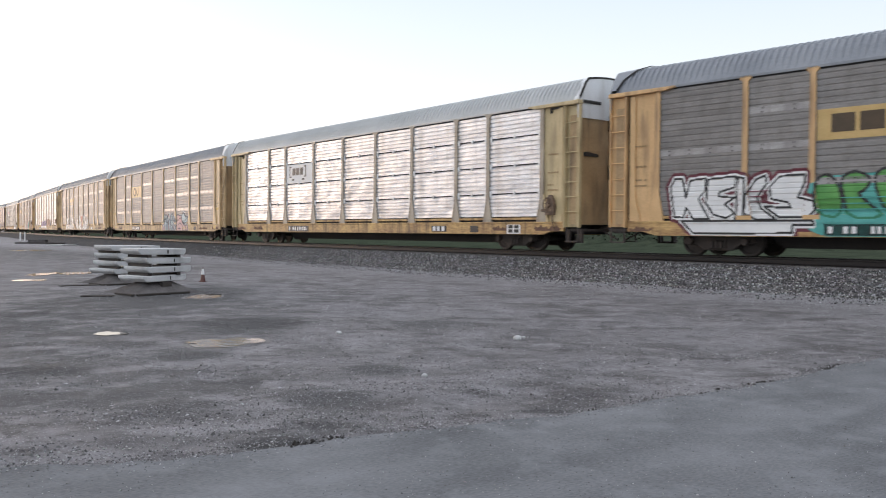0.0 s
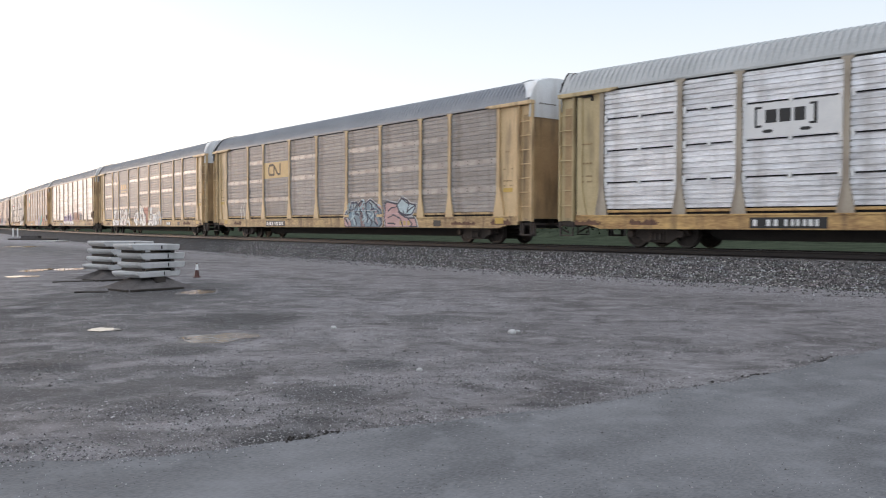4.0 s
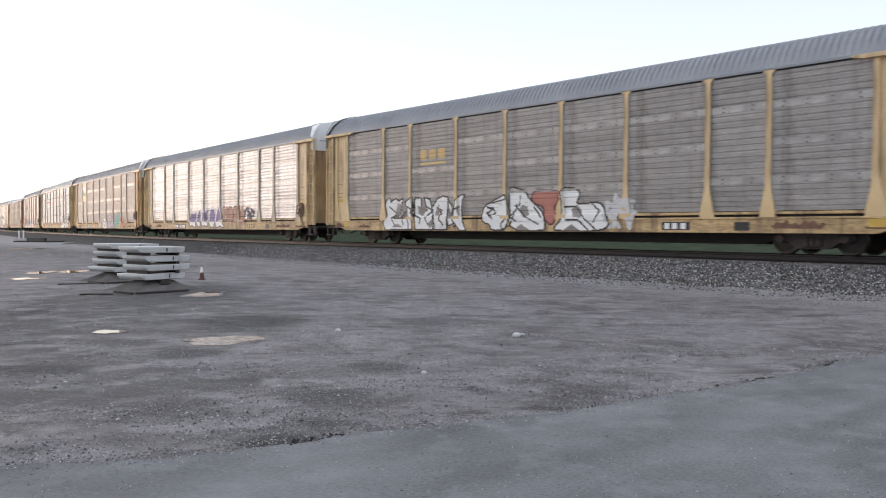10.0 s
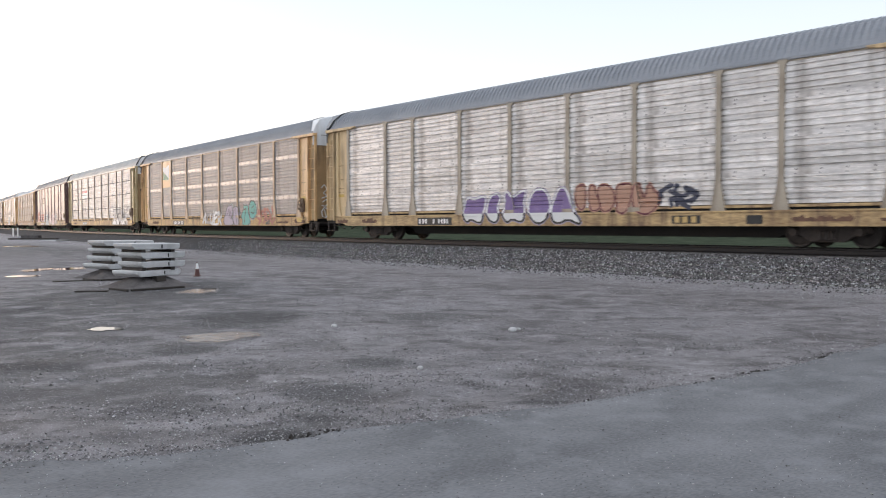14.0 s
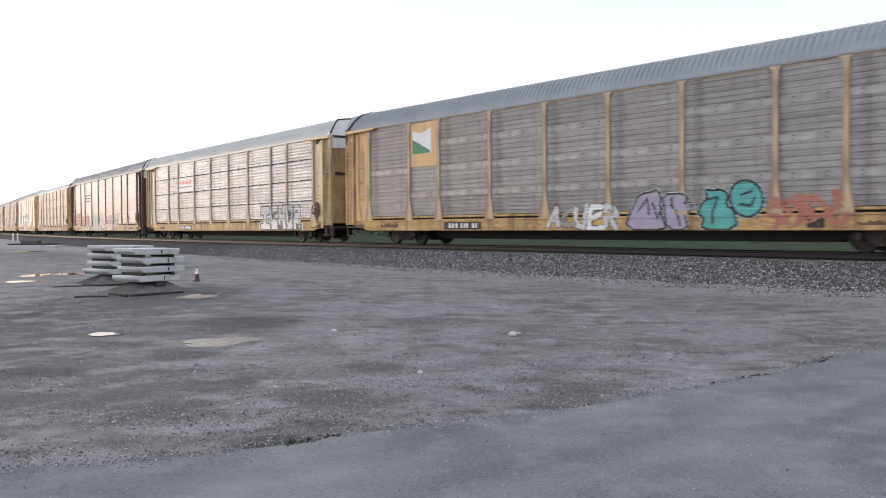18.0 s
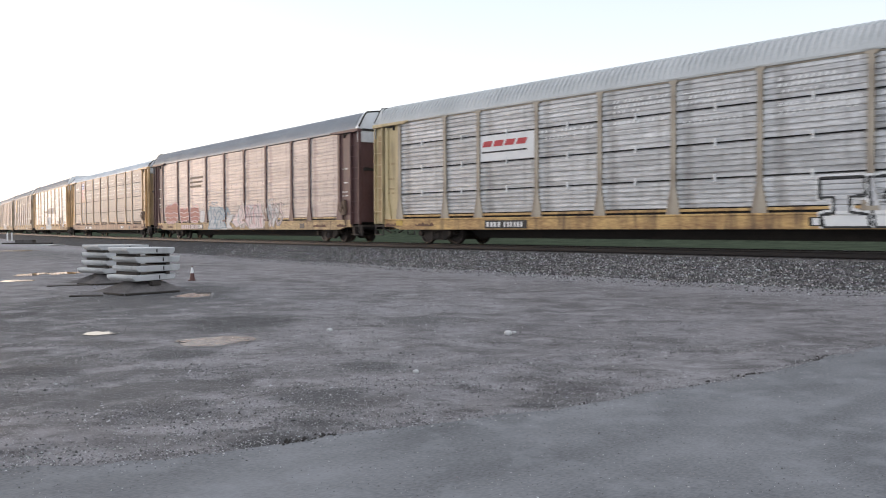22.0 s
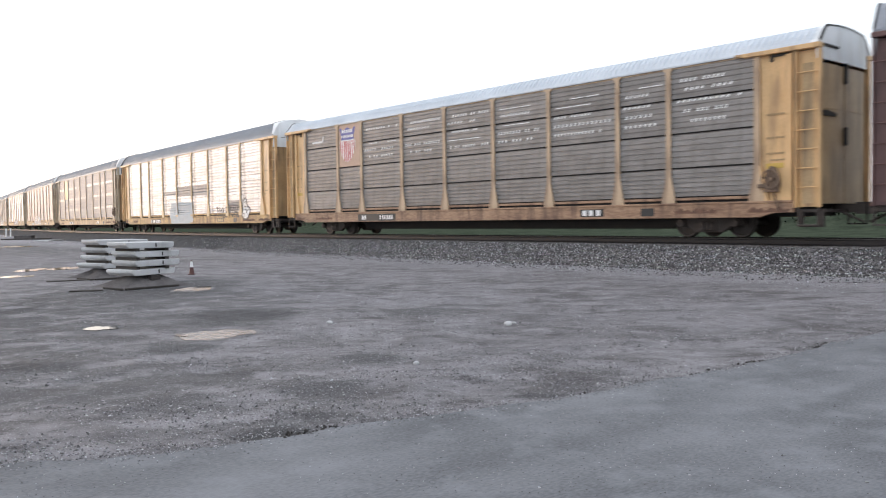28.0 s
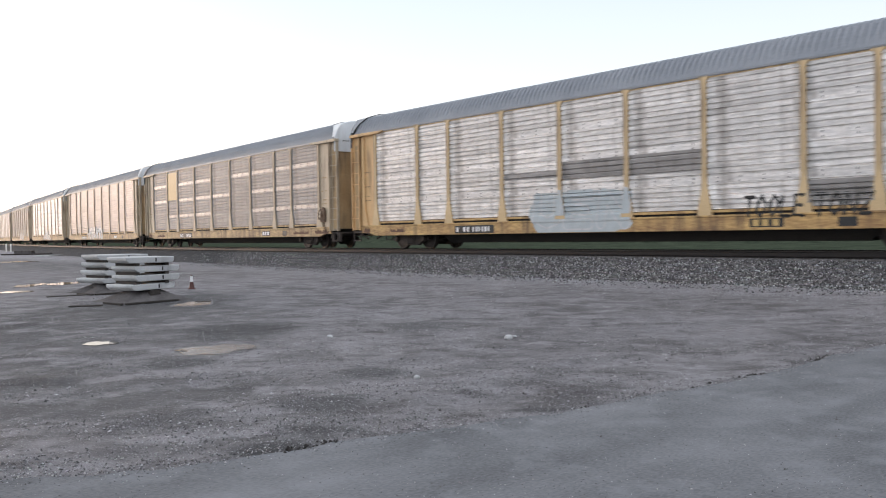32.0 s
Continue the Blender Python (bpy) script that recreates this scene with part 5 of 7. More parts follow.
# hand-drawn bubble letters, in metres along and up the side
PURPLE_BLOBS = [
    [(-3.85, 1.45), (-3.71, 1.7), (-3.32, 1.6), (-2.97, 1.7), (-2.66, 1.7), (-2.73, 1.32), (-2.83, 0.79), (-3.02, 0.7), (-3.51, 0.88), (-3.66, 0.7), (-3.95, 0.94)],
    [(-2.39, 1.73), (-2.0, 1.82), (-1.88, 1.57), (-2.1, 1.32), (-1.9, 1.07), (-2.05, 0.69), (-2.49, 0.82), (-2.63, 1.13), (-2.54, 1.51)],
    [(-1.71, 1.76), (-1.51, 1.89), (-1.22, 1.6), (-0.83, 1.86), (-0.54, 1.86), (-0.73, 1.45), (-0.58, 1.07), (-0.73, 0.7), (-1.27, 0.88), (-1.51, 0.69), (-1.8, 1.01), (-1.56, 1.35)],
    [(0.61, 1.3), (0.5, 0.93), (0.24, 0.7), (-0.1, 0.7), (-0.36, 0.93), (-0.47, 1.3), (-0.36, 1.67), (-0.1, 1.9), (0.24, 1.9), (0.5, 1.67)],
    [(0.68, 1.32), (0.93, 1.86), (1.17, 1.95), (1.42, 1.76), (1.56, 1.38), (1.71, 1.07), (2.0, 0.75), (1.9, 0.66), (1.42, 0.85), (1.07, 0.69), (0.73, 0.75), (0.65, 1.07)],
]
RED_BLOBS = [
    [(1.72, 1.86), (2.02, 2.01), (2.17, 1.89), (2.14, 1.13), (1.91, 1.16), (1.72, 1.38)],
    [(2.29, 1.95), (2.55, 1.95), (2.59, 1.64), (2.82, 1.32), (2.71, 1.1), (2.33, 1.13)],
    [(2.67, 1.89), (3.01, 1.98), (3.32, 1.76), (3.39, 1.45), (3.24, 1.1), (2.86, 1.07), (2.71, 1.45)],
    [(3.43, 1.89), (3.7, 1.95), (4.08, 1.95), (4.04, 1.32), (3.77, 0.97), (3.47, 1.07), (3.43, 1.51)],
    [(4.11, 1.82), (4.31, 2.01), (4.42, 1.64), (4.54, 1.45), (4.68, 1.98), (4.84, 1.76), (5.11, 1.51), (4.99, 1.13), (4.61, 0.94), (4.23, 1.07), (4.11, 1.32)],
]
GREEN_BLOBS = [
    [(-7.0, 2.12), (-6.72, 2.28), (-6.44, 2.06), (-6.3, 1.53), (-6.37, 1.11), (-6.86, 1.18), (-7.04, 1.53)],
    [(-6.37, 2.12), (-6.06, 2.32), (-5.74, 2.22), (-5.6, 2.06), (-5.74, 1.8), (-5.95, 1.73), (-5.53, 1.37), (-5.25, 1.11), (-6.16, 1.11), (-6.27, 1.6)],
    [(-5.53, 2.19), (-5.25, 2.38), (-4.69, 2.32), (-4.55, 1.86), (-4.83, 1.11), (-5.25, 1.27), (-5.46, 1.73)],
    [(-4.48, 2.12), (-4.12, 2.32), (-3.63, 2.19), (-3.42, 1.67), (-3.63, 1.14), (-4.26, 1.14), (-4.48, 1.67)],
]
LILAC_BLOBS = [
    [(2.04, 0.62), (2.41, 1.37), (2.58, 1.72), (3.11, 1.79), (3.25, 1.87), (3.42, 1.69), (3.38, 1.26), (3.58, 0.82), (3.63, 0.62)],
    [(3.46, 1.69), (4.22, 1.71), (4.37, 1.57), (4.26, 1.38), (4.56, 1.4), (4.45, 1.15), (4.26, 1.11), (4.41, 0.62), (3.67, 0.62), (3.54, 1.26)],
]
TEAL_BLOBS = [
    [(4.72, 1.07), (4.79, 1.36), (5.01, 1.52), (4.94, 1.81), (5.2, 1.75), (5.43, 1.79), (5.7, 1.66), (5.6, 1.3), (5.88, 1.21), (6.03, 0.62), (4.8, 0.62), (4.94, 0.98)],
    [(5.7, 1.62), (5.88, 1.93), (6.19, 2.03), (6.57, 1.9), (6.77, 1.53), (6.71, 1.16), (6.4, 0.95), (6.02, 1.05), (5.78, 1.29)],
]
TEAL_LINES = [
    [(5.01, 1.52), (5.35, 1.55), (5.2, 1.14), (5.2, 0.81)],
    [(6.09, 1.6), (6.4, 1.7)],
    [(6.06, 1.33), (6.4, 1.28), (6.49, 1.51)],
    [(2.58, 1.19), (2.9, 1.58), (3.01, 1.09)],
    [(3.11, 1.44), (3.32, 1.0), (3.46, 1.22)],
    [(3.82, 1.59), (3.78, 1.34), (4.02, 1.16), (4.12, 0.74)],
]
# hand-drawn letter shapes, in metres along and up the side
WHITE_LETTERS = [
    [(-11.38, 2.06), (-11.23, 2.31), (-10.98, 2.3), (-10.86, 1.74), (-10.72, 2.24), (-10.23, 2.29), (-10.23, 1.92), (-10.45, 1.7), (-10.26, 1.36), (-10.07, 1.1), (-10.59, 1.1), (-10.85, 1.44), (-10.92, 1.14), (-11.23, 1.17), (-11.32, 1.67)],
    [(-10.14, 2.25), (-9.28, 2.31), (-9.29, 1.99), (-9.76, 1.88), (-9.79, 1.75), (-9.3, 1.7), (-9.6, 1.52), (-9.29, 1.25), (-9.55, 1.13), (-9.96, 1.23), (-10.19, 1.56)],
    [(-9.22, 2.28), (-8.99, 2.23), (-9.02, 1.09), (-9.26, 1.09), (-9.23, 1.7)],
    [(-8.96, 1.77), (-8.67, 2.19), (-8.39, 2.29), (-8.35, 2.07), (-8.63, 1.69), (-8.5, 1.37), (-8.06, 1.08), (-8.62, 1.07), (-8.99, 1.25)],
]
WHITE_TAIL = [
    [(-8.27, 1.96), (-7.99, 2.25), (-7.3, 2.28), (-7.3, 2.03), (-7.47, 1.66), (-7.05, 1.56), (-6.98, 1.32), (-7.19, 1.12), (-7.97, 1.13), (-8.42, 1.43), (-7.66, 1.39), (-7.74, 1.54), (-8.23, 1.64)],
    [(-10.98, 1.05), (-7.04, 1.03), (-7.04, 0.91), (-7.59, 0.91), (-7.61, 0.7), (-10.58, 0.68)],
]
CHAIN_A = [
    [(-8.87, 1.78), (-8.58, 2.06), (-8.43, 1.83), (-8.09, 1.99), (-7.89, 1.86), (-7.6, 1.97), (-7.77, 1.26), (-8.37, 1.15), (-7.21, 1.11), (-7.15, 0.65), (-8.81, 0.63), (-8.99, 0.94), (-8.69, 1.21)],
    [(-7.44, 1.8), (-6.94, 2.03), (-6.93, 0.65), (-7.18, 0.65), (-7.21, 1.26)],
    [(-6.75, 1.99), (-6.35, 1.95), (-6.3, 1.48), (-5.93, 1.43), (-6.15, 1.97), (-5.78, 1.9), (-5.58, 1.35), (-5.54, 0.66), (-6.69, 0.65), (-6.8, 1.49)],
]
CHAIN_B = [
    [(-5.68, 1.47), (-5.28, 1.9), (-4.98, 1.99), (-4.64, 1.98), (-4.68, 0.66), (-5.44, 0.66), (-5.5, 1.18)],
    [(-4.62, 1.88), (-4.4, 1.59), (-4.26, 1.22), (-4.17, 1.81), (-3.89, 2.02), (-3.57, 2.05), (-3.75, 1.84), (-3.79, 1.4), (-3.7, 0.97), (-3.51, 0.62), (-3.88, 0.62), (-4.21, 0.92), (-4.58, 0.79)],
]
DOME_A = [
    [(-2.61, 1.2), (-2.51, 1.55), (-2.19, 1.67), (-1.57, 1.91), (-1.27, 1.95), (-1.14, 0.67), (-2.07, 0.62), (-2.16, 0.87), (-2.5, 0.91)],
    [(-1.16, 2.15), (-0.98, 2.23), (-0.31, 2.07), (-0.15, 1.78), (0.26, 1.52), (0.62, 1.19), (0.7, 0.78), (0.59, 0.62), (-1.06, 0.62), (-1.11, 1.38)],
]
DOME_B = [
    [(1.34, 2.13), (2.2, 2.06), (2.23, 1.78), (2.06, 1.55), (2.54, 1.54), (2.85, 1.61), (3.23, 1.52), (3.42, 1.0), (3.54, 0.82), (3.17, 0.63), (1.15, 0.62), (1.12, 0.78), (1.45, 1.02), (1.48, 1.49)],
]
CHAIN_GAPS = [
    [(-8.14, 1.27), (-7.94, 1.76), (-7.66, 1.71), (-7.77, 1.22)],
    [(-7.49, 1.1), (-7.21, 1.58), (-7.15, 1.13)],
    [(-6.56, 1.64), (-5.93, 1.55), (-6.19, 1.2), (-6.51, 1.29)],
    [(-5.45, 1.23), (-5.2, 1.73), (-5.12, 1.19)],
    [(-4.59, 1.6), (-4.3, 1.18), (-4.54, 1.07)],
    [(-5.95, 0.85), (-5.57, 1.08), (-5.57, 0.77)],
    [(-8.42, 0.73), (-7.93, 0.9), (-7.51, 0.73)],
    [(-4.12, 1.51), (-3.93, 1.71), (-3.93, 1.14)],
]
DOME_GAPS = [
    [(-0.64, 1.37), (-0.45, 1.57), (-0.21, 1.5), (-0.11, 1.2), (-0.37, 1.1)],
    [(-0.9, 0.67), (-0.48, 0.87), (-0.06, 0.65)],
    [(1.85, 1.36), (2.14, 1.51), (2.34, 1.32), (2.31, 1.07), (1.98, 1.11)],
    [(1.49, 0.64), (1.91, 0.86), (2.28, 0.64)],
    [(2.22, 1.7), (2.38, 1.78), (2.46, 1.59), (2.24, 1.58)],
]
WEDGE = [
    [(-0.04, 1.86), (0.16, 2.05), (0.61, 2.08), (1.05, 2.04), (1.32, 2.03), (1.29, 1.57), (1.05, 1.5), (1.23, 1.18), (1.01, 0.77), (0.62, 1.06), (0.58, 1.51), (0.11, 1.57)],
]
BLOCK_A = [
    [(5.81, 1.92), (6.93, 1.92), (7.0, 1.45), (6.58, 1.43), (6.62, 1.04), (7.06, 0.97), (7.13, 0.64), (5.95, 0.63), (5.87, 0.98), (6.21, 1.01), (6.17, 1.43), (5.81, 1.42)],
    [(7.07, 1.9), (7.87, 1.95), (7.94, 1.57), (7.5, 1.55), (7.41, 1.49), (7.48, 1.25), (7.93, 1.21), (8.03, 0.66), (7.24, 0.64), (7.11, 1.39)],
    [(7.97, 1.94), (8.31, 1.94), (8.34, 1.49), (8.47, 1.49), (8.47, 1.95), (8.82, 1.95), (8.88, 1.34), (8.99, 0.67), (8.59, 0.65), (8.49, 1.1), (8.38, 1.1), (8.46, 0.66), (8.1, 0.66)],
]
BLOCK_B = [
    [(8.89, 1.95), (9.62, 1.94), (9.7, 1.02), (9.72, 0.67), (9.1, 0.65), (9.0, 1.49)],
    [(9.72, 1.91), (10.47, 1.9), (10.51, 1.37), (10.39, 1.12), (10.68, 0.65), (10.28, 0.65), (10.13, 0.98), (10.07, 0.98), (10.16, 0.65), (9.81, 0.65)],
]
BLOCK_HOLES = [
    [(9.14, 1.62), (9.39, 1.62), (9.43, 1.0), (9.27, 1.0), (9.24, 1.4)],
    [(9.96, 1.65), (10.17, 1.64), (10.17, 1.51), (9.96, 1.51)],
    [(7.46, 1.6), (7.72, 1.59), (7.69, 1.43), (7.46, 1.44)],
]
RED_BLOCKS = [
    [(-11.49, 1.76), (-11.32, 2.12), (-10.76, 2.29), (-10.26, 2.2), (-9.76, 2.37), (-9.06, 2.38), (-8.84, 2.1), (-8.89, 1.18), (-9.56, 1.05), (-10.98, 1.03), (-11.33, 1.37)],
    [(-8.7, 2.0), (-8.1, 2.03), (-7.82, 1.88), (-7.21, 2.08), (-6.97, 1.94), (-6.95, 1.1), (-7.76, 1.21), (-8.47, 1.04)],
    [(-6.84, 1.98), (-6.09, 2.04), (-5.78, 2.16), (-5.34, 2.01), (-5.23, 1.12), (-5.98, 1.04), (-6.82, 1.15)],
]
BLUE_BODY = [
    [(-3.8, 1.64), (-3.51, 1.94), (-3.23, 2.23), (-2.9, 2.08), (-2.58, 2.26), (-2.31, 1.97), (-1.89, 1.84), (-1.46, 1.67), (-1.28, 1.43), (-1.33, 0.97), (-1.08, 0.7), (-3.75, 0.68), (-3.52, 1.09), (-3.75, 1.34)],
]
PINK_BODY = [
    [(0.13, 1.43), (0.64, 1.78), (1.0, 2.09), (1.37, 1.84), (1.65, 2.18), (2.33, 2.2), (3.03, 2.2), (3.33, 2.08), (3.56, 2.17), (3.64, 1.66), (3.94, 1.4), (3.86, 0.69), (2.12, 0.64), (1.69, 1.0), (0.36, 0.73), (-0.2, 1.03)],
]
PALE_BODY = [
    [(-1.08, 1.43), (-0.11, 1.53), (-0.3, 1.16), (-0.59, 0.92), (-0.11, 0.66), (-0.98, 0.66)],
    [(4.13, 1.64), (4.49, 2.12), (4.96, 2.32), (4.99, 2.01), (5.17, 1.6), (5.38, 1.88), (5.65, 1.96), (5.68, 1.35), (5.34, 1.12), (5.1, 0.68), (4.82, 1.3), (4.49, 1.14)],
]
FIGURE = [
    [(9.22, 1.42), (9.3, 1.83), (9.54, 2.01), (9.8, 1.91), (9.86, 1.52), (10.1, 1.52), (10.26, 1.34), (10.19, 1.03), (9.87, 0.82), (9.44, 0.83), (9.25, 1.03)],
]
FIGURE_LINES = [
    [(9.41, 1.48), (9.6, 1.56), (9.78, 1.49)],
    [(9.49, 1.74), (9.65, 1.8), (9.72, 1.67)],
    [(9.6, 1.41), (9.78, 1.25), (10.12, 1.39)],
    [(9.78, 1.25), (9.99, 1.1)],
    [(9.38, 1.12), (9.57, 1.17), (9.5, 0.96)],
]
TANGLE_BODY = [
    [(1.26, 1.09), (1.42, 1.31), (1.68, 1.43), (1.81, 1.75), (2.05, 1.73), (2.23, 1.75), (2.37, 1.6), (2.48, 1.72), (2.68, 1.81), (2.91, 1.66), (3.35, 1.83), (3.65, 1.71), (4.0, 1.52), (4.28, 1.37), (4.31, 0.76), (4.09, 0.62), (1.67, 0.62), (1.53, 0.81)],
]
TANGLE_PINK = [
    [(2.42, 1.63), (2.68, 1.8), (2.95, 1.64), (2.91, 1.43), (2.76, 1.41), (2.83, 0.96), (3.02, 0.62), (2.68, 0.62), (2.55, 0.99), (2.51, 1.41)],
    [(1.21, 0.97), (1.41, 1.09), (1.69, 1.03), (1.89, 0.62), (1.3, 0.62)],
]
TANGLE_NAVY = [
    [(1.42, 1.15), (1.69, 1.34), (1.98, 1.45), (1.94, 1.7)],
    [(2.06, 1.45), (2.26, 1.63), (2.33, 1.42), (2.11, 1.24), (2.46, 1.17)],
    [(3.0, 1.65), (3.04, 1.28), (3.25, 1.1), (3.16, 0.81)],
    [(3.3, 1.72), (3.5, 1.6), (3.42, 1.39), (3.68, 1.44)],
    [(3.65, 1.27), (3.8, 1.09), (3.75, 0.86), (3.98, 0.72)],
    [(2.58, 1.41), (2.71, 1.11)],
    [(2.14, 1.02), (2.31, 0.72)],
    [(3.37, 1.04), (3.57, 0.86), (3.46, 0.66)],
    [(3.86, 1.41), (4.08, 1.29), (4.19, 0.97)],
]
DOME_LINES = [
    [(-2.29, 1.49), (-1.98, 1.49), (-1.87, 1.26), (-2.18, 1.19), (-2.33, 1.32)],
    [(-1.56, 0.87), (-1.16, 1.18), (-0.87, 1.21), (-1.06, 0.84), (-1.5, 0.66), (-1.56, 0.87)],
    [(-0.83, 1.55), (-0.29, 1.13), (0.36, 0.86)],
    [(-0.59, 1.88), (-0.6, 1.51)],
    [(0.11, 1.49), (0.48, 1.11)],
    [(1.57, 1.46), (2.06, 1.45), (2.47, 1.04), (2.94, 0.7)],
    [(2.77, 1.54), (3.08, 1.3), (2.86, 0.93)],
    [(1.66, 1.02), (2.18, 1.01), (2.63, 0.67)],
    [(-2.09, 1.66), (-1.27, 1.8)],
]
TANGLE_TAIL = [
    [(4.5, 1.56), (4.62, 1.75), (5.04, 1.67), (5.42, 1.63), (5.54, 1.26), (6.12, 1.03), (6.76, 1.0), (6.92, 0.64), (4.59, 0.62)],
]
TANGLE_CREST = [
    [(5.42, 1.57), (5.78, 1.88), (6.17, 1.74), (6.34, 1.61), (6.76, 1.56), (6.69, 1.4), (6.5, 1.16), (5.99, 1.13), (5.59, 1.29)],
]
TANGLE_LINES = [
    [(4.48, 1.68), (4.76, 1.72), (5.18, 1.65), (5.42, 1.6)],
    [(4.77, 1.33), (5.05, 1.47), (5.39, 1.49)],
    [(5.71, 1.87), (6.3, 1.58), (6.15, 1.33)],
    [(5.86, 1.31), (6.02, 1.13), (6.25, 1.33), (6.68, 1.52)],
    [(4.85, 1.03), (5.19, 1.15), (5.73, 1.0)],
    [(6.25, 1.0), (6.57, 0.75), (6.38, 0.64)],
    [(4.78, 0.8), (5.33, 0.77)],
    [(5.73, 0.97), (5.87, 0.69)],
]

# stencils that every car carries on its sill and end plates
for k in CARS:
    if k > 9:
        continue
    g = random.Random(k + 40)
    left = -7.4 if k == 6 else -6.75
    paint(k, "number_board", area(left, -4.6, 0.64, 0.94), left, -4.6, 0.64, 0.94, BLACK, 0.003, "black board for the car's marks")
    bars(k, left + 0.1, left + 0.9, 0.71, 0.87, 4, WHITE, 900 + k, thin=0.6)
    bars(k, -5.75, -4.75, 0.71, 0.87, 6, WHITE, 905 + k, thin=0.6)
    if k not in (3, 5):
        paint(k, "mark_board", area(5.55, 6.55, 0.68, 0.92), 5.55, 6.55, 0.68, 0.92, BLACK, 0.003, "black board for the owner's mark")
        bars(k, 5.65, 6.5, 0.72, 0.88, 3, SIGNYELLOW if k in (2, 7, 0) else WHITE, 3, thin=0.62)
    bars(k, 8.0, 8.5, 0.68, 0.92, 2, BLACK, 5, "stencil_block", thin=0.9)
    for sx in (-1, 1):
        e = 12.05 if sx > 0 else -12.85
        for z, n in ((3.35, 5), (2.72, 4), (2.30, 6), (2.12, 5)):
            bm = bmesh.new()
            for i in range(n):
                if g.random() < 0.8:
                    box(bm, e + 0.08 + i * 0.55 / n, e + 0.08 + (i + 0.7) * 0.55 / n, -0.004, 0.0, z, z + 0.05)
            if bm.verts:
                ob = tagged(part("stencil", bm, WHITE if k == 5 else FAINTINK, CARS[k]), kind="stuff")
                ob.matrix_basis = Matrix.Translation((0, NEAR, 0))
            else:
                bm.free()
        if k in (0, 1, 2, 3, 6):
            bm = bmesh.new()
            box(bm, e + 0.06, e + 0.62, -0.004, 0.0, 1.92, 2.06)
            part("warning_label", bm, BRIGHTYELLOW, CARS[k], "small yellow warning label").matrix_basis = Matrix.Translation((0, NEAR, 0))
    if k in (0, 1, 3, 4):
        paint(k, "yellow_patch", area(11.7, 12.15, 0.76, 0.97), 11.5, 12.4, 0.74, 0.97, BRIGHTYELLOW, 0.004, "fresh yellow patch on the sill")
        paint(k, "yellow_patch", area(-12.1, -11.65, 0.76, 0.97), -12.2, -11.3, 0.74, 0.97, BRIGHTYELLOW, 0.004, "fresh yellow patch on the sill")

def rust_patch(number, x0, x1, z0, z1, seed):
    """A ragged stain of rust run down from the car's floor."""
    def f(X, Z):
        edge_low = 0.5 + 0.5 * np.sin(X * 7.3 + seed) * np.sin(X * 17.1 + 2 * seed)
        side = np.clip(np.minimum(X - x0, x1 - X) / 0.15, 0, 1)
        return (Z > z0 + (z1 - z0) * (1 - side) * 0.8) & (Z < z0 + (z1 - z0) * (0.35 + 0.65 * edge_low * side))
    paint(number, "rust_stain", f, x0, x1, z0, z1, RUST, 0.0025, "ragged dark rust stain")


for k in CARS:
    if k > 8:
        continue
    g = random.Random(700 + k)
    for x0, x1 in ((11.5, 12.85), (-12.85, -11.9), (9.2, 10.9), (-10.9, -9.6)):
        rust_patch(k, x0 + g.uniform(-0.2, 0.1), min(x1 + g.uniform(-0.3, 0.2), 12.88), 0.73, g.uniform(0.85, 0.98), g.uniform(0, 6))

# car -2: white letters over a dark red cloud, green piece beside it
bubbles(-2, WHITE_LETTERS + WHITE_TAIL, WHITE, BLACK, "white spray-painted letters with a dark red cloud", 0.028, halo=MAROON, halo_r=0.17, crisp=0, grow=0.08)
paint(-2, "spray_cloud", lambda X, Z: ((X + 4.9) / 2.4) ** 4 + ((Z - 1.4) / 0.85) ** 4 < 1, -7.4, -2.4, 0.62, 2.4, TEAL, 0.003, "teal spray-painted cloud")
bubbles(-2, GREEN_BLOBS, GREEN, BLACK, "green spray-painted bubble letters", 0.035, low=TEAL, split=1.35, rim_low=SIGNGREEN, crisp=1)
sign_plate(-2, SIGNYELLOW, "yellow painted sign field")
for i in range(3):
    paint(-2, "emblem_block", area(-6.6 + i * 0.72, -6.02 + i * 0.72, 3.32, 3.80), -6.7, -4.4, 3.3, 3.82, INK, 0.006, "dark emblem block")
# car -1: white sign with a dark frame and emblem
sign_plate(-1, WHITE, "white painted sign field")
paint(-1, "sign_frame", lambda X, Z: (((np.abs(X + 6.62) < 0.04) | (np.abs(X + 4.95) < 0.04)) & (Z > 3.42) & (Z < 3.98)) | ((((X > -6.62) & (X < -6.45)) | ((X > -5.12) & (X < -4.95))) & ((np.abs(Z - 3.96) < 0.03) | (np.abs(Z - 3.44) < 0.03))), -6.8, -4.8, 3.3, 4.05, BLACK, 0.006)
for i in range(3):
    paint(-1, "emblem_block", area(-6.34 + i * 0.40, -6.02 + i * 0.40, 3.54, 3.88), -6.4, -5.1, 3.5, 3.9, BLACK, 0.006)
for i in range(2):
    paint(-1, "emblem_dot", near_lines([[(-6.36 + i * 1.05, 3.30), (-6.18 + i * 1.05, 3.30)]], 0.05), -6.6, -4.9, 3.2, 3.4, BLACK, 0.006)
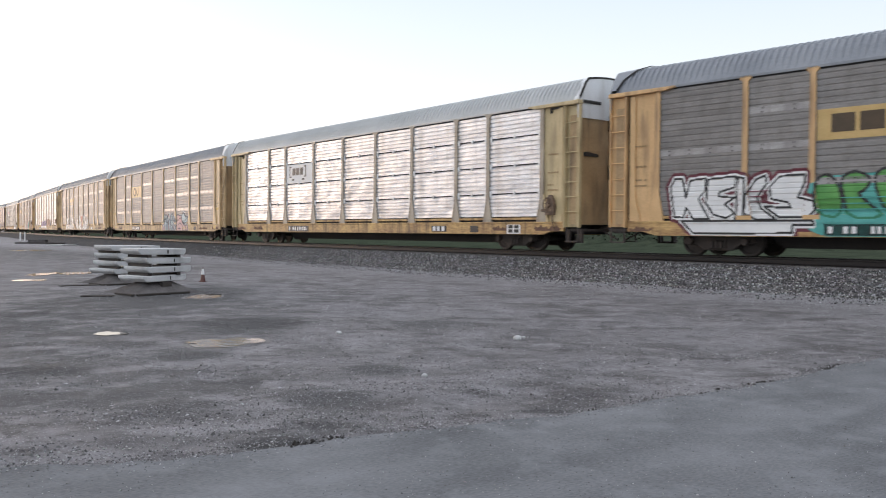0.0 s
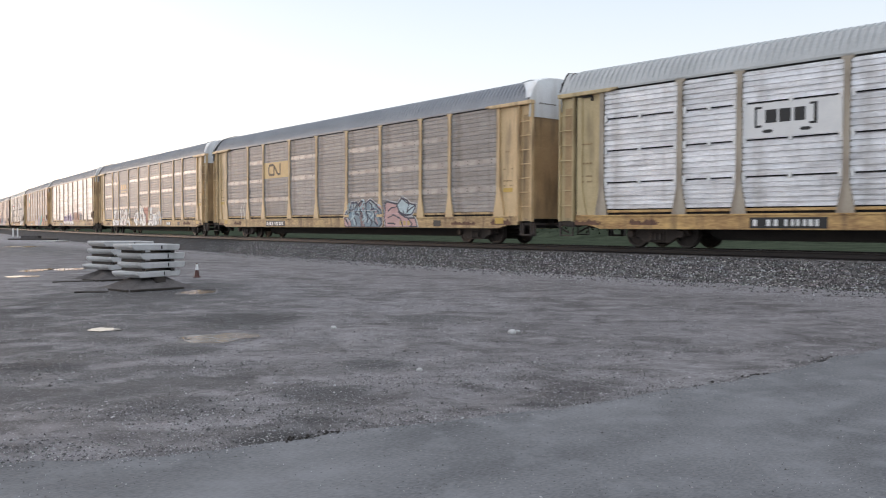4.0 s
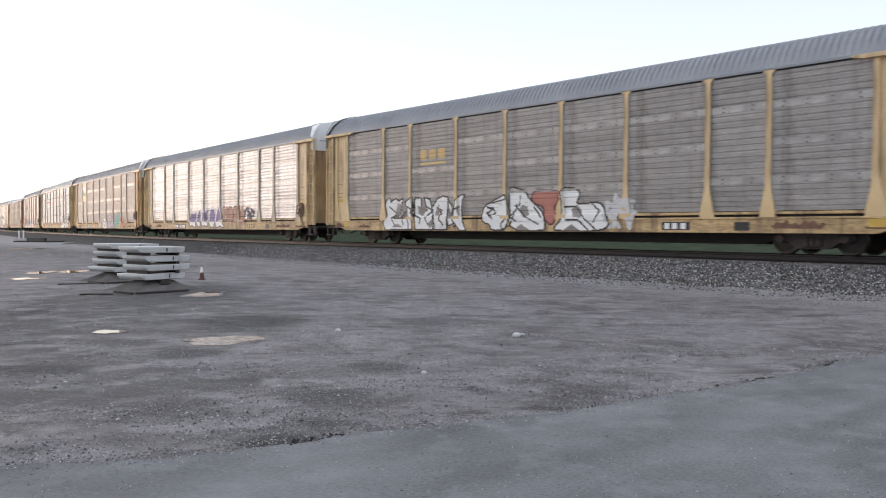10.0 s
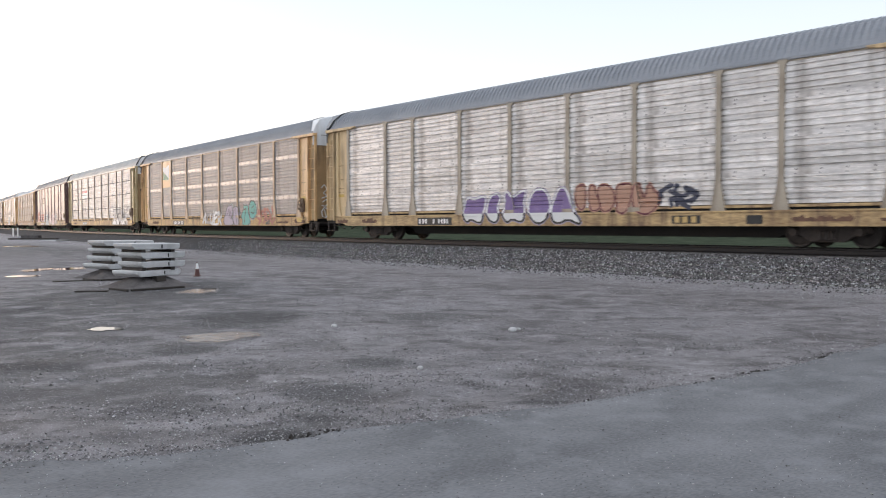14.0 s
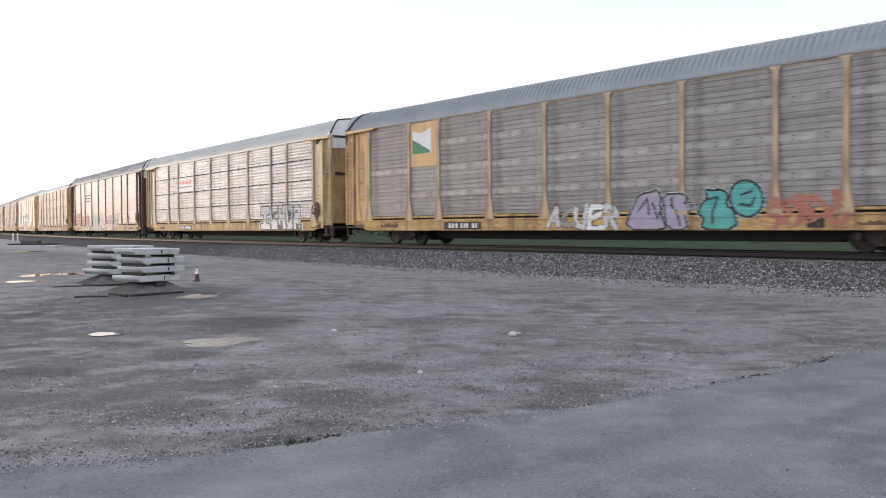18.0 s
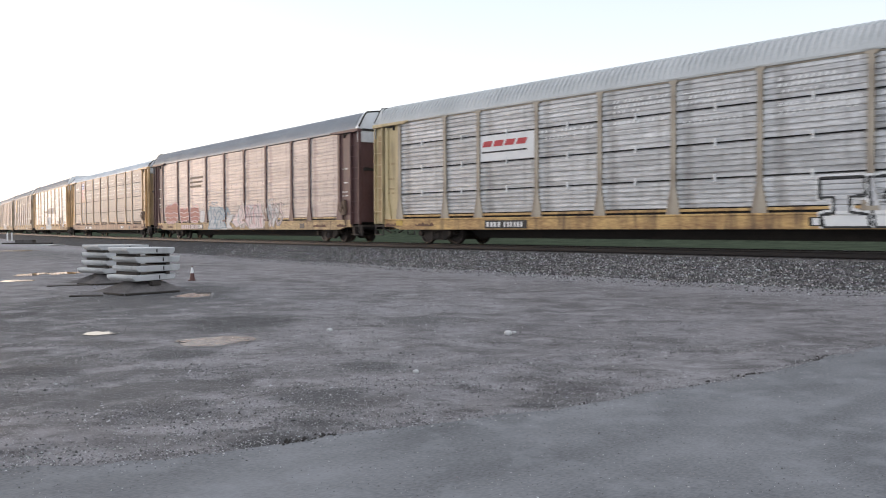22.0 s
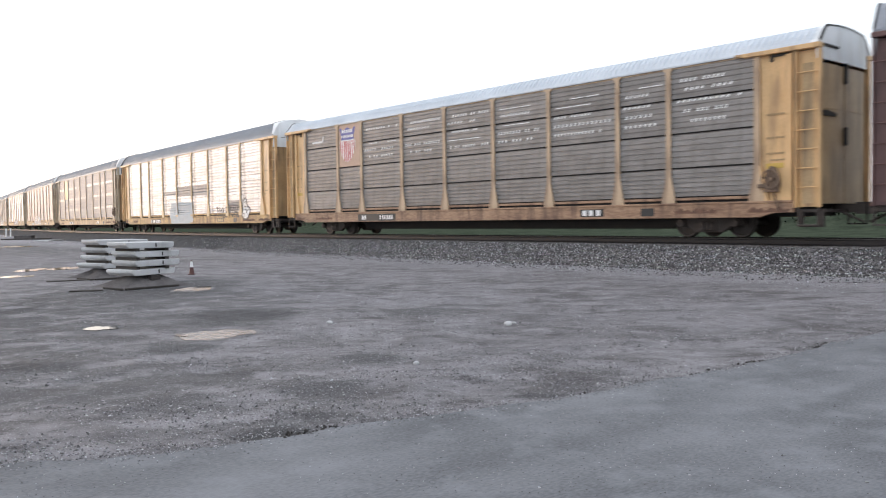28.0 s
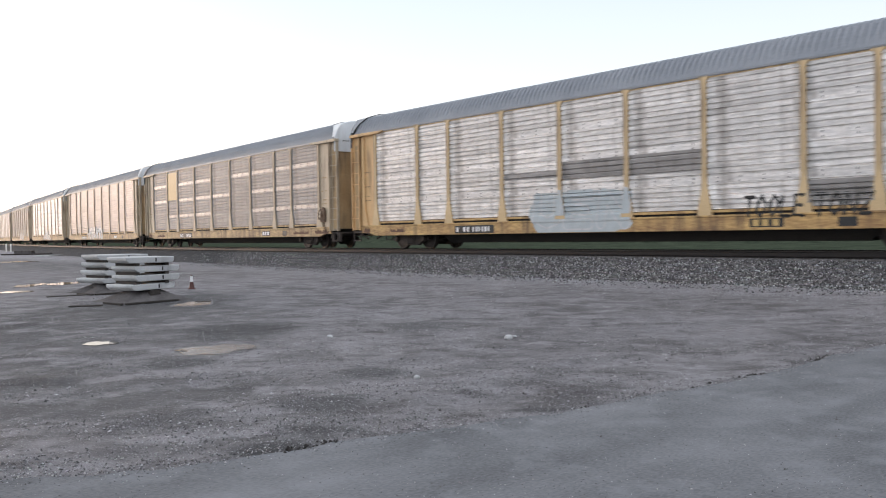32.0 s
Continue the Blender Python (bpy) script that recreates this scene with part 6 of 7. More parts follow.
# car 0
sign_plate(0, SIGNYELLOW, "faded yellow sign field")
paint(0, "emblem_line", near_lines([[(-5.95, 3.88), (-6.35, 3.88), (-6.45, 3.75), (-6.45, 3.5), (-6.35, 3.38), (-5.85, 3.38), (-5.85, 3.85), (-5.4, 3.38), (-5.15, 3.4), (-5.15, 3.9)]], 0.06), -6.6, -5.0, 3.2, 4.0, INK, 0.006, "dark emblem of one bent line")
bubbles(0, TANGLE_BODY, GREYBLUE, NAVY, "grey-blue tangled spray lettering with white outline", 0.04, halo=PALEGREY, halo_r=0.08, crisp=0)
bubbles(0, TANGLE_PINK, PINK, NAVY, "pink strokes in the tangled lettering", 0.02, crisp=1)
strokes(0, TANGLE_NAVY, 0.04, NAVY, 0.011, "dark navy strokes of the lettering")
wild_piece(0, 1.4, 3.9, 0.75, 1.75, [PALEBLUE, PINK, PALEBLUE], PALEBLUE, 11, 8, 0.03, "pale blue tangled strokes")
bubbles(0, TANGLE_TAIL, PINK, NAVY, "pink spray-painted tail of the lettering", 0.03, halo=PALEGREY, halo_r=0.08, crisp=0)
bubbles(0, TANGLE_CREST, PALEBLUE, NAVY, "pale blue pointed letter", 0.035, halo=PALEGREY, halo_r=0.08, crisp=0)
strokes(0, TANGLE_LINES, 0.03, NAVY, 0.011, "dark navy strokes of the lettering")
strokes(0, [[(-9.75, 2.02), (-9.95, 1.6), (-9.8, 1.05)], [(-9.45, 2.05), (-9.6, 1.6), (-9.4, 1.0)]], 0.022, WHITE, 0.004, "white spray-painted arcs")
# car 1
bubbles(1, CHAIN_A + CHAIN_B, WHITE, BLACK, "white spray-painted letters with black lines", 0.03, crisp=0)
wild_piece(1, -8.5, -4.0, 0.75, 1.75, [WHITE], BLACK, 19, 11, 0.02, "thin black strokes across the letters")
bubbles(1, DOME_A + DOME_B, WHITE, BLACK, "white bubble letters with black outline", 0.03, crisp=1)
bubbles(1, WEDGE, RED, MAROON, "red spray-painted wedge", 0.03, crisp=1)
for gap in DOME_GAPS + CHAIN_GAPS:
    paint(1, "letter_gap", inside(gap), min(x for x, z in gap), max(x for x, z in gap), 0.62, 2.4, DARK, 0.010, "bare grey gap inside the letters")
strokes(1, DOME_LINES, 0.028, BLACK, 0.011, "thin black strokes inside the letters")
wild_piece(1, -2.4, -0.2, 0.9, 1.7, [WHITE], BLACK, 17, 4, 0.012, "thin black strokes inside the letters")
wild_piece(1, 3.3, 4.4, 0.75, 1.75, [PALEGREY], PALEGREY, 18, 5, 0.03, "pale splash of spray paint")
for i in range(3):
    paint(1, "emblem_block", area(-6.42 + i * 0.58, -5.98 + i * 0.58, 3.52, 3.92), -6.5, -4.6, 3.5, 3.95, SIGNYELLOW, 0.006, "yellow emblem block")
paint(1, "emblem_bar", area(-6.45, -4.75, 3.30, 3.40), -6.5, -4.7, 3.28, 3.42, SIGNYELLOW, 0.006, "yellow bar under the emblem")
# car 2
bubbles(2, PURPLE_BLOBS, PURPLE, WHITE, "purple bubble letters with white outline and white feet", 0.035, low=WHITE, split=1.08, rim_low=BLACK, halo=LILAC, halo_r=0.07)
bubbles(2, RED_BLOBS, ORANGERED, MAROON, "orange-red bubble letters", 0.022, halo=ORANGERED, halo_r=0.06)
wild_piece(2, 5.3, 6.3, 1.2, 1.8, [NAVY], NAVY, 15, 6, 0.016, "thin black scribble")
# car 3
sign_plate(3, YELLOW, "orange-yellow sign field")
paint(3, "emblem_white", lambda X, Z: (X > -8.75) & (X < -7.55) & (Z > 3.75 + 0.0 * X) & (Z < 4.72 - 0.12 * np.sin((X + 8.75) * 3)) & (Z > 3.72 + 0.5 * np.maximum(0, -8.1 - X)), -8.8, -7.5, 3.6, 4.8, WHITE, 0.006, "white torn emblem")
paint(3, "emblem_green", lambda X, Z: (X > -8.75) & (X < -7.62) & (Z > 3.75) & (Z < 4.36 - 0.45 * (X + 8.75)), -8.8, -7.5, 3.7, 4.5, SIGNGREEN, 0.009, "green half of the emblem")
tag_piece(3, "ACUER", -1.2, 1.85, 0.64, 1.45, [PALEGREY, DULL, PALEGREY, WHITE, PALEGREY], BLACK, 0.09, 0.018, None, 0.1, 0.25, 0.05, 0.10, 21, "faded white spray-painted letters")
bubbles(3, LILAC_BLOBS, LILAC, BLACK, "lilac block letters with black outline", 0.03, halo=PALEBLUE, halo_r=0.05, crisp=1)
bubbles(3, TEAL_BLOBS, TEAL, BLACK, "teal block letters with black outline", 0.035, halo=PALEBLUE, halo_r=0.06, crisp=1)
strokes(3, TEAL_LINES, 0.03, BLACK, 0.011, "thin black strokes inside the letters")
wild_piece(3, 6.8, 9.0, 0.66, 1.6, [RED, ORANGERED], RED, 24, 9, 0.012, "thin red spray lettering")
for pts in ([(-1.22, 2.45), (-1.05, 2.62), (-0.9, 2.4), (-1.1, 2.2), (-0.85, 2.05), (-1.2, 1.95)], [(-1.15, 1.75), (-0.95, 1.9), (-0.8, 1.7), (-1.0, 1.55), (-1.2, 1.6)], [(-1.2, 1.3), (-1.05, 1.5), (-0.85, 1.42), (-0.78, 1.2), (-0.95, 1.0), (-1.15, 1.05), (-1.2, 1.3)], [(-1.05, 1.4), (-0.95, 1.05)], [(-0.7, 1.9), (-0.55, 1.6), (-0.72, 1.35), (-0.5, 1.15)]):
    bm = bmesh.new()
    for (ya, za), (yb, zb) in zip(pts, pts[1:]):
        rod(bm, (13.565, ya, za), (13.565, yb, zb), 0.028, 5)
    part("spray_line", bm, WHITE, CARS[3], "white scribble on the end door")
# car 4
bubbles(4, BLOCK_A + BLOCK_B, PALEGREY, BLACK, "pale block letters with black outline", 0.038, low=WHITE, split=1.06, rim_low=BLACK, halo=WHITE, halo_r=0.10, crisp=0)
for hole in BLOCK_HOLES:
    paint(4, "letter_gap", inside(hole), min(x for x, z in hole), max(x for x, z in hole), 0.62, 2.4, BLACK, 0.010, "black gap inside a letter")
sign_plate(4, WHITE, "white painted sign field")
for i in range(4):
    paint(4, "emblem_block", lambda X, Z, i=i: (Z > 3.66) & (Z < 3.86) & (X - 0.5 * (Z - 3.76) > -6.85 + i * 0.58) & (X - 0.5 * (Z - 3.76) < -6.38 + i * 0.58), -7.0, -4.4, 3.6, 3.95, SIGNRED, 0.006, "slanted red emblem block")
paint(4, "emblem_bar", area(-6.9, -4.6, 3.42, 3.50), -7, -4.5, 3.4, 3.52, BLACK, 0.006, "black bar under the emblem")
for k in (-1, 4):
    paint(k, "inspection_box", area(10.1, 10.8, 0.62, 0.96), 10.0, 10.9, 0.62, 0.97, WHITE, 0.008, "white framed inspection box")
    for bx in (10.17, 10.48):
        for bz in (0.66, 0.81):
            paint(k, "inspection_field", area(bx, bx + 0.25, bz, bz + 0.12), bx, bx + 0.26, bz, bz + 0.13, BLACK, 0.012)
hole_glints(4, (3, 4, 5, 6, 7, 8), 41, (4.62, 4.46, 4.28, 3.94, 3.72))
# car 5
bubbles(5, RED_BLOCKS, RED, PINK, "faded red bubble letters with pale outline", 0.045, crisp=1)
for z in (1.15, 1.42, 1.70):
    paint(5, "spray_line", lambda X, Z, z=z: np.any([inside(rounded(q, 1))(X, Z) for q in RED_BLOCKS], axis=0) & (np.abs(Z - z - 0.04 * np.sin(X * 5)) < 0.022), -11.6, -4.8, 0.9, 2.2, PALEPINK, 0.011, "thin pale line across the letters")
bars(5, -8.3, -5.4, 0.68, 0.92, 9, PALEPINK, 54)
paint(5, "spray_dot", lambda X, Z: ((X + 4.75) / 0.40) ** 4 + ((Z - 1.42) / 0.36) ** 4 < 1, -5.4, -4.2, 0.9, 1.9, PALEGREY, 0.004, "rounded pale patch")
bubbles(5, BLUE_BODY, FADEDBLUE, GREYBLUE, "grey-blue spray-painted cloud of letters", 0.03, halo=PALEGREY, halo_r=0.07, crisp=0)
wild_piece(5, -3.4, -1.0, 0.75, 1.95, [GREYBLUE, PALEGREY, GREYBLUE], GREYBLUE, 52, 12, 0.04, "grey-blue tangled spray lettering")
bubbles(5, PINK_BODY, PALEPINK, DARK, "pale pink spray-painted letters", 0.03, crisp=0)
wild_piece(5, 0.4, 3.9, 0.75, 2.05, [PALEPINK, PINK, PALEGREY], DARK, 53, 15, 0.06, "pale pink tangled spray lettering")
bubbles(5, PALE_BODY, PALEGREY, DARK, "pale grey spray-painted letters", 0.03, crisp=0)
wild_piece(5, 4.3, 6.0, 0.8, 2.1, [PALEGREY, PALEPINK], DARK, 55, 7, 0.06, "pale grey tangled spray lettering")
for i in range(3):
    paint(5, "emblem_bar", area(-6.8, -4.9 + 0.15 * i, 3.25 + 0.28 * i, 3.37 + 0.28 * i), -7, -4.4, 3.2, 4.1, INK, 0.004, "faded dark emblem bars")
# car 6
sign_plate(6, SALMON, "salmon-tan sign field")


def shield(X, Z):
    u, v = (X + 8.18) / 0.62, (Z - 4.12) / 0.78
    return (np.abs(u) < np.where(v > 0.2, 0.9 + 0.1 * np.cos(v * 7), np.sqrt(np.clip(1 - ((0.2 - v) / 1.2) ** 2, 0, 1)))) & (v > -1) & (v < 0.92 + 0.08 * np.cos(u * 6.3))


paint(6, "shield_field", lambda X, Z: shield(X, Z) & (Z < 4.34), -8.9, -7.5, 3.3, 4.4, WHITE, 0.006, "white shield emblem")
paint(6, "shield_top", lambda X, Z: shield(X, Z) & (Z >= 4.34), -8.9, -7.5, 4.3, 4.95, SIGNBLUE, 0.006, "blue top of the shield")
for i in range(-4, 4):
    paint(6, "shield_stripe", lambda X, Z, i=i: shield(X, Z) & (Z < 4.28) & (np.abs((X + 8.18) / 0.155 - i - 0.5) < 0.26), -8.9, -7.5, 3.3, 4.3, SIGNRED, 0.009, "red stripe of the shield")
bars(6, -8.62, -7.74, 4.66, 4.80, 5, WHITE, 1, "emblem_bars", 0.010)
bars(6, -8.66, -7.70, 4.44, 4.56, 7, WHITE, 1, "emblem_bars", 0.010)
hole_glints(6, (2, 3, 4, 5, 6, 7, 8), 61, (4.62, 4.36, 4.02, 3.72, 3.42))
paint(6, "spray_line", near_lines([[(-11.2, 4.42), (-10.3, 4.42), (-10.25, 4.62)]], 0.045), -11.4, -10.1, 4.3, 4.7, WHITE, 0.005, "white hooked stroke")
# car 7
paint(7, "spray_cloud", lambda X, Z: ((X + 0.6) / 2.15) ** 4 + ((Z - 1.3) / 0.78) ** 4 + 0.25 * np.sin(X * 5) * np.sin(Z * 6) < 0.95, -2.9, 1.7, 0.62, 2.2, FADEDBLUE, 0.003, "pale blue spray-painted cloud")
tag_piece(7, "UEN", -2.6, 1.5, 0.75, 2.0, FADEDBLUE, PALEGREY, 0.15, 0.05, None, 0.1, 0.3, 0.1, 0.05, 71, "pale blue spray-painted letters")
for word, a, b, sd in (("TOOLE", 5.4, 7.1, 72), ("TONZ", 7.4, 8.85, 73)):
    strokes(7, [p for gr in lettering(word, a, b, 0.98, 1.52, 0.3, 0.05, 0.02, sd) for p in gr], 0.035, BLACK, 0.004, "thin black spray letters")
bubbles(7, FIGURE, WHITE, BLACK, "white bubble figure with black outline", 0.045)
strokes(7, FIGURE_LINES, 0.025, BLACK, 0.011, "thin black strokes on the figure")
# worn dark bands where older sheets were patched
for b, lo, hi in ((4, 2.40, 3.02), (5, 2.35, 3.05), (3, 2.5, 2.75), (7, 1.3, 1.9)):
    c, w = BAYS[b]
    paint(7, "patched_band", area(c - w / 2 + 0.05, c + w / 2 - 0.05, lo, hi), c - w / 2, c + w / 2, lo, hi, DULL, 0.003, "darker replacement sheet")
sign_plate(8, SIGNYELLOW, "pale yellow sign field")
for k, seed in ((9, 91), (10, 101), (11, 111)):
    wild_piece(k, -4 + (k % 3) * 2, 1.5 + (k % 3) * 2, 0.7, 1.6, [WHITE, PALE], GREYBLUE, seed, 12, 0.10, "white spray-painted lettering")

# smooth lap joints between the ribbed sheets, with small bolt heads
def lap_mesh(width, seed):
    g = random.Random(seed)
    bm = bmesh.new()
    prism(bm, [(0.0, -0.10), (-0.006, -0.095), (-0.006, 0.085), (0.0, 0.09)], "x", -width / 2, width / 2)
    count = max(2, int(width / 0.62))
    for i in range(count):
        for z in (-0.07, 0.05):
            x = -width / 2 + (i + 0.5) * width / count + g.uniform(-0.02, 0.02)
            box(bm, x - 0.018, x + 0.018, -0.012, -0.005, z - 0.02, z + 0.02)
    me = mesh_of("lap_joint", bm)
    for p in me.polygons:
        if abs(p.center.y + 0.0085) < 0.004 and p.area < 0.003:
            p.material_index = 1
    return me


LAPS = {}
for k in (-2, 0, 1, 3, 8, 5, 2, 7):
    g = random.Random(300 + k)
    for c, w in BAYS:
        for z in SEAMS[1:4]:
            if k in PLATES and PLATES[k][0] < c < PLATES[k][1] and z > PLATES[k][2] - 0.2:
                continue
            if g.random() < 0.25:
                continue
            key = (round(w, 2), k)
            if key not in LAPS:
                LAPS[key] = lap_mesh(w, len(LAPS))
                LAPS[key].materials.append({5: DUSTY, 2: PALE, 7: PALE}.get(k, LAPJOINT))
                LAPS[key].materials.append(UNDER)
            put("lap_joint", LAPS[key], CARS[k], None, Matrix.Translation((c, NEAR, z)))

# bright clips where the silver cars' sheets meet
bm = bmesh.new()
box(bm, -0.055, 0.055, -0.03, 0.02, -0.10, 0.10)
CLIP = mesh_of("clip", bm, bevel=0.008)
for k in (-1, 4):
    for c, w in BAYS:
        for z in SEAMS[1:4]:
            for x in (c - w / 2 + 0.10, c, c + w / 2 - 0.10) if k == -1 else (c,):
                put("clip", CLIP, CARS[k], WHITE, Matrix.Translation((x, NEAR, z)) @ Matrix.Diagonal((1, 1, 0.7 if x == c else 1, 1) if k == -1 else (0.6, 1, 1.2, 1)))

# ------------------------------------------------------------------ loose stone, timber and small things
def stone_material(name, tones):
    """Broken stone: every piece of its own tone, with a fine mottle."""
    m = bpy.data.materials.new(name)
    m.use_nodes = True
    n, l = m.node_tree.nodes, m.node_tree.links
    geo_node = n.new("ShaderNodeNewGeometry")
    ramp = n.new("ShaderNodeValToRGB")
    ramp.color_ramp.elements[0].color = (tones[0], tones[0] * 0.96, tones[0] * 0.97, 1)
    ramp.color_ramp.elements[1].position, ramp.color_ramp.elements[1].color = 1.0, (tones[3], tones[3] * 0.985, tones[3] * 0.985, 1)
    for place, tone in ((0.45, tones[1]), (0.75, tones[2])):
        ramp.color_ramp.elements.new(place).color = (tone, tone * 0.965, tone * 0.97, 1)
    l.new(geo_node.outputs["Random Per Island"], ramp.inputs[0])
    mottle = n.new("ShaderNodeTexNoise")
    mottle.inputs["Scale"].default_value = 60
    mix = n.new("ShaderNodeMix")
    mix.data_type, mix.blend_type = "RGBA", "MULTIPLY"
    mix.inputs[0].default_value = 0.5
    l.new(ramp.outputs[0], mix.inputs[6])
    l.new(mottle.outputs["Color"], mix.inputs[7])
    l.new(mix.outputs[2], n["Principled BSDF"].inputs["Base Color"])
    n["Principled BSDF"].inputs["Roughness"].default_value = 0.85
    return m


STONE = stone_material("mixed_crushed_stone", (0.075, 0.155, 0.36, 0.66))
STONE_BRIGHT = stone_material("fresh_crushed_stone", (0.045, 0.13, 0.38, 0.76))


def stones(name, points, sizes, label, parent=None, material=STONE, seed=1):
    """Many small broken stones in one mesh."""
    g = np.random.RandomState(seed)
    n = len(points)
    base = np.array([(1, 0, 0), (-1, 0, 0), (0, 1, 0), (0, -1, 0), (0, 0, 0.75), (0, 0, -0.75)], float)
    tri = np.array([(0, 2, 4), (2, 1, 4), (1, 3, 4), (3, 0, 4), (2, 0, 5), (1, 2, 5), (3, 1, 5), (0, 3, 5)])
    v = base[None] * g.uniform(0.55, 1.25, (n, 6, 1)) + g.uniform(-0.25, 0.25, (n, 6, 3))
    a = g.uniform(0, 6.28, n)
    c, s = np.cos(a)[:, None], np.sin(a)[:, None]
    v = np.stack([v[..., 0] * c - v[..., 1] * s, v[..., 0] * s + v[..., 1] * c, v[..., 2]], -1)
    v = v * np.asarray(sizes)[:, None, None] + np.asarray(points)[:, None, :]
    f = (tri[None] + 6 * np.arange(n)[:, None, None]).reshape(-1, 3)
    me = bpy.data.meshes.new(name)
    me.from_pydata(v.reshape(-1, 3).tolist(), [], f.tolist())
    me.materials.append(material)
    ob = new(name, me)
    tagged(ob, label, "stones", kind="stuff")
    return ob


def bank_height(o):
    for (a, za), (b, zb) in zip(BANK, BANK[1:]):
        if a <= o <= b:
            return za + (zb - za) * (o - a) / (b - a)
    return GZ


g = np.random.RandomState(7)
pts, size = [], []
for _ in range(34000):
    s = -14 + 52 * g.random_sample() ** 1.25
    if s > 24 and g.random_sample() < (s - 24) / 12:
        continue
    o = g.uniform(-1.45, 0.20) if g.random_sample() < 0.84 else -1.3 - 2.2 * g.random_sample() ** 2
    x, y = track(s, o)
    pts.append((x, y, bank_height(o) + g.uniform(-0.005, 0.025)))
    size.append(g.uniform(0.019, 0.041) if o > -1.4 else g.uniform(0.012, 0.035))
stones("ballast_stones", pts, size, "loose crushed stones on the track bank", None, STONE_BRIGHT)

pts, size = [], []
while len(pts) < 42000:
    d = 4.5 + 19 * g.random_sample() ** 1.5
    a = g.uniform(-0.56, 0.56)
    x, y = d * math.sin(a), d * math.cos(a)
    road_y = np.interp(x, [e[0] for e in edge], [e[1] for e in edge])
    on_road = y < road_y
    if on_road and g.random_sample() < 0.86:
        continue
    if noise.noise(Vector((x * 0.5, y * 1.3, 3.0))) < g.uniform(-0.45, 0.25):
        continue
    pts.append((x, y, GZ + (0.008 if on_road else ground_lift(x, y)) + 0.002))
    size.append(g.uniform(0.0035, 0.0100) * (2.0 if g.random_sample() < 0.05 else 1) * (0.55 if on_road else 1))
stones("yard_gravel", pts, size, "loose gravel scattered over the yard", seed=3)

# crumbs of dark tar on the road's broken edge, drawing its shadow line too
pts, size = [], []
for _ in range(900):
    x = g.uniform(-3.2, 6.5)
    y = np.interp(x, [e[0] for e in edge], [e[1] for e in edge])
    if noise.noise(Vector((x * 1.7, 2.0, 9.0))) < g.uniform(0.05, 0.5):
        continue
    pts.append((x, y + 0.03 + g.normal(0, 0.05), GZ + 0.002))
    size.append(g.uniform(0.006, 0.026))
spill, grain = [], []
for _ in range(3200):
    x = g.uniform(-3.4, 7.0)
    y = np.interp(x, [e[0] for e in edge], [e[1] for e in edge])
    spill.append((x, y + g.normal(0.02, 0.13), GZ + 0.008))
    grain.append(g.uniform(0.003, 0.009))
stones("edge_gravel", spill, grain, "loose gravel spilled over the road's edge", seed=8)
stones("tar_crumbs", pts, size, "dark crumbs of tar that also draw the road edge's shadow", None, TIE, 5)

for x, y, r in ((-1.55, 12.1, 0.045), (1.05, 11.75, 0.06), (1.15, 11.9, 0.035), (-0.2, 8.6, 0.035), (-7.5, 20.9, 0.10)):
    bm = bmesh.new()
    bmesh.ops.create_icosphere(bm, subdivisions=2, radius=r)
    for v in bm.verts:
        v.co *= 1 + 0.25 * noise.noise(v.co * 14 + Vector((x, y, 0)))
        v.co.z *= 0.7
    ob = new("pale_stone", mesh_of("pale_stone", bm, CONCRETE))
    ob.matrix_basis = Matrix.Translation((x, y, GZ + ground_lift(x, y) + r * 0.4))
    tagged(ob, "pale rounded stone on the gravel", "stone", "pale stones in the yard")

# ties under the rails
bm = bmesh.new()
box(bm, -0.11, 0.11, -1.22, 1.22, -0.10, 0.05)
TIE_MESH = mesh_of("tie", bm, TIE, bevel=0.012)
for i in range(170):
    s = -16 + 0.54 * i
    x, y = track(s, HALF)
    put("tie", TIE_MESH, track_bed, None, pose(x, y, -0.235, 0, 0, math.degrees(heading(s)) + 180))

def plank(x, y, turn, w, d, h, material, label, name="timber_plank"):
    bm = bmesh.new()
    box(bm, -w / 2, w / 2, -d / 2, d / 2, 0, h)
    ob = new(name, mesh_of(name, bm, material, bevel=0.01))
    ob.matrix_basis = pose(x, y, GZ, 0, 0, turn)
    tagged(ob, label, "plank" if name == "timber_plank" else "slab", "loose pieces in the yard")


plank(-9.6, 22.3, 35, 1.6, 0.18, 0.03, TIMBER, "dark old plank lying in the mud")
plank(-7.9, 18.7, 10, 0.7, 0.2, 0.03, TIMBER, "short dark plank lying on gravel")
plank(-5.45, 19.45, 8, 0.36, 0.2, 0.02, TIMBER, "thin dark batten lying on gravel")
plank(-42.2, 86, 0, 5.0, 1.2, 0.14, TIMBER, "long dark timber pile far across the yard")
plank(-43.2, 87.3, 0, 1.8, 0.8, 0.42, MUD, "low grey concrete block far across the yard", "concrete_block")
plank(-36, 77.3, 0, 1.4, 3.0, 0.10, CONCRETE, "pale concrete slab far across the yard", "concrete_slab")

for mx in (-56.3, -55.7):
    marker = tagged(new("marker_post"), "small white marker post beside the track", "post", "marker posts")
    marker.matrix_basis = pose(mx, 109.0, GZ)
    bm = bmesh.new()
    box(bm, -0.09, 0.09, -0.05, 0.05, 0, 1.1)
    part("stake", bm, WHITE, marker, bevel=0.02)

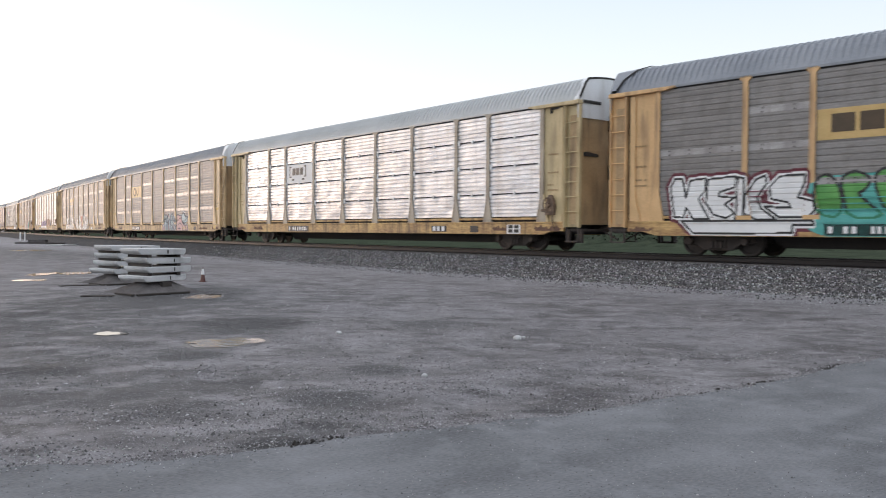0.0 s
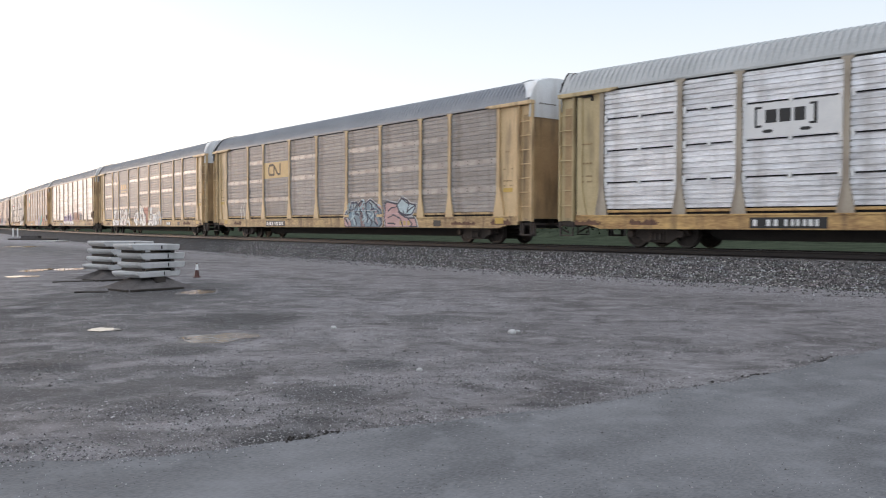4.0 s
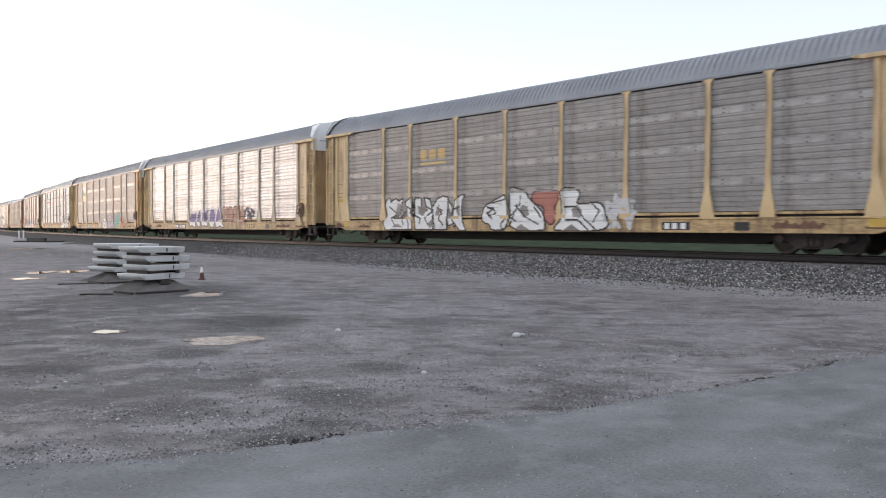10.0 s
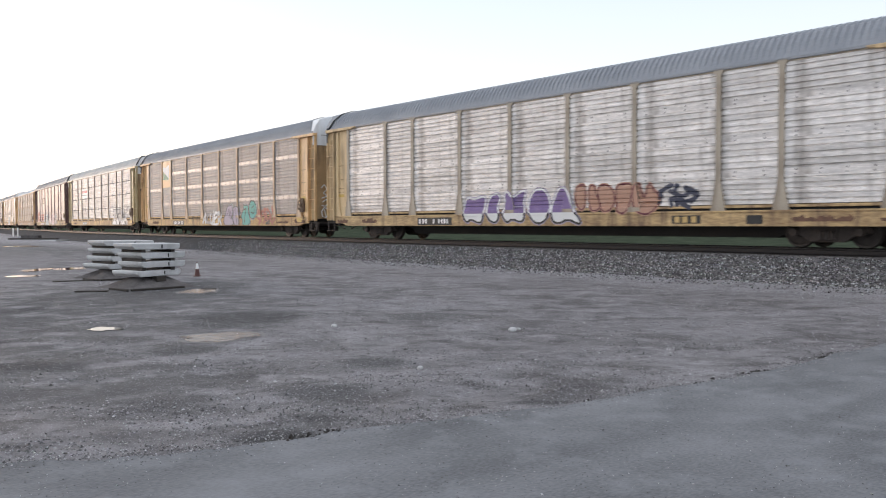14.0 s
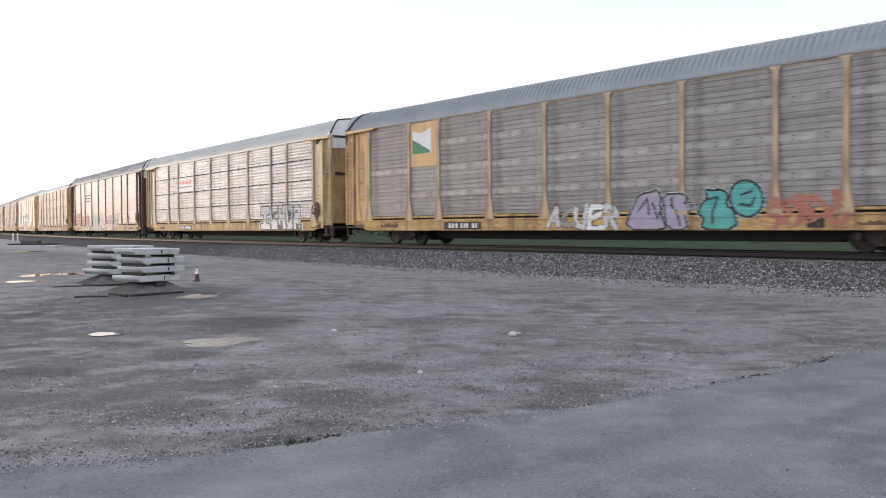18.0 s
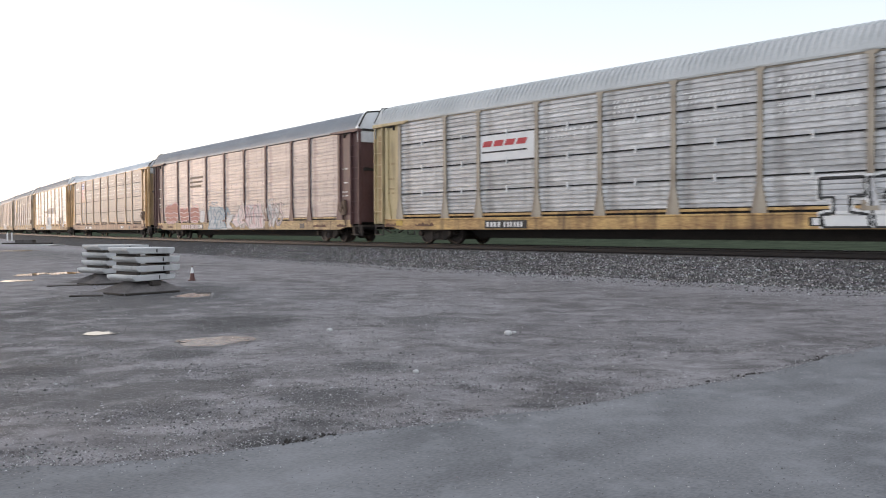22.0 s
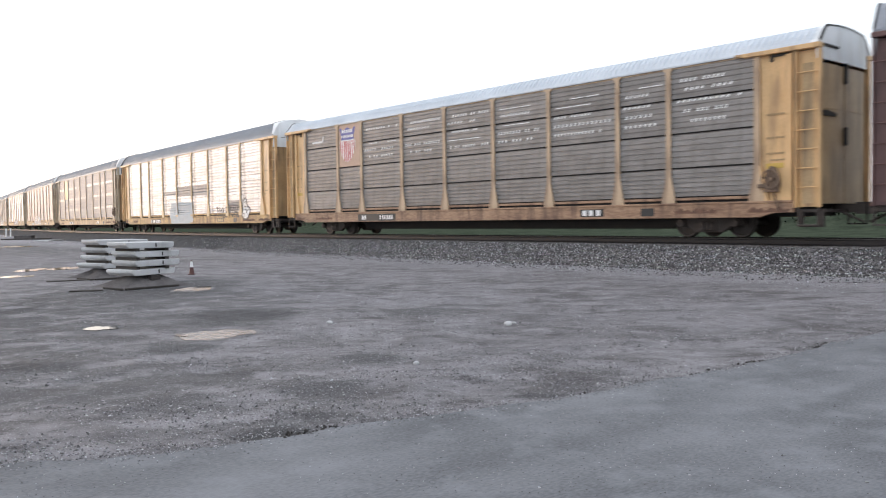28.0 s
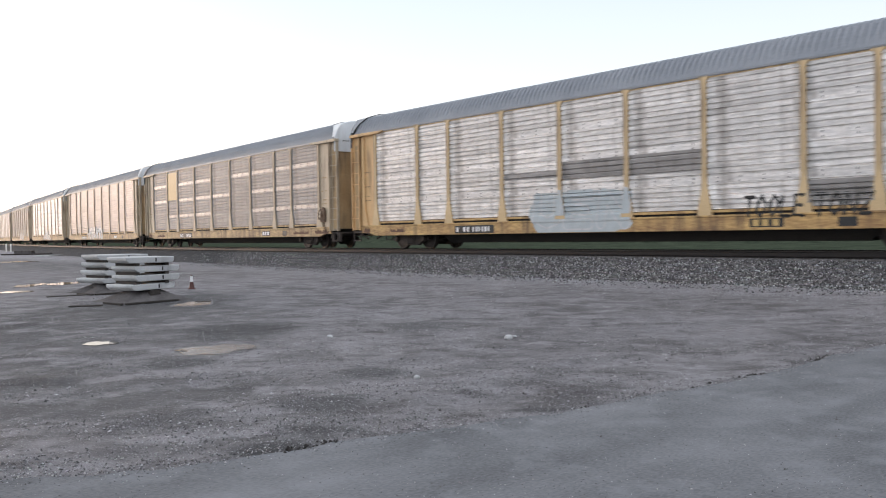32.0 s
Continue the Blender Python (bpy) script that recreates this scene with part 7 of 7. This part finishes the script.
# added bar on blocks: its white imitates a bright reflecting strip by the rails
pipe = tagged(new("white_glint_bar"), "white bar standing in for a shiny strip beyond the rails", "pipe")
bm = bmesh.new()
rod(bm, (0, 0, 0), (1.7, 0, 0), 0.045, 10)
part("tube", bm, WHITE, pipe, smooth=True)
pipe.matrix_basis = pose(0.1, 41.5, -0.25, 0, 0, 2)
bm = bmesh.new()
box(bm, 0.2, 0.35, -0.1, 0.1, -0.62, -0.045)
box(bm, 1.3, 1.45, -0.1, 0.1, -0.62, -0.045)
part("block", bm, TIMBER, pipe, "added block under the bar")

# low scrub along the far edge of the verge
g = random.Random(19)
verts, faces = [], []
for _ in range(22000):
    s = g.uniform(-55, 230)
    o = 50 + g.uniform(-4, 4)
    top = 1.9 + 0.45 * noise.noise(Vector((s * 0.11, 0, 4))) + 0.3 * noise.noise(Vector((s * 0.5, 1, 4)))
    x, y = track(s, o)
    z = GZ + 0.2 + top * g.random() ** 0.7
    a, r = g.uniform(0, 6.28), g.uniform(0.08, 0.2)
    n = len(verts)
    for k in range(3):
        verts.append((x + math.cos(a + 2.1 * k) * r, y + math.sin(a + 2.1 * k) * r, z + g.uniform(-0.16, 0.16)))
    faces.append((n, n + 1, n + 2))
me = bpy.data.meshes.new("low_scrub")
me.from_pydata(verts, [], faces)
me.materials.append(GRASSGREEN)
tagged(new("low_scrub", me), "low dark green scrub along the field edge", "scrub", kind="stuff")

# tufts of grass beyond the rails
g = random.Random(9)
verts, faces = [], []
for _ in range(14000):
    s = g.uniform(-40, 90)
    o = 4.6 + 18 * g.random() ** 1.3
    x, y = track(s, o)
    h = g.uniform(0.12, 0.34)
    a = g.uniform(0, 6.28)
    dx, dy = math.cos(a) * 0.02, math.sin(a) * 0.02
    n = len(verts)
    verts += [(x - dx, y - dy, GZ), (x + dx, y + dy, GZ), (x + g.uniform(-0.09, 0.09), y + g.uniform(-0.09, 0.09), GZ + 0.15 + h)]
    faces.append((n, n + 1, n + 2))
me = bpy.data.meshes.new("grass_blades")
me.from_pydata(verts, [], faces)
me.materials.append(GRASSGREEN)
tagged(new("grass_blades", me), "rough green grass blades beyond the rails", "grass", kind="stuff")

# ------------------------------------------------------------------ what moves
SLACK = {3: 0.10, 4: -0.06}      # metres by which a coupling is pulled out or pushed in


def car_pose(number, t):
    s = (number - passed(t)) * CAR_PITCH - SLACK.get(number, 0)
    ax, ay = track(s - 3.8, HALF)
    bx, by = track(s - 24.0, HALF)
    return pose((ax + bx) / 2, (ay + by) / 2, 0, 0, 0, math.degrees(math.atan2(by - ay, bx - ax)))


def motions():
    for number, car in CARS.items():
        walk(car, [(0.5 * i, car_pose(number, 0.5 * i)) for i in range(65)])
        if number > 8:
            continue
        for ws in WHEELS[number]:
            place = ws.matrix_basis.translation
            rows = []
            for i in range(481):
                t = i / 15
                rows.append((t, Matrix.Translation(place) @ Matrix.Rotation(passed(t) * CAR_PITCH / 0.45, 4, "Y")))
            walk(ws, rows)


motions()
